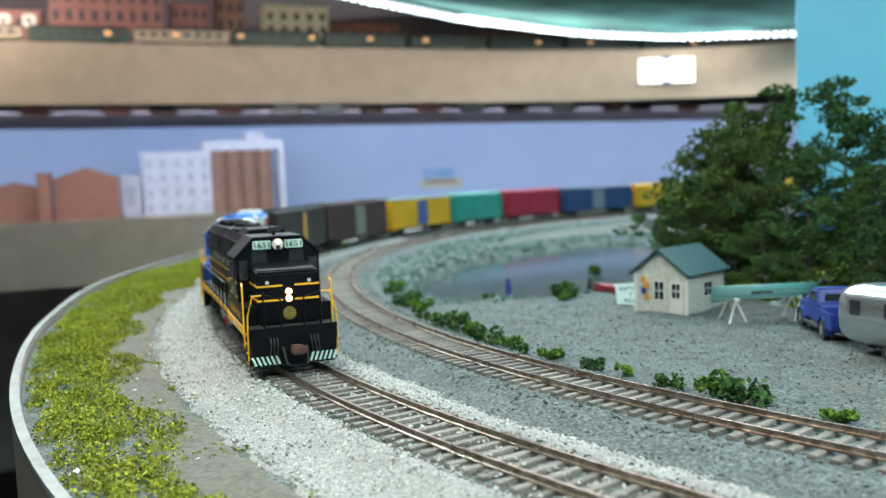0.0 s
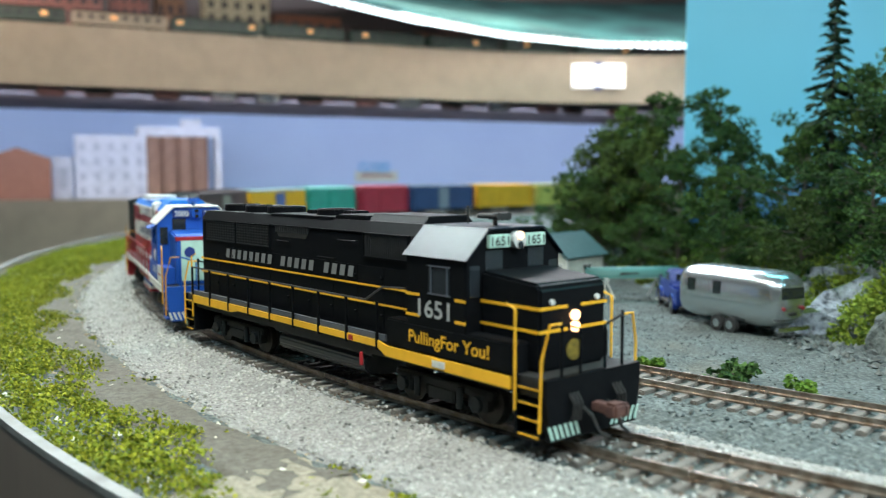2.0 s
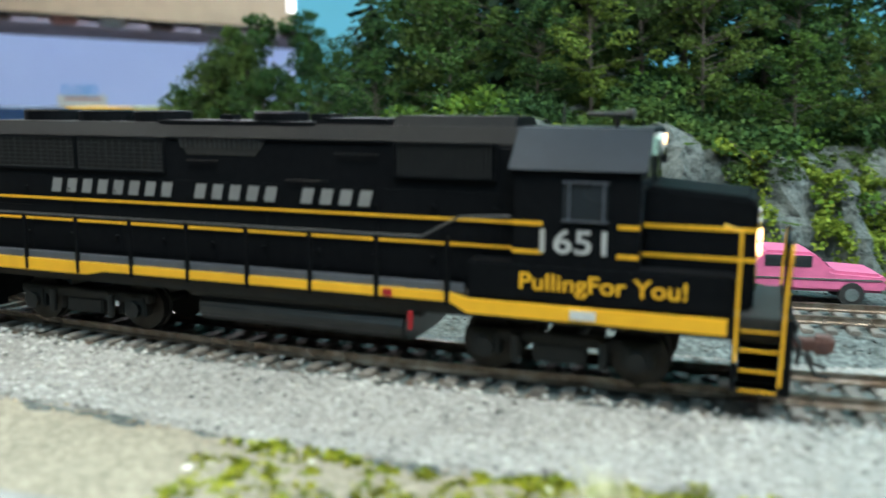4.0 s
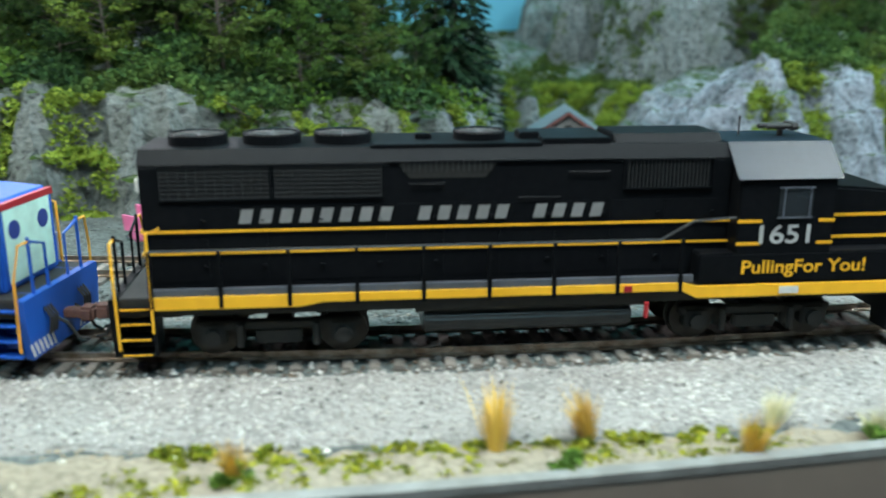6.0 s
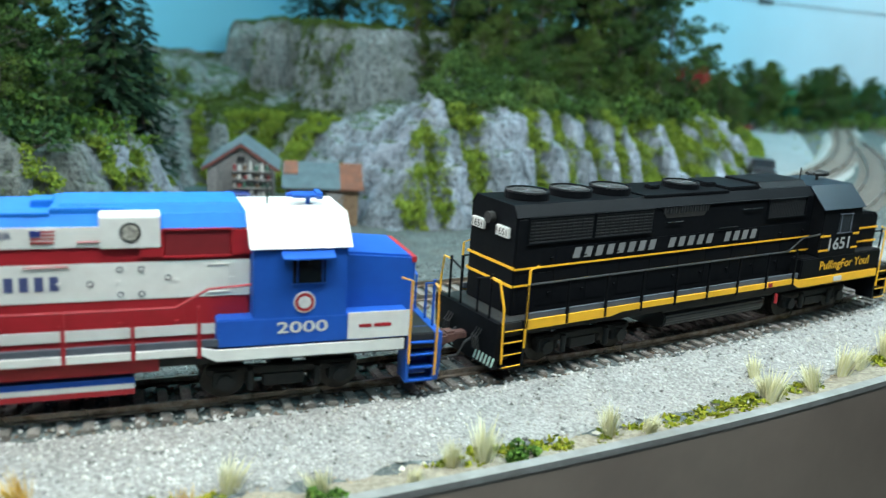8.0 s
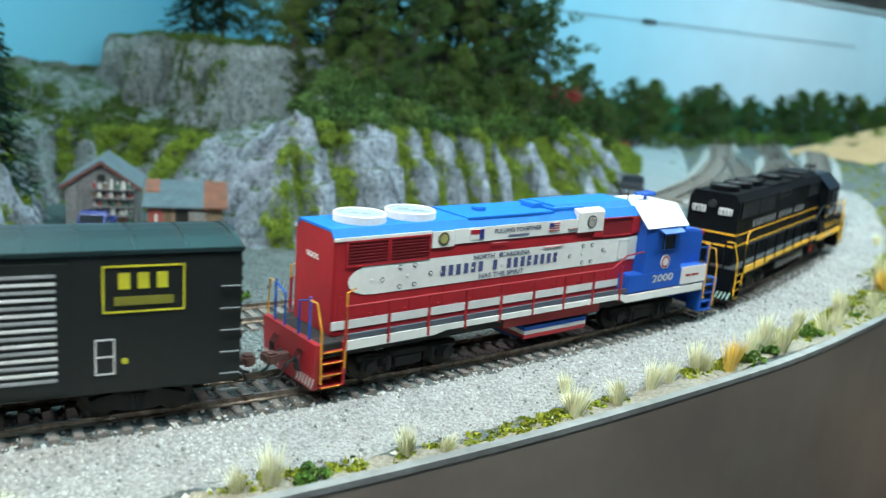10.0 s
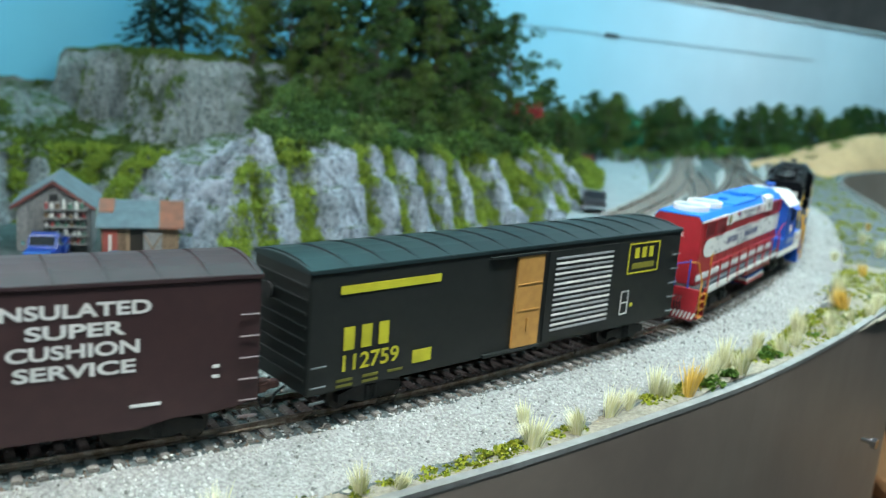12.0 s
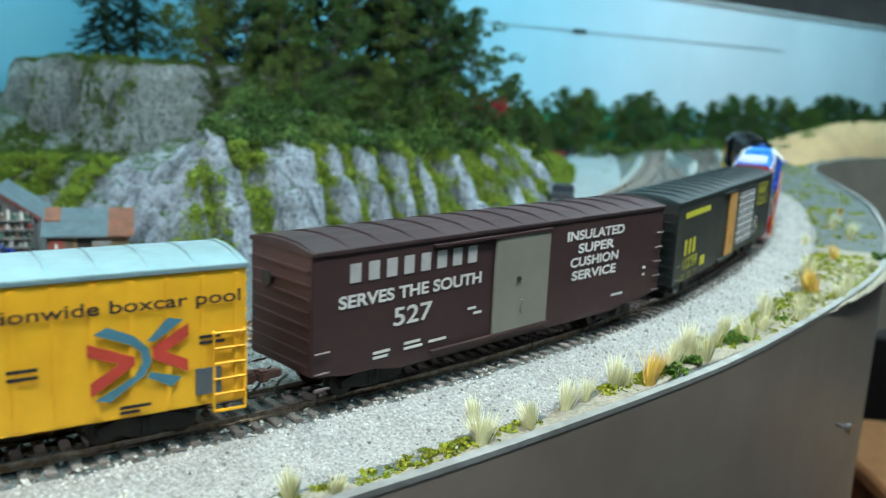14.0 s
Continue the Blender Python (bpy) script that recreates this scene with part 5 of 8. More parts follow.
    blue = [[(-0.88, 0.76), (-0.62, 0.92), (-0.1, 0.62), (0.18, 0.28), (0.24, -0.08), (0.1, -0.42), (-0.6, -1.0), (-0.88, -0.9), (-0.1, -0.4), (0.06, -0.08), (0.03, 0.18), (-0.16, 0.4)],
            [(0.15, 0.45), (0.58, 1.0), (0.9, 0.9), (0.3, 0.4)], [(0.2, -0.35), (0.86, -0.6), (0.65, -0.82), (0.15, -0.5)]]
    red = [[(-1, 0.55), (-0.1, 0.08), (-0.1, -0.12), (-0.96, -0.8), (-0.96, -0.45), (-0.41, -0.04), (-1, 0.23)], [(0.27, 0.28), (1, 0.8), (1, 0.48), (0.54, 0.12), (0.98, -0.16), (0.98, -0.48), (0.27, -0.04)]]
    logo = part("logo", mark(blue), mat("logo_blue", (0.06, 0.18, 0.24)), t, "blue and red crossed-arrow logo")
    part("logo_arrow", mark(red), mat("logo_red", (0.5, 0.05, 0.03)), logo)
    part("lube_panel", mm(B(), 72, 79, y, y + 0.5, 13, 20.5), mat("panel_dark_grey", (0.08, 0.09, 0.1)), t)
    for x0, x1, z in ((26, 33, 26), (26, 33, 24), (73, 79, 29), (73, 80, 27.4), (52, 60, 12.4), (52, 57, 11.0)):
        part("data_bar", mm(B(), x0, x1, y, y + 0.12, z, z + 0.9), M_INK, t)

    specs = [("teal green boxcar with pale round mark", (0.02, 0.3, 0.23), (0.15, 0.45, 0.4), 139, 0.9895), ("red boxcar with three large white letter blocks", (0.42, 0.02, 0.045), (0.4, 0.05, 0.07), 144, 1.145),
             ("dark blue boxcar with grey door", (0.025, 0.06, 0.16), (0.1, 0.14, 0.2), 172, 1.317), ("golden yellow boxcar with dark lettering", (0.75, 0.36, 0.015), (0.7, 0.4, 0.05), 146, 1.4895), ("pale olive yellow boxcar", (0.45, 0.4, 0.08), (0.4, 0.4, 0.15), 146, 1.649), ("golden yellow boxcar far back in the train", (0.75, 0.36, 0.015), (0.7, 0.4, 0.05), 146, 1.809)]
    for i, (label, c, r, long, lag) in enumerate(specs):
        bm_ = mat("car_paint", c, None, 0.5, 0, 150)
        door = mat("car_door", (0.22, 0.23, 0.28), None, 0.5) if i == 2 else bm_
        t, W = boxcar(label, lag, bm_, mat("car_roof", r, None, 0.5), dict(door=(-14, 14, door), long=long, ladder=bm_))
        y = -W - 0.3
        yl = M_YELLOW
        part("sill_plate", mm(B(), -26, 26, y, y + 0.6, 6.2, 9.0), yl, t, "yellow lower sill")
        if i == 0:
            part("round_mark", rod(B(), [(56 * U, (y + 0.2) * U, 30 * U), (56 * U, y * U, 30 * U)], 9 * U, 22), mat("mark_pale", (0.25, 0.5, 0.45)), t)
        if i == 1:
            name_blocks(t, "X", -62, -36, 20, 20, y, m_white)
            name_blocks(t, "X", -12, 14, 20, 20, y - 1.2, m_white)
            name_blocks(t, "X", 38, 64, 20, 20, y, m_white)
        if i in (3, 5):
            part("data_bar", mm(B(), -70, -30, y, y + 0.15, 30, 34), M_INK, t)
            part("data_bar", mm(B(), 25, 65, y, y + 0.15, 26, 30), M_INK, t)


V_T = [0, 3.7, 5.8, 9.2, 14]
V_V = [0.1087, 0.1159, 0.1132, 0.1099, 0.1119]
TRAIN = []   # thing, distance behind the first engine's middle, half the distance of its truck pivots


def run_s(t):
    tt = np.linspace(0, 14, 281)
    vv = np.interp(tt, V_T, V_V)
    return float(np.interp(t, tt, np.concatenate([[0], np.cumsum((vv[1:] + vv[:-1]) / 2 * 0.05)])))


add_black_engine()
add_tricolour_engine()
add_cars()

# ---- plants ----
M_LEAF = islands("foliage_mid_green", [(0.015, 0.04, 0.014), (0.04, 0.085, 0.022), (0.07, 0.13, 0.03), (0.025, 0.06, 0.018)], tint=True)
M_LEAF2 = islands("foliage_olive", [(0.035, 0.06, 0.015), (0.07, 0.11, 0.024), (0.105, 0.15, 0.034), (0.04, 0.07, 0.016)], tint=True)
M_NEEDLE = islands("conifer_needles", [(0.006, 0.022, 0.011), (0.012, 0.034, 0.016), (0.025, 0.055, 0.026)], tint=True)
M_LIME = islands("bright_scenic_foam", [(0.11, 0.14, 0.011), (0.21, 0.24, 0.017), (0.34, 0.34, 0.026), (0.07, 0.105, 0.012), (0.29, 0.28, 0.02)])
M_BUSH = islands("bush_foam", [(0.04, 0.085, 0.014), (0.09, 0.17, 0.022), (0.14, 0.22, 0.03)], tint=True)
M_REDLEAF = islands("red_foliage", [(0.2, 0.015, 0.02), (0.3, 0.03, 0.04)])
M_STRAW = islands("pale_static_grass", [(0.62, 0.58, 0.33), (0.74, 0.71, 0.5), (0.55, 0.52, 0.26)])
M_GOLD = islands("golden_static_grass", [(0.6, 0.36, 0.05), (0.75, 0.5, 0.1), (0.6, 0.42, 0.14)])
M_BARK = mat("tree_bark", (0.06, 0.05, 0.04), (0.1, 0.085, 0.07), 0.95, 0, 500, 0.5)
M_FLECK = islands("pale_pebbles", [(0.6, 0.57, 0.48), (0.75, 0.72, 0.62), (0.5, 0.45, 0.35)])
M_DRYDIRT = islands("dry_crumbs", [(0.3, 0.24, 0.16), (0.42, 0.33, 0.22), (0.22, 0.17, 0.12)])


def leaves(rng, blobs, per, size, flat=0.6):
    """Small loose leaves gathered in uneven clumps: blobs are x, y, z, radius."""
    v, f = [], []
    for bx, by, bz, br in blobs:
        for _ in range(per):
            d = rng.normal(size=3)
            d /= np.linalg.norm(d)
            r = br * rng.uniform(0.35, 1.0) ** 0.6
            c = np.array([bx, by, bz]) + d * r * np.array([1, 1, flat])
            a, b = rng.normal(size=3), rng.normal(size=3)
            a /= np.linalg.norm(a)
            b -= a * (a @ b)
            b /= np.linalg.norm(b)
            s = size * rng.uniform(0.6, 1.3)
            k = len(v)
            v += [tuple(c + a * s), tuple(c + b * s * 0.7), tuple(c - a * s), tuple(c - b * s * 0.7)]
            f.append((k, k + 1, k + 2, k + 3))
    return v, f


def limb(bm, p0, p1, r0, r1, n=6):
    p0, p1 = Vector(p0), Vector(p1)
    d = (p1 - p0).normalized()
    u = d.cross(Vector((0.3, 0.9, 0.1))).normalized()
    w = d.cross(u)
    a = [bm.verts.new(p0 + r0 * (math.cos(k * math.tau / n) * u + math.sin(k * math.tau / n) * w)) for k in range(n)]
    b = [bm.verts.new(p1 + r1 * (math.cos(k * math.tau / n) * u + math.sin(k * math.tau / n) * w)) for k in range(n)]
    for k in range(n):
        bm.faces.new((a[k], a[(k + 1) % n], b[(k + 1) % n], b[k]))
    bm.faces.new(b)


def broadleaf(seed, high, wide, m, label, group="trees on the hillside"):
    rng = np.random.RandomState(seed)
    t = thing("tree", label, "tree", group)
    bm, blobs = B(), []
    lean = rng.uniform(-0.06, 0.06, 2) * high
    limb(bm, (0, 0, -0.004), (lean[0], lean[1], high * 0.85), high * 0.013, high * 0.004)
    for k in range(34):
        z = high * (0.14 + 0.8 * (k / 33) ** 0.9)
        a = rng.uniform(0, math.tau)
        reach = wide * 0.56 * math.sin(math.pi * min(0.97, 0.25 + 0.7 * k / 33)) * rng.uniform(0.3, 1.15)
        p = (lean[0] * z / high + reach * math.cos(a), lean[1] * z / high + reach * math.sin(a), z)
        limb(bm, (lean[0] * z / high, lean[1] * z / high, z * 0.8), p, high * 0.0045, high * 0.0016, 4)
        blobs.append((*p, high * rng.uniform(0.045, 0.105)))
        q = rng.uniform(0.4, 0.7)
        blobs.append((p[0] * q, p[1] * q, z * (0.8 + 0.2 * q), high * rng.uniform(0.04, 0.08)))
    blobs.append((lean[0], lean[1], high * 0.94, high * 0.05))
    part("trunk", bm, M_BARK, t)
    v, f = leaves(rng, blobs, 72, 0.00115)
    raw("crown", v, f, m, t)
    return t


def conifer(seed, high, wide, label):
    rng = np.random.RandomState(seed)
    t = thing("conifer", label, "tree", "conifers on the hillside")
    bm = B()
    limb(bm, (0, 0, -0.004), (0, 0, high), high * 0.016, high * 0.002)
    v, f = [], []
    for k in range(26):
        z = high * (0.14 + 0.85 * k / 25)
        R = wide * 0.5 * (1 - k / 26) ** 0.8 * rng.uniform(0.75, 1.1) + 0.0015
        for j in range(9):
            a = rng.uniform(0, math.tau)
            n = max(2, int(R / 0.002))
            for i in range(n + 1):
                r = R * (i + 0.6) / (n + 0.6)
                c = np.array([r * math.cos(a), r * math.sin(a), z - 0.35 * r + rng.uniform(-0.001, 0.001)])
                o = np.array([-math.sin(a), math.cos(a), rng.uniform(-0.4, 0.4)]) * 0.0019
                d = np.array([math.cos(a), math.sin(a), -0.5 + rng.uniform(-0.3, 0.3)]) * 0.0026
                q = len(v)
                v += [tuple(c - o), tuple(c + d), tuple(c + o), tuple(c - d * 0.6)]
                f.append((q, q + 1, q + 2, q + 3))
    part("trunk", bm, M_BARK, t)
    raw("crown", v, f, M_NEEDLE, t)
    return t


def shrub(seed, wide, high, m, label, name="bush", group="bushes"):
    rng = np.random.RandomState(seed)
    t = thing(name, label, "bush", group)
    blobs = [(rng.uniform(-0.5, 0.5) * wide, rng.uniform(-0.5, 0.5) * wide, high * rng.uniform(0.2, 0.75), wide * rng.uniform(0.2, 0.34)) for _ in range(7)]
    v, f = leaves(rng, blobs, 48, 0.0012, 0.8)
    raw("foliage", v, f, m, t)
    bm = B()
    for b in blobs[:4]:
        limb(bm, (0, 0, -0.002), b[:3], 0.0005, 0.0003, 4)
    part("stem", bm, M_BARK, t)
    return t


def put(ob, x, y, z, turn, scale, used=set()):
    """Places the first one built, and copies of it after that."""
    m = pose(x, y, z, 0, 0, turn) @ Matrix.Diagonal((scale, scale, scale, 1))
    if ob.name not in used:
        used.add(ob.name)
        ob.matrix_world = m
        return ob
    made = copy_thing(ob, pose(x, y, z, 0, 0, turn))
    made.scale = (scale, scale, scale)
    return made


def plant_hill():
    rng = np.random.RandomState(11)
    oaks = [broadleaf(1, 0.085, 0.07, M_LEAF, "dark green broadleaf model tree with loose foliage"), broadleaf(2, 0.085, 0.06, M_LEAF2, "olive green broadleaf model tree with airy crown"),
            broadleaf(3, 0.085, 0.075, M_LEAF, "dense dark green broadleaf model tree"), broadleaf(4, 0.085, 0.055, M_LEAF2, "slim olive green model tree with bare lower limbs")]
    pines = [conifer(5, 0.13, 0.044, "tall dark conifer with drooping branches"), conifer(6, 0.13, 0.056, "tall bushy dark conifer on the slope")]
    low = [shrub(7, 0.026, 0.018, M_BUSH, "rounded fresh green bush on the rocks", group="hillside bushes"), shrub(8, 0.024, 0.015, M_LEAF2, "rounded olive green bush on the rocks", group="hillside bushes"), shrub(9, 0.024, 0.016, M_LEAF, "rounded dark green bush on the rocks", group="hillside bushes")]
    slim = broadleaf(12, 0.13, 0.055, M_LEAF2, "tall airy pale green model tree with a bare trunk")
    red = shrub(10, 0.024, 0.018, M_REDLEAF, "small dark red bush", group="red bushes")
    # west wood, broadleaf: x, y, height
    west = [(-0.1, 0.325, 0.085), (-0.085, 0.345, 0.112), (-0.12, 0.355, 0.08), (-0.065, 0.315, 0.075), (-0.03, 0.305, 0.06), (0.02, 0.3, 0.06), (0.11, 0.29, 0.05), (0.17, 0.285, 0.06), (0.225, 0.285, 0.07), (0.06, 0.3, 0.05),
            (0.345, 0.32, 0.07), (0.31, 0.36, 0.1), (0.27, 0.4, 0.12), (0.37, 0.37, 0.08), (0.395, 0.45, 0.075), (0.19, 0.4, 0.13), (-0.055, 0.345, 0.128), (-0.03, 0.35, 0.12), (0.004, 0.38, 0.122), (-0.012, 0.33, 0.1), (0.03, 0.325, 0.085), (0.055, 0.355, 0.088), (-0.04, 0.325, 0.105), (0.075, 0.32, 0.07), (0.1, 0.36, 0.085), (-0.075, 0.37, 0.085), (0.108, 0.405, 0.11),
            (0.14, 0.32, 0.085), (0.165, 0.37, 0.11), (0.19, 0.315, 0.085), (0.205, 0.36, 0.115), (0.235, 0.33, 0.1), (0.25, 0.385, 0.125), (0.27, 0.3, 0.07), (0.29, 0.345, 0.1), (0.3, 0.41, 0.125), (0.32, 0.31, 0.07), (0.335, 0.37, 0.1), (0.35, 0.43, 0.11), (0.365, 0.49, 0.09), (0.33, 0.5, 0.1), (0.38, 0.43, 0.08), (0.28, 0.46, 0.12), (0.3, 0.545, 0.08), (0.22, 0.44, 0.13), (0.4, 0.49, 0.06), (0.42, 0.42, 0.05), (0.405, 0.39, 0.06)]
    for i, (x, y, h) in enumerate(west):
        put(oaks[(i * 7 + i // 3) % 4], x, y, hill_at(x, y) - 0.002, rng.uniform(0, 360), h / 0.085 * rng.uniform(0.93, 1.05))
    # north wood: kind, x, y, height
    north = [(4, 0.473, 0.815, 0.13), (4, 0.458, 0.85, 0.15), (2, 0.495, 0.84, 0.12), (1, 0.52, 0.79, 0.06), (3, 0.545, 0.8, 0.075), (0, 0.585, 0.82, 0.09), (4, 0.577, 0.87, 0.14), (1, 0.565, 0.78, 0.055), (0, 0.6, 0.78, 0.05), (3, 0.625, 0.815, 0.06), (2, 0.648, 0.84, 0.06), (1, 0.62, 0.87, 0.1), (2, 0.645, 0.9, 0.1),
             (0, 0.672, 0.94, 0.098), (2, 0.66, 0.925, 0.09), (2, 0.7, 0.985, 0.06), (1, 0.715, 1.0, 0.055), (3, 0.73, 1.02, 0.045), (0, 0.735, 0.965, 0.035), (2, 0.695, 1.05, 0.07), (3, 0.72, 1.08, 0.05), (1, 0.685, 0.9, 0.045), (3, 0.705, 0.93, 0.04), (1, 0.665, 0.87, 0.045), (0, 0.72, 0.99, 0.04), (3, 0.715, 1.04, 0.045), (0, 0.69, 1.03, 0.05), (3, 0.725, 1.1, 0.04), (1, 0.53, 0.745, 0.04), (3, 0.56, 0.75, 0.04), (1, 0.39, 0.89, 0.06), (3, 0.5, 0.775, 0.05), (1, 0.485, 0.79, 0.055), (0, 0.595, 0.755, 0.045), (1, 0.63, 0.785, 0.045), (3, 0.655, 0.815, 0.04), (0, 0.68, 0.85, 0.04), (2, 0.7, 0.88, 0.035)]
    for k, x, y, h in north:
        ob = slim if k == 4 else oaks[k]
        put(ob, x, y, hill_at(x, y) - 0.002, rng.uniform(0, 360), h / (0.13 if k == 4 else 0.085))
    for i, (x, y, h) in enumerate([(0.129, 0.352, 0.145), (0.185, 0.39, 0.14), (0.225, 0.405, 0.15), (0.26, 0.43, 0.14), (0.31, 0.46, 0.15), (0.336, 0.875, 0.15), (0.352, 0.9, 0.17), (0.4, 0.53, 0.13), (0.378, 0.54, 0.15), (0.395, 0.56, 0.12), (0.33, 0.41, 0.18), (0.36, 0.44, 0.16), (0.3, 0.375, 0.19), (0.245, 0.365, 0.18), (0.505, 0.875, 0.18), (0.528, 0.9, 0.19), (0.55, 0.915, 0.19), (0.598, 0.9, 0.18), (0.62, 0.93, 0.18), (0.6, 0.96, 0.2), (0.638, 0.96, 0.14), (0.57, 0.95, 0.2), (0.48, 0.9, 0.17), (0.44, 0.9, 0.16)]):
        put(pines[i % 2], x, y, hill_at(x, y) - 0.002, rng.uniform(0, 360), h / 0.13)
    n = 0
    while n < 190:
        x, y = rng.uniform(-0.1, 0.76), rng.uniform(0.24, 1.3)
        z, d = hill_z(np.array([x]), np.array([y]))
        bx, by = x - BOARD_A[0], y - BOARD_A[1]
        a = radians(BOARD_DIR)
        far = x > 0.5 or y > 0.6
        if not (0.045 if far else 0.02) < d[0] < (0.14 if far else 0.13) or -math.sin(a) * bx + math.cos(a) * by > -0.015:
            continue
        if math.hypot(x - 0.4, (y - 0.8) * 1.3) < 0.13 or (x < 0.585 and y > 0.6 and d[0] < 0.095):
            continue
        put(low[n % 3], x, y, hill_at(x, y) - 0.003, rng.uniform(0, 360), rng.uniform(0.7, 1.5))
        n += 1
    put(red, 0.702, 0.915, max(hill_at(0.702, 0.915), 0.062), 0, 1.1)
    put(red, 0.735, 1.17, 0.006, 30, 0.6)
    return oaks, low


def cliff_cover():
    """Foam greenery that hangs down the clefts between the rock ribs and covers the ledges."""
    rng = np.random.RandomState(27)
    foot = np.array(FOOT)
    x, y = rng.uniform(-0.1, 0.78, 220000), rng.uniform(0.22, 1.2, 220000)
    z, d = hill_z(x, y)
    _, fx, fy, u = nearest_on(x, y, foot[:, :2], closed=False)
    out = np.where(rib(u) < 0, 0.0055, 0.0) / np.maximum(abs(d), 0.003)
    run = np.interp(u, FOOT_RUN, foot[:, 3])
    v = u - U_RIBS
    north, scree = v > 0.004, (v > -0.12) & (v < 0.004)
    bare = rib(u) + 0.5 * grain(x, y, 120, 12)
    face = (d > 0.002) & (d < run + 0.004) & (bare < np.where(north, 0.0, -0.2)) & ~scree
    crag = np.hypot(x - 0.4, y - 0.82) < 0.15
    ledge = (d > run - 0.004) & (d < run + 0.05) & (grain(x, y, 70, 13) > -0.1) & ~crag & ~((v > -0.12) & (v < 0.0))
    moss = crag & (d > 0.02) & (grain(x, y, 42, 14) > -0.05)
    scrub = (d > run - 0.003) & (d < run + 0.1) & ~crag & (v > 0.008) & (u < FOOT_RUN[29])
    scrub_west = (d > run + 0.004) & (d < run + 0.09) & (u > FOOT_RUN[6]) & (u < FOOT_RUN[12]) & (grain(x, y, 60, 19) > -0.35)
    dark = grain(x, y, 55, 20) > 0.1
    for ok, m, n, r0, r1, label in ((face & north, M_STRIP, 7500, 0.0026, 0.005, "yellow-green foam growing down the rock clefts"), (face & ~north, M_STRIP, 4200, 0.002, 0.0045, "yellow-green foam growing down the rock clefts"), (ledge, M_LEAF2, 2600, 0.002, 0.004, "olive green foam over the rock ledges"), (moss, M_LEAF2, 3600, 0.002, 0.0045, "olive foam on the tall crag"),
                                    (scrub & dark, M_LEAF, 1300, 0.004, 0.0095, "dark green scrub on the slope above the rocks"), (scrub & ~dark, M_SCRUB, 1700, 0.004, 0.0095, "fresh green scrub on the slope above the rocks"), (scrub_west & dark, M_LEAF, 700, 0.004, 0.009, "dark green scrub among the trees"), (scrub_west & ~dark, M_SCRUB, 900, 0.003, 0.008, "fresh green scrub among the trees")):
        k = np.nonzero(ok)[0][:n]
        vv, f = leaves(rng, [(x[i] + (fx[i] - x[i]) * out[i] * (m is M_STRIP), y[i] + (fy[i] - y[i]) * out[i] * (m is M_STRIP), z[i] + r0 * 0.5, rng.uniform(r0, r1)) for i in k], 26 if r1 < 0.006 else 46, 0.001 if r1 < 0.006 else 0.0013, 0.85)
        tagged(raw("cliff_foliage", vv, f, m), label, "foliage", kind="stuff")


M_SCRUB = islands("scrub_green", [(0.03, 0.075, 0.02), (0.065, 0.125, 0.03), (0.11, 0.175, 0.04), (0.02, 0.055, 0.018)])
M_STRIP = islands("cleft_foam", [(0.1, 0.16, 0.018), (0.18, 0.25, 0.03), (0.26, 0.33, 0.045), (0.07, 0.13, 0.018)])
cliff_cover()
OAKS, LOW = plant_hill()


def plant_far():
    """The line of small trees before the pale end of the sky board."""
    rng = np.random.RandomState(21)
    a = radians(BOARD_DIR)
    for i in range(58):
        u = 1.22 + i * 0.019 + rng.uniform(-0.01, 0.01)
        w = rng.uniform(-0.11, -0.03)
        x, y = BOARD_A[0] + u * math.cos(a) - w * math.sin(a) * -1 * -1, BOARD_A[1] + u * math.sin(a) + w * math.cos(a)
        put(OAKS[i % 4], x, y, -0.008, rng.uniform(0, 360), rng.uniform(0.72, 1.2))
    for i in range(30):
        u = 1.25 + i * 0.036
        x, y = BOARD_A[0] + u * math.cos(a) + 0.12 * math.sin(a), BOARD_A[1] + u * math.sin(a) - 0.12 * math.cos(a)
        put(LOW[i % 3], x, y, -0.008, rng.uniform(0, 360), rng.uniform(1.0, 1.9))


plant_far()


def scatter(n, s0, s1, o0, o1, seed, power=1.0):
    rng = np.random.RandomState(seed)
    s, o = rng.uniform(s0, s1, n), o0 + (o1 - o0) * rng.uniform(0, 1, n) ** power
    x, y, h = np.interp(s, S, TX), np.interp(s, S, TY), np.interp(s, S, TH)
    x, y = x - np.sin(h) * o, y + np.cos(h) * o
    return rng, s, o, x, y, ground_z(x, y)


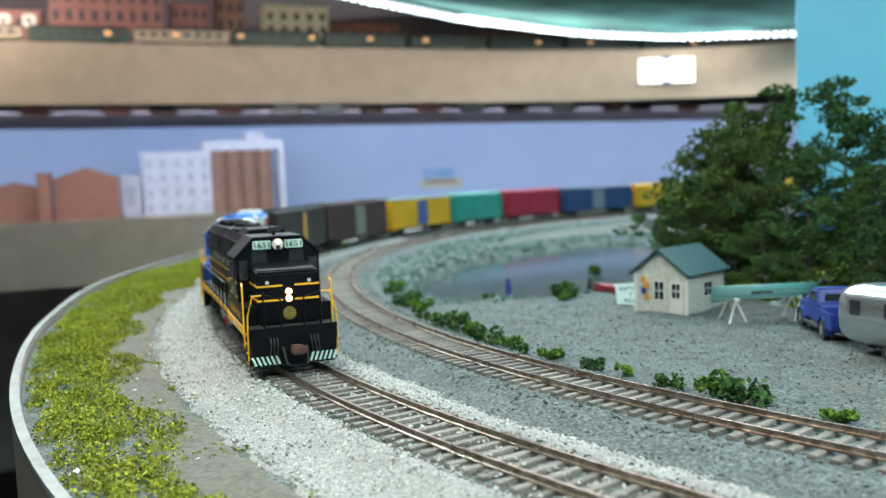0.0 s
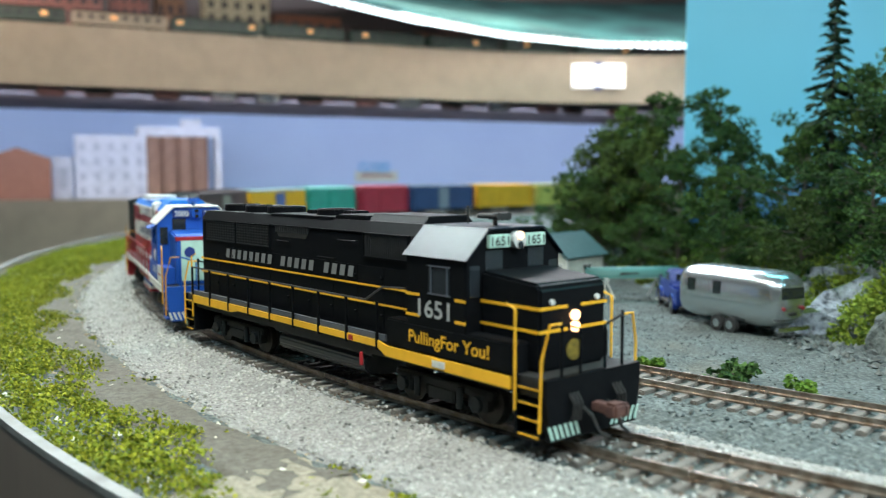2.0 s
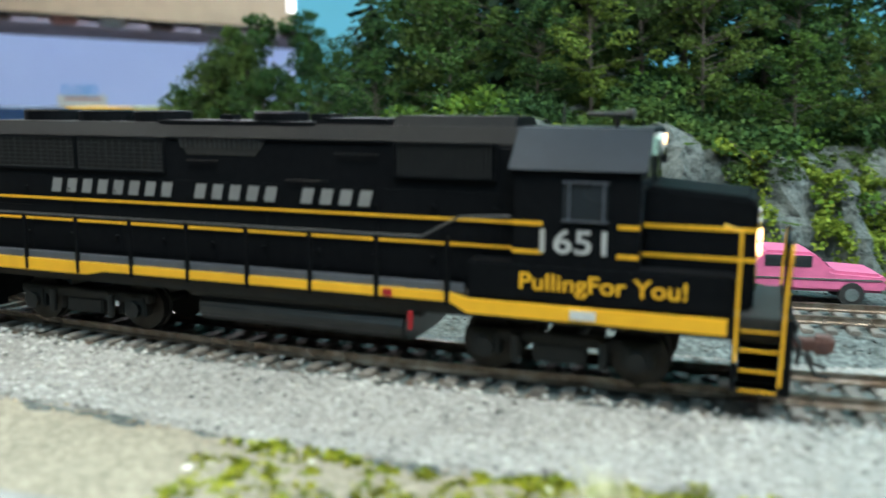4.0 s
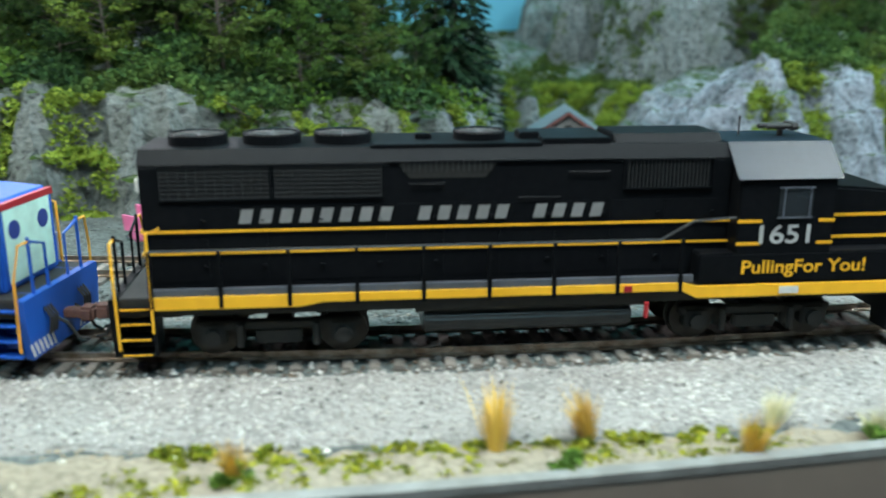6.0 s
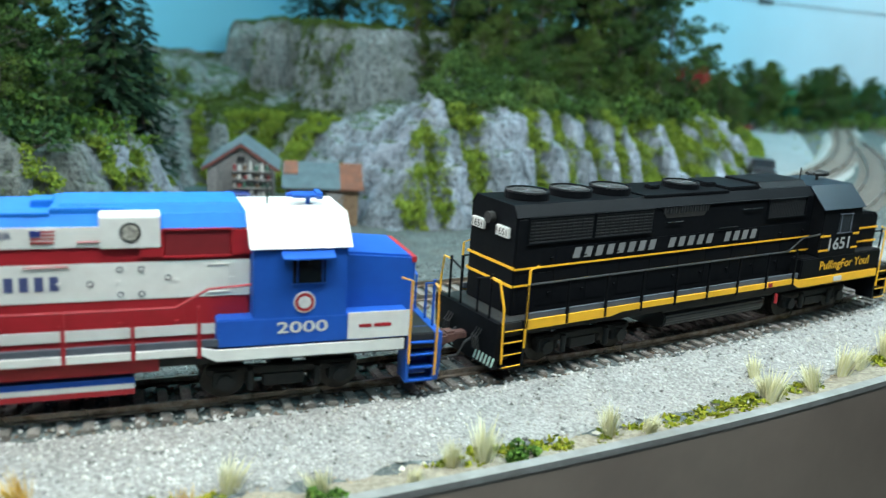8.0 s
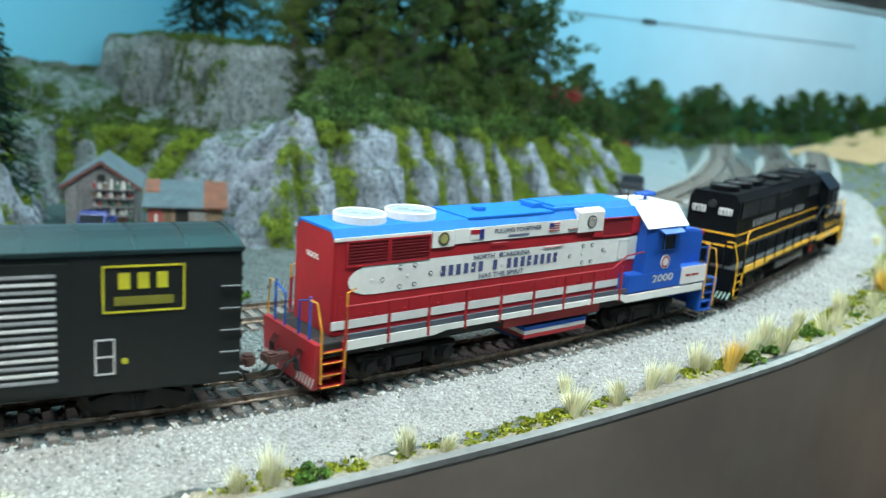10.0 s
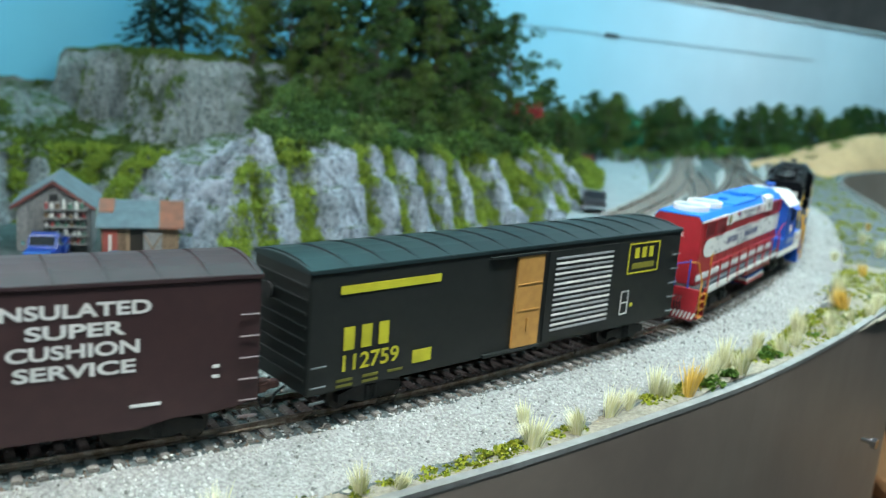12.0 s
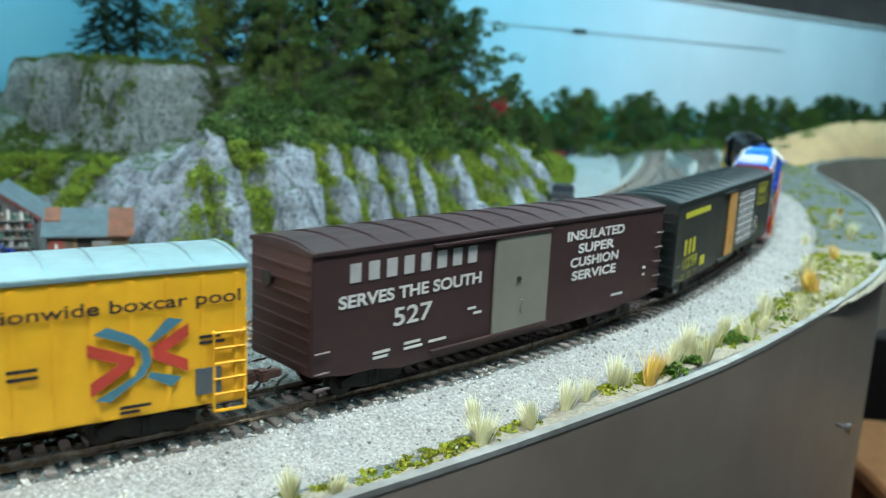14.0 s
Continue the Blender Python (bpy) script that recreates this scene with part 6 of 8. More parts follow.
def stones(name, label, n, s0, s1, o0, o1, seed, m, size, keep=None, sink=0.1):
    rng, s, o, x, y, z = scatter(n, s0, s1, o0, o1, seed)
    ok = np.ones(n, bool) if keep is None else keep(s, o, rng)
    ok &= inside(x, y, POLY) & (nearest_on(x, y, EDGE, False)[0] > 0.0035)
    x, y, z = x[ok], y[ok], z[ok]
    k = len(x)
    base = np.array([(1, 0, 0), (0, 1, 0), (-1, 0, 0), (0, -1, 0), (0, 0, 1), (0, 0, -1)], float)
    r = size * rng.uniform(0.5, 1.15, (k, 1, 1))
    pts = base[None] * r * rng.uniform(0.6, 1.25, (k, 6, 1))
    a = rng.uniform(0, math.tau, k)
    c, sn = np.cos(a)[:, None], np.sin(a)[:, None]
    tilt = rng.uniform(-0.5, 0.5, (k, 1))
    px, py, pz = pts[..., 0], pts[..., 1], pts[..., 2] * 0.8
    pz = pz + tilt * px
    v = np.stack([x[:, None] + px * c - py * sn, y[:, None] + px * sn + py * c, z[:, None] + pz + size * (0.3 - sink)], -1).reshape(-1, 3)
    tri = np.array([(0, 1, 4), (1, 2, 4), (2, 3, 4), (3, 0, 4), (1, 0, 5), (2, 1, 5), (3, 2, 5), (0, 3, 5)])
    f = (tri[None] + 6 * np.arange(k)[:, None, None]).reshape(-1, 3)
    return tagged(raw(name, v.tolist(), f.tolist(), m), label, "gravel", kind="stuff")


def spread(name, label, s0, s1, o0, o1, m, seed):
    """A thin layer of fines laid over the base between two offsets from the front track, with ragged edges."""
    n, k = int((s1 - s0) / 0.004), 9
    s = np.repeat(np.linspace(s0, s1, n), k)
    u = np.tile(np.linspace(0, 1, k), n)
    o = o0 + (o1 - o0) * u
    x, y, h = np.interp(s, S, TX), np.interp(s, S, TY), np.interp(s, S, TH)
    o = o + 0.0022 * grain(x, y, 160, seed) * np.where((u == 0) | (u == 1), 1, 0) * (abs(o) > 0.02)
    o = np.maximum(o, edge_offset(s) + 0.001)
    x, y = x - np.sin(h) * o, y + np.cos(h) * o
    z = ground_z(x, y) + np.where((u == 0) | (u == 1), -0.0002, 0.0009) + 0.0002 * grain(x, y, 500, seed + 1)
    f = [(i * k + j, (i + 1) * k + j, (i + 1) * k + j + 1, i * k + j + 1) for i in range(n - 1) for j in range(k - 1)]
    return tagged(raw(name, np.stack([x, y, z], 1).tolist(), f, m, smooth=True), label, "gravel", kind="stuff")


M_FINES = mat("ballast_fines", (0.33, 0.322, 0.305), (0.16, 0.155, 0.145), 0.95, 0, 900, 0.8, 0.001)
M_DIRT = mat("dirt_path", (0.13, 0.115, 0.09), (0.075, 0.065, 0.05), 0.95, 0, 420, 0.8, 0.001)
spread("ballast_fines", "pale fine ballast on the outer shoulder of the front track", -0.75, 1.6, -0.047, -0.0156, M_FINES, 71)
spread("ballast_fines", "pale fine ballast on the inner shoulder of the front track", -0.75, 1.6, 0.0156, 0.033, M_FINES, 73)
spread("dirt_path", "brown-grey bare dirt strip along the ballast", -0.75, 0.29, -0.07, -0.0475, M_DIRT, 75)


M_SAND = mat("pale_sandy_fines", (0.3, 0.265, 0.2), (0.17, 0.145, 0.105), 0.95, 0, 600, 0.8, 0.001)
spread("sandy_fines", "pale sandy strip between ballast and fascia", 0.27, 1.3, -0.1, -0.0465, M_SAND, 77)


def off_ties(s, o, rng):
    return (abs(o) > 0.0165) | (rng.uniform(size=len(o)) < 0.22)


stones("ballast", "light grey crushed stone ballast beside the front track", 60000, -0.7, 1.55, -0.046, 0.034, 31, M_STONES, 0.0008, off_ties, sink=-0.8)
stones("ballast", "darker grey ballast round the inner track", 17000, -0.7, 1.3, 0.03, 0.105, 32, M_STONES_DARK, 0.0008, lambda s, o, r: (abs(o - TRACK2) > 0.0158) | (r.uniform(size=len(o)) < 0.35))
stones("gravel", "fine grey gravel of the parking lot", 12000, -0.1, 1.2, 0.105, 0.26, 33, M_STONES_DARK, 0.0007)
stones("riprap", "teal-grey broken stones along the pond bank", 11000, -1.3, -0.08, 0.1, 0.5, 34, islands("bank_stones", [(0.05, 0.08, 0.075), (0.1, 0.15, 0.14), (0.03, 0.055, 0.045), (0.2, 0.26, 0.24), (0.07, 0.1, 0.08)]), 0.0028, lambda s, o, r: (o < 0.17) | (pond_value(*[np.interp(s, S, q) + k * o for q, k in ((TX, -np.sin(np.interp(s, S, TH))), (TY, np.cos(np.interp(s, S, TH))))]) < 1.6))
stones("rubble", "loose grey rubble at the foot of the slope", 2500, 0.02, 0.45, 0.135, 0.24, 35, M_STONES_DARK, 0.002, lambda s, o, r: hill_z(*[np.interp(s, S, q) + k * o for q, k in ((TX, -np.sin(np.interp(s, S, TH))), (TY, np.cos(np.interp(s, S, TH))))])[1] > -0.03)
stones("dry_earth", "brown crumbs of bare earth along the edge", 17000, -0.5, 1.3, -0.095, -0.04, 36, M_DRYDIRT, 0.00055, lambda s, o, r: o > edge_offset(s) + 0.003)
stones("rusty_chips", "rust-brown stained chips along the rails", 15000, -0.6, 1.5, -0.021, 0.021, 38, islands("rust_chips", [(0.1, 0.07, 0.05), (0.17, 0.12, 0.085), (0.07, 0.052, 0.042), (0.2, 0.17, 0.14)]), 0.00075)
stones("pebbles", "pale pebbles among the grass", 420, -0.7, 1.3, -0.1, -0.045, 37, M_FLECK, 0.0013, lambda s, o, r: o > edge_offset(s) + 0.003)


def ground_cover():
    """Tufted green foam over the bank outside the front track."""
    rng, s, o, x, y, z = scatter(6000, -0.75, 0.42, -0.15, -0.052, 41)
    lim = edge_offset(s)
    gap = np.interp(s, [-0.9, -0.3, 0.1, 0.24, 0.3, 0.42], [-0.062, -0.06, -0.06, -0.066, -0.073, -0.083])
    ok = (o > lim + 0.005) & (o < gap + 0.006 * np.sin(s * 60))
    blobs = [(a, b, c + 0.001, rng.uniform(0.0026, 0.0058)) for a, b, c in zip(x[ok], y[ok], z[ok])]
    v, f = leaves(rng, blobs, 62, 0.00068, 0.7)
    tagged(raw("ground_cover", v, f, M_LIME), "bright yellow-green foam ground cover on the bank", "ground cover", kind="stuff")
    rng, s, o, x, y, z = scatter(3000, 0.46, 1.28, -0.085, -0.046, 42)
    blobs = [(a, b, c, rng.uniform(0.0014, 0.0034)) for a, b, c, e, q in zip(x, y, z, o, s) if e > float(edge_offset(q)) + 0.004 and math.sin(q * 31) + math.sin(q * 73) + 45 * (-0.05 - e) > -0.8]
    bx, by = rng.uniform(0.86, 1.06, 2600), rng.uniform(0.5, 1.5, 2600)
    on = inside(bx + 0.006, by, POLY) & (line_coords(bx, by)[1] < -0.04) & (grain(bx, by, 60, 21) > -0.45)
    blobs += [(a, b, -0.008, rng.uniform(0.0025, 0.0055)) for a, b in zip(bx[on], by[on])]
    blobs += [(a, b, -0.008, rng.uniform(0.002, 0.005)) for a, b in zip(rng.uniform(0.79, 0.835, 90), rng.uniform(1.0, 1.5, 90))]
    v, f = leaves(rng, blobs, 40, 0.0009, 0.6)
    tagged(raw("ground_cover", v, f, M_LIME), "patches of yellow-green foam along the layout edge", "ground cover", kind="stuff")
    rng, s, o, x, y, z = scatter(260, -0.2, 0.35, -0.062, -0.042, 43)
    v, f = leaves(rng, [(a, b, c, 0.002) for a, b, c, q in zip(x, y, z, s) if math.sin(q * 90) > 0.2], 24, 0.0008, 0.5)
    tagged(raw("ground_cover", v, f, M_LIME), "thin green scraps on the dirt strip", "ground cover", kind="stuff")


ground_cover()


def tuft_mesh(seed, high, n):
    rng = np.random.RandomState(seed)
    v, f = [], []
    lean = rng.uniform(-0.35, 0.35, 2) * high
    for _ in range(n):
        a, r = rng.uniform(0, math.tau), rng.uniform(0, 0.0019)
        h, sp = high * rng.uniform(0.55, 1.1), rng.uniform(0.02, 0.5)
        p = np.array([r * math.cos(a), r * math.sin(a), -0.0015])
        tip = p + np.array([math.cos(a) * sp * h + lean[0], math.sin(a) * sp * h + lean[1], h])
        midp = p * 0.4 + tip * 0.6 + np.array([0, 0, h * 0.08])
        o = np.array([-math.sin(a), math.cos(a), 0]) * 0.00022
        k = len(v)
        v += [tuple(p - o), tuple(p + o), tuple(midp + o * 0.8), tuple(midp - o * 0.8), tuple(tip)]
        f += [(k, k + 1, k + 2, k + 3), (k + 3, k + 2, k + 4)]
    return v, f


def plant_tufts():
    rng = random.Random(51)
    kinds = []
    for i, (m, h, label) in enumerate(((M_STRAW, 0.0115, "pale straw-coloured static grass tuft"), (M_GOLD, 0.0125, "golden yellow static grass tuft"), (M_STRAW, 0.008, "short pale static grass tuft"), (M_STRAW, 0.0135, "tall whitish static grass tuft"))):
        t = thing("grass_tuft", label, "grass tuft", "grass tufts along the edge")
        v, f = tuft_mesh(60 + i, h, 90)
        raw("grass_blade", v, f, m, t)
        kinds.append(t)
    spots = [(0.53, -0.062, 0), (0.575, -0.06, 1), (0.62, -0.057, 1), (0.67, -0.05, 1), (0.69, -0.047, 1), (0.72, -0.056, 1), (0.73, -0.045, 0), (0.75, -0.054, 0), (0.77, -0.055, 2), (0.79, -0.053, 3), (0.782, -0.052, 3), (0.83, -0.05, 3), (0.84, -0.053, 2), (0.9, -0.038, 0), (0.89, -0.052, 0), (0.893, -0.049, 0), (0.91, -0.053, 0), (0.914, -0.05, 0), (0.93, -0.049, 0), (0.942, -0.048, 0),
             (0.96, -0.047, 3), (0.963, -0.05, 3), (0.97, -0.055, 1), (0.975, -0.052, 1), (0.99, -0.052, 0), (1.01, -0.044, 3), (1.013, -0.047, 3), (1.01, -0.056, 3), (1.03, -0.05, 0), (1.05, -0.045, 3), (1.05, -0.058, 0), (1.07, -0.056, 0), (1.09, -0.052, 3), (1.094, -0.049, 3), (1.12, -0.06, 0), (1.16, -0.059, 1), (1.165, -0.055, 1),
             (1.17, -0.052, 0), (1.2, -0.05, 3), (1.22, -0.07, 0), (1.26, -0.06, 1), (1.3, -0.04, 0), (1.35, -0.07, 3), (1.4, -0.06, 0), (1.48, -0.075, 1)]
    spots += [(q, float(edge_offset(q)) + rng.uniform(0.004, 0.013), rng.choice((0, 0, 2, 3))) for q in (1.1 + 0.013 * i + rng.uniform(-0.004, 0.004) for i in range(12)) if rng.random() < 0.6]
    for s, o, k in spots:
        x, y, _ = on_line(s, o)
        put(kinds[k], x, y, float(ground_z(np.array([x]), np.array([y]))[0]), rng.uniform(0, 360), rng.uniform(0.6, 1.15))
    green = [shrub(70, 0.0085, 0.006, M_BUSH, "small green foam bush at the track side", group="trackside bushes"), shrub(71, 0.011, 0.008, M_LEAF, "small dark green foam bush at the track side", group="trackside bushes")]
    rows = [(-0.2, 0.112), (-0.16, 0.105), (-0.12, 0.11), (-0.09, 0.104), (-0.06, 0.106), (-0.03, 0.1), (-0.005, 0.104), (0.02, 0.1), (0.04, 0.103), (0.065, 0.1), (0.085, 0.104), (0.105, 0.1), (0.125, 0.103), (0.16, 0.102), (0.175, 0.106), (0.205, 0.101), (0.225, 0.106), (0.24, 0.102), (0.275, 0.103), (0.31, 0.105), (0.34, 0.102), (0.38, 0.108),
            (0.43, 0.104), (0.5, 0.106), (0.56, 0.104), (0.62, 0.11), (0.66, 0.104), (0.7, 0.106), (0.745, 0.105), (0.78, 0.108), (0.84, 0.106), (-0.1, 0.16), (-0.06, 0.2), (-0.075, 0.205),
            (0.345, -0.078), (0.355, -0.07), (0.37, -0.076), (0.682, -0.059), (0.62, -0.06), (0.75, -0.056), (0.8, -0.054), (0.985, -0.056), (1.0, -0.053), (1.04, -0.055), (1.09, -0.058), (1.14, -0.063), (1.2, -0.07), (1.28, -0.085)]
    for i, (s, o) in enumerate(rows):
        x, y, _ = on_line(s, o)
        put(green[i % 2 if o > 0 else 0], x, y, float(ground_z(np.array([x]), np.array([y]))[0]), rng.uniform(0, 360), rng.uniform(0.65, 1.25) * (1.0 if o > 0 else 0.7))
    # one thin wire stands beside the track
    x, y = 0.796, 0.477
    w = thing("wire", "thin bare upright wire beside the track", "wire", at=(x, y, -0.006))
    part("strand", rod(B(), [(0, 0, -0.002), (0.0004, 0, 0.012)], 0.0002, 5), M_SILVER, w)


plant_tufts()

# ---- things on the layout ----
M_CLAP = mat("weathered_white_boards", (0.55, 0.56, 0.5), (0.4, 0.41, 0.36), 0.8, 0, 300, 0.3)
M_GREENROOF = mat("dark_green_roofing", (0.02, 0.06, 0.065), (0.03, 0.075, 0.08), 0.7, 0, 300, 0.3)
M_TEAL = mat("canoe_teal", (0.045, 0.17, 0.15), (0.05, 0.145, 0.13), 0.5, 0, 200)
M_ALU = mat("polished_aluminium", (0.62, 0.66, 0.67), (0.56, 0.6, 0.61), 0.24, 0.9, 60)
M_TYRE = mat("tyre_rubber", (0.02, 0.02, 0.02), None, 0.8)
M_CHROME = mat("chrome", (0.75, 0.75, 0.75), None, 0.15, 1.0)
M_GREYWOOD = mat("grey_weathered_wood", (0.15, 0.15, 0.15), (0.24, 0.23, 0.22), 0.9, 0, 500, 0.5, spread=0.2)
M_BROWNWOOD = mat("brown_weathered_wood", (0.16, 0.1, 0.06), (0.24, 0.16, 0.1), 0.9, 0, 500, 0.5, spread=0.25)
M_RUSTROOF = mat("rusty_iron_roof", (0.25, 0.09, 0.05), (0.16, 0.07, 0.045), 0.8, 0, 150, 0.4)
M_IRONROOF = mat("grey_iron_roof", (0.13, 0.17, 0.19), (0.09, 0.11, 0.13), 0.6, 0, 150, 0.3)
M_SIGN = mat("pale_sign_board", (0.6, 0.74, 0.7), None, 0.6)


def gz(x, y):
    return float(ground_z(np.array([x]), np.array([y]))[0])


def boards(parent, x0, x1, y, z0, z1, n, m, upright=False, out=-1):
    """Separate boards nailed on a wall that faces along y."""
    for k in range(n):
        bm = B()
        if upright:
            w = (x1 - x0) / n
            mm(bm, x0 + k * w + 0.08, x0 + (k + 1) * w - 0.08, *sorted((y, y + out * (0.35 + 0.12 * (k % 3)))), z0, z1 - 0.4 * (k % 2))
        else:
            h = (z1 - z0) / n
            mm(bm, x0, x1, *sorted((y, y + out * 0.45)), z0 + k * h + 0.1, z0 + (k + 1) * h - 0.05)
        part("board", bm, m, parent)


def add_hut():
    x, y = 0.045, 0.228
    t = thing("hut", "weathered white clapboard hut with a dark green roof", "hut", at=(x, y, gz(x, y) - 0.0005), turn=114.7)
    part("wall", prism(B(), [(a * U, b * U) for a, b in ((0, 0), (32, 0), (32, 23), (16, 35), (0, 23))], "x", 0, 42 * U), M_CLAP, t)
    boards(t, 0, 42, 0, 1, 23, 12, M_CLAP)
    for k in range(17):
        z = 1 + k * 1.95
        half = 16 if z < 23 else 16 * (35 - z) / 12
        if half > 1.5:
            part("board", mm(B(), -0.45, 0, 16 - half + 0.2, 16 + half - 0.2, z + 0.1, z + 1.85), M_CLAP, t)
    for s in (0, 1):
        pts = [(-2.5, 21.4), (16.2, 35.6), (16.2, 36.8), (-3.0, 22.4)] if s == 0 else [(34.5, 21.4), (15.8, 35.6), (15.8, 36.8), (35.0, 22.4)]
        part("roof_slope", prism(B(), [(a * U, b * U) for a, b in pts], "x", -3 * U, 45 * U), M_GREENROOF, t)
    d = part("door", mm(B(), -1.0, -0.4, 2.6, 9.6, 0.5, 19.0, 0.1), M_WHITE, t, "white door with panes")
    for a in (3.6, 6.3):
        for z in (9.5, 13.8):
            part("pane", mm(B(), -1.1, -0.95, a, a + 2.2, z, z + 3.6), M_GLASS, d)
    w = part("window", mm(B(), -0.9, -0.4, 13, 20, 7.5, 19, 0.1), M_WHITE, t)
    for a in (13.7, 16.8):
        for z in (8.3, 13.5):
            part("pane", mm(B(), -1.0, -0.85, a, a + 2.5, z, z + 4.6), M_GLASS, w)
    w = part("window", mm(B(), 17, 27, -0.95, -0.4, 8.5, 17.5, 0.1), M_WHITE, t)
    for a in (17.8, 22.3):
        for z in (9.3, 13.2):
            part("pane", mm(B(), a, a + 3.8, -1.05, -0.9, z, z + 3.4), M_GLASS, w)
    for yy in (0, 32):
        part("corner_trim", mm(B(), -0.9, 0.6, yy - 0.9, yy + 0.6, 0, 23), M_WHITE, t)
    lv = thing("life_jackets", "orange and blue life jackets hung on the hut wall", "life jacket", at=(x, y, gz(x, y)), turn=114.7)
    for k, m in enumerate((M_ORANGE, M_NAVY, M_ORANGE, M_ORANGE)):
        part("jacket", mm(B(), -2.4, -0.95, 22.5 + 1.8 * (k % 2), 25.5 + 1.8 * (k % 2), 7 + 3.2 * k, 11 + 3.2 * k, 0.6), m, lv)
    # leaning board
    sx, sy = -0.004, 0.2275
    b = thing("notice_board", "pale hand-lettered board leaning outside the hut", "sign", at=(sx, sy, gz(sx, sy)), turn=72)
    m = Matrix.Rotation(radians(-28), 4, "X")
    p = part("panel", mm(B(), -11, 11, -0.4, 0.4, 0, 14), M_SIGN, b)
    p.matrix_basis = m
    for body, a, c, z in (("BOAT RENTALS", -9, 9, 9.6), ("$10", -3, 3, 6.0), ("FULL DAY", -6.5, 6.5, 1.8)):
        q = letters(p, "lettering", body, a, c, z, 2.5, -0.5, M_NAVY)


add_hut()


def hull(bm, long, wide, deep, up=False):
    """A pointed boat's hull, keel up."""
    rings = []
    n = 14
    for i in range(n + 1):
        u = i / n * 2 - 1
        w = wide / 2 * (1 - abs(u) ** 2.4) + 0.0004
        rise = deep * 0.35 * abs(u) ** 3
        ring = []
        for k in range(9):
            a = math.pi * k / 8
            z = deep * math.sin(a) - rise * (1 - math.sin(a))
            ring.append(bm.verts.new((u * long / 2, w * math.cos(a), z if not up else -z)))
        rings.append(ring)
    for a, b in zip(rings, rings[1:]):
        for k in range(8):
            bm.faces.new((a[k], a[k + 1], b[k + 1], b[k]))
        bm.faces.new((a[8], a[0], b[0], b[8]))
    bmesh.ops.recalc_face_normals(bm, faces=bm.faces)
    return bm


def add_boats():
    x, y = 0.078, 0.252
    z = gz(x, y)
    c = thing("canoe", "teal canoe keel up on wooden sawhorses", "canoe", at=(x, y, z + 0.0115), turn=72)
    part("hull", hull(B(), 0.056, 0.011, 0.0065), M_TEAL, c)
    part("gunwale", hull(B(), 0.0565, 0.0116, 0.0006), M_GREYWOOD, c)
    part("marking", mm(B(), -9, 2, -5.4, -5.2, 2.2, 3.6), M_INK, c)
    for d in (-0.017, 0.017):
        hx, hy = x + d * math.cos(radians(72)), y + d * math.sin(radians(72))
        h = thing("sawhorse", "small white wooden sawhorse under the canoe", "sawhorse", "sawhorses", at=(hx, hy, gz(hx, hy)), turn=72)
        part("beam", mm(B(), -0.8, 0.8, -8, 8, 10.8, 12.2), M_WHITE, h)
        for sx in (-1, 1):
            for sy in (-1, 1):
                part("leg", rod(B(), [(sx * 4.5 * U, sy * 7.5 * U, -0.5 * U), (0, sy * 5.0 * U, 11.2 * U)], 0.55 * U, 5), M_WHITE, h)
    x, y = -0.06, 0.255
    r = thing("rowing_boat", "small dark red rowing boat on the shore", "boat", at=(x, y, gz(x, y) + 0.005), turn=60)
    part("hull", hull(B(), 0.04, 0.014, 0.0065, True), mat("boat_red", (0.25, 0.02, 0.025), None, 0.5), r)
    for d in (-8, 0, 8):
        part("seat", mm(B(), d - 1, d + 1, -5.5, 5.5, -1.0, -0.2), M_BROWNWOOD, r)


add_boats()


def wheel(parent, x, y, r, w, cap=True):
    s = 1 if y > 0 else -1
    t = part("wheel", rod(B(), [(x * U, (y - s * w) * U, r * U), (x * U, y * U, r * U)], r * U, 18), M_TYRE, parent)
    if cap:
        part("hubcap", rod(B(), [(x * U, y * U, r * U), (x * U, (y + s * 0.3) * U, r * U)], r * 0.55 * U, 14), M_CHROME, t)


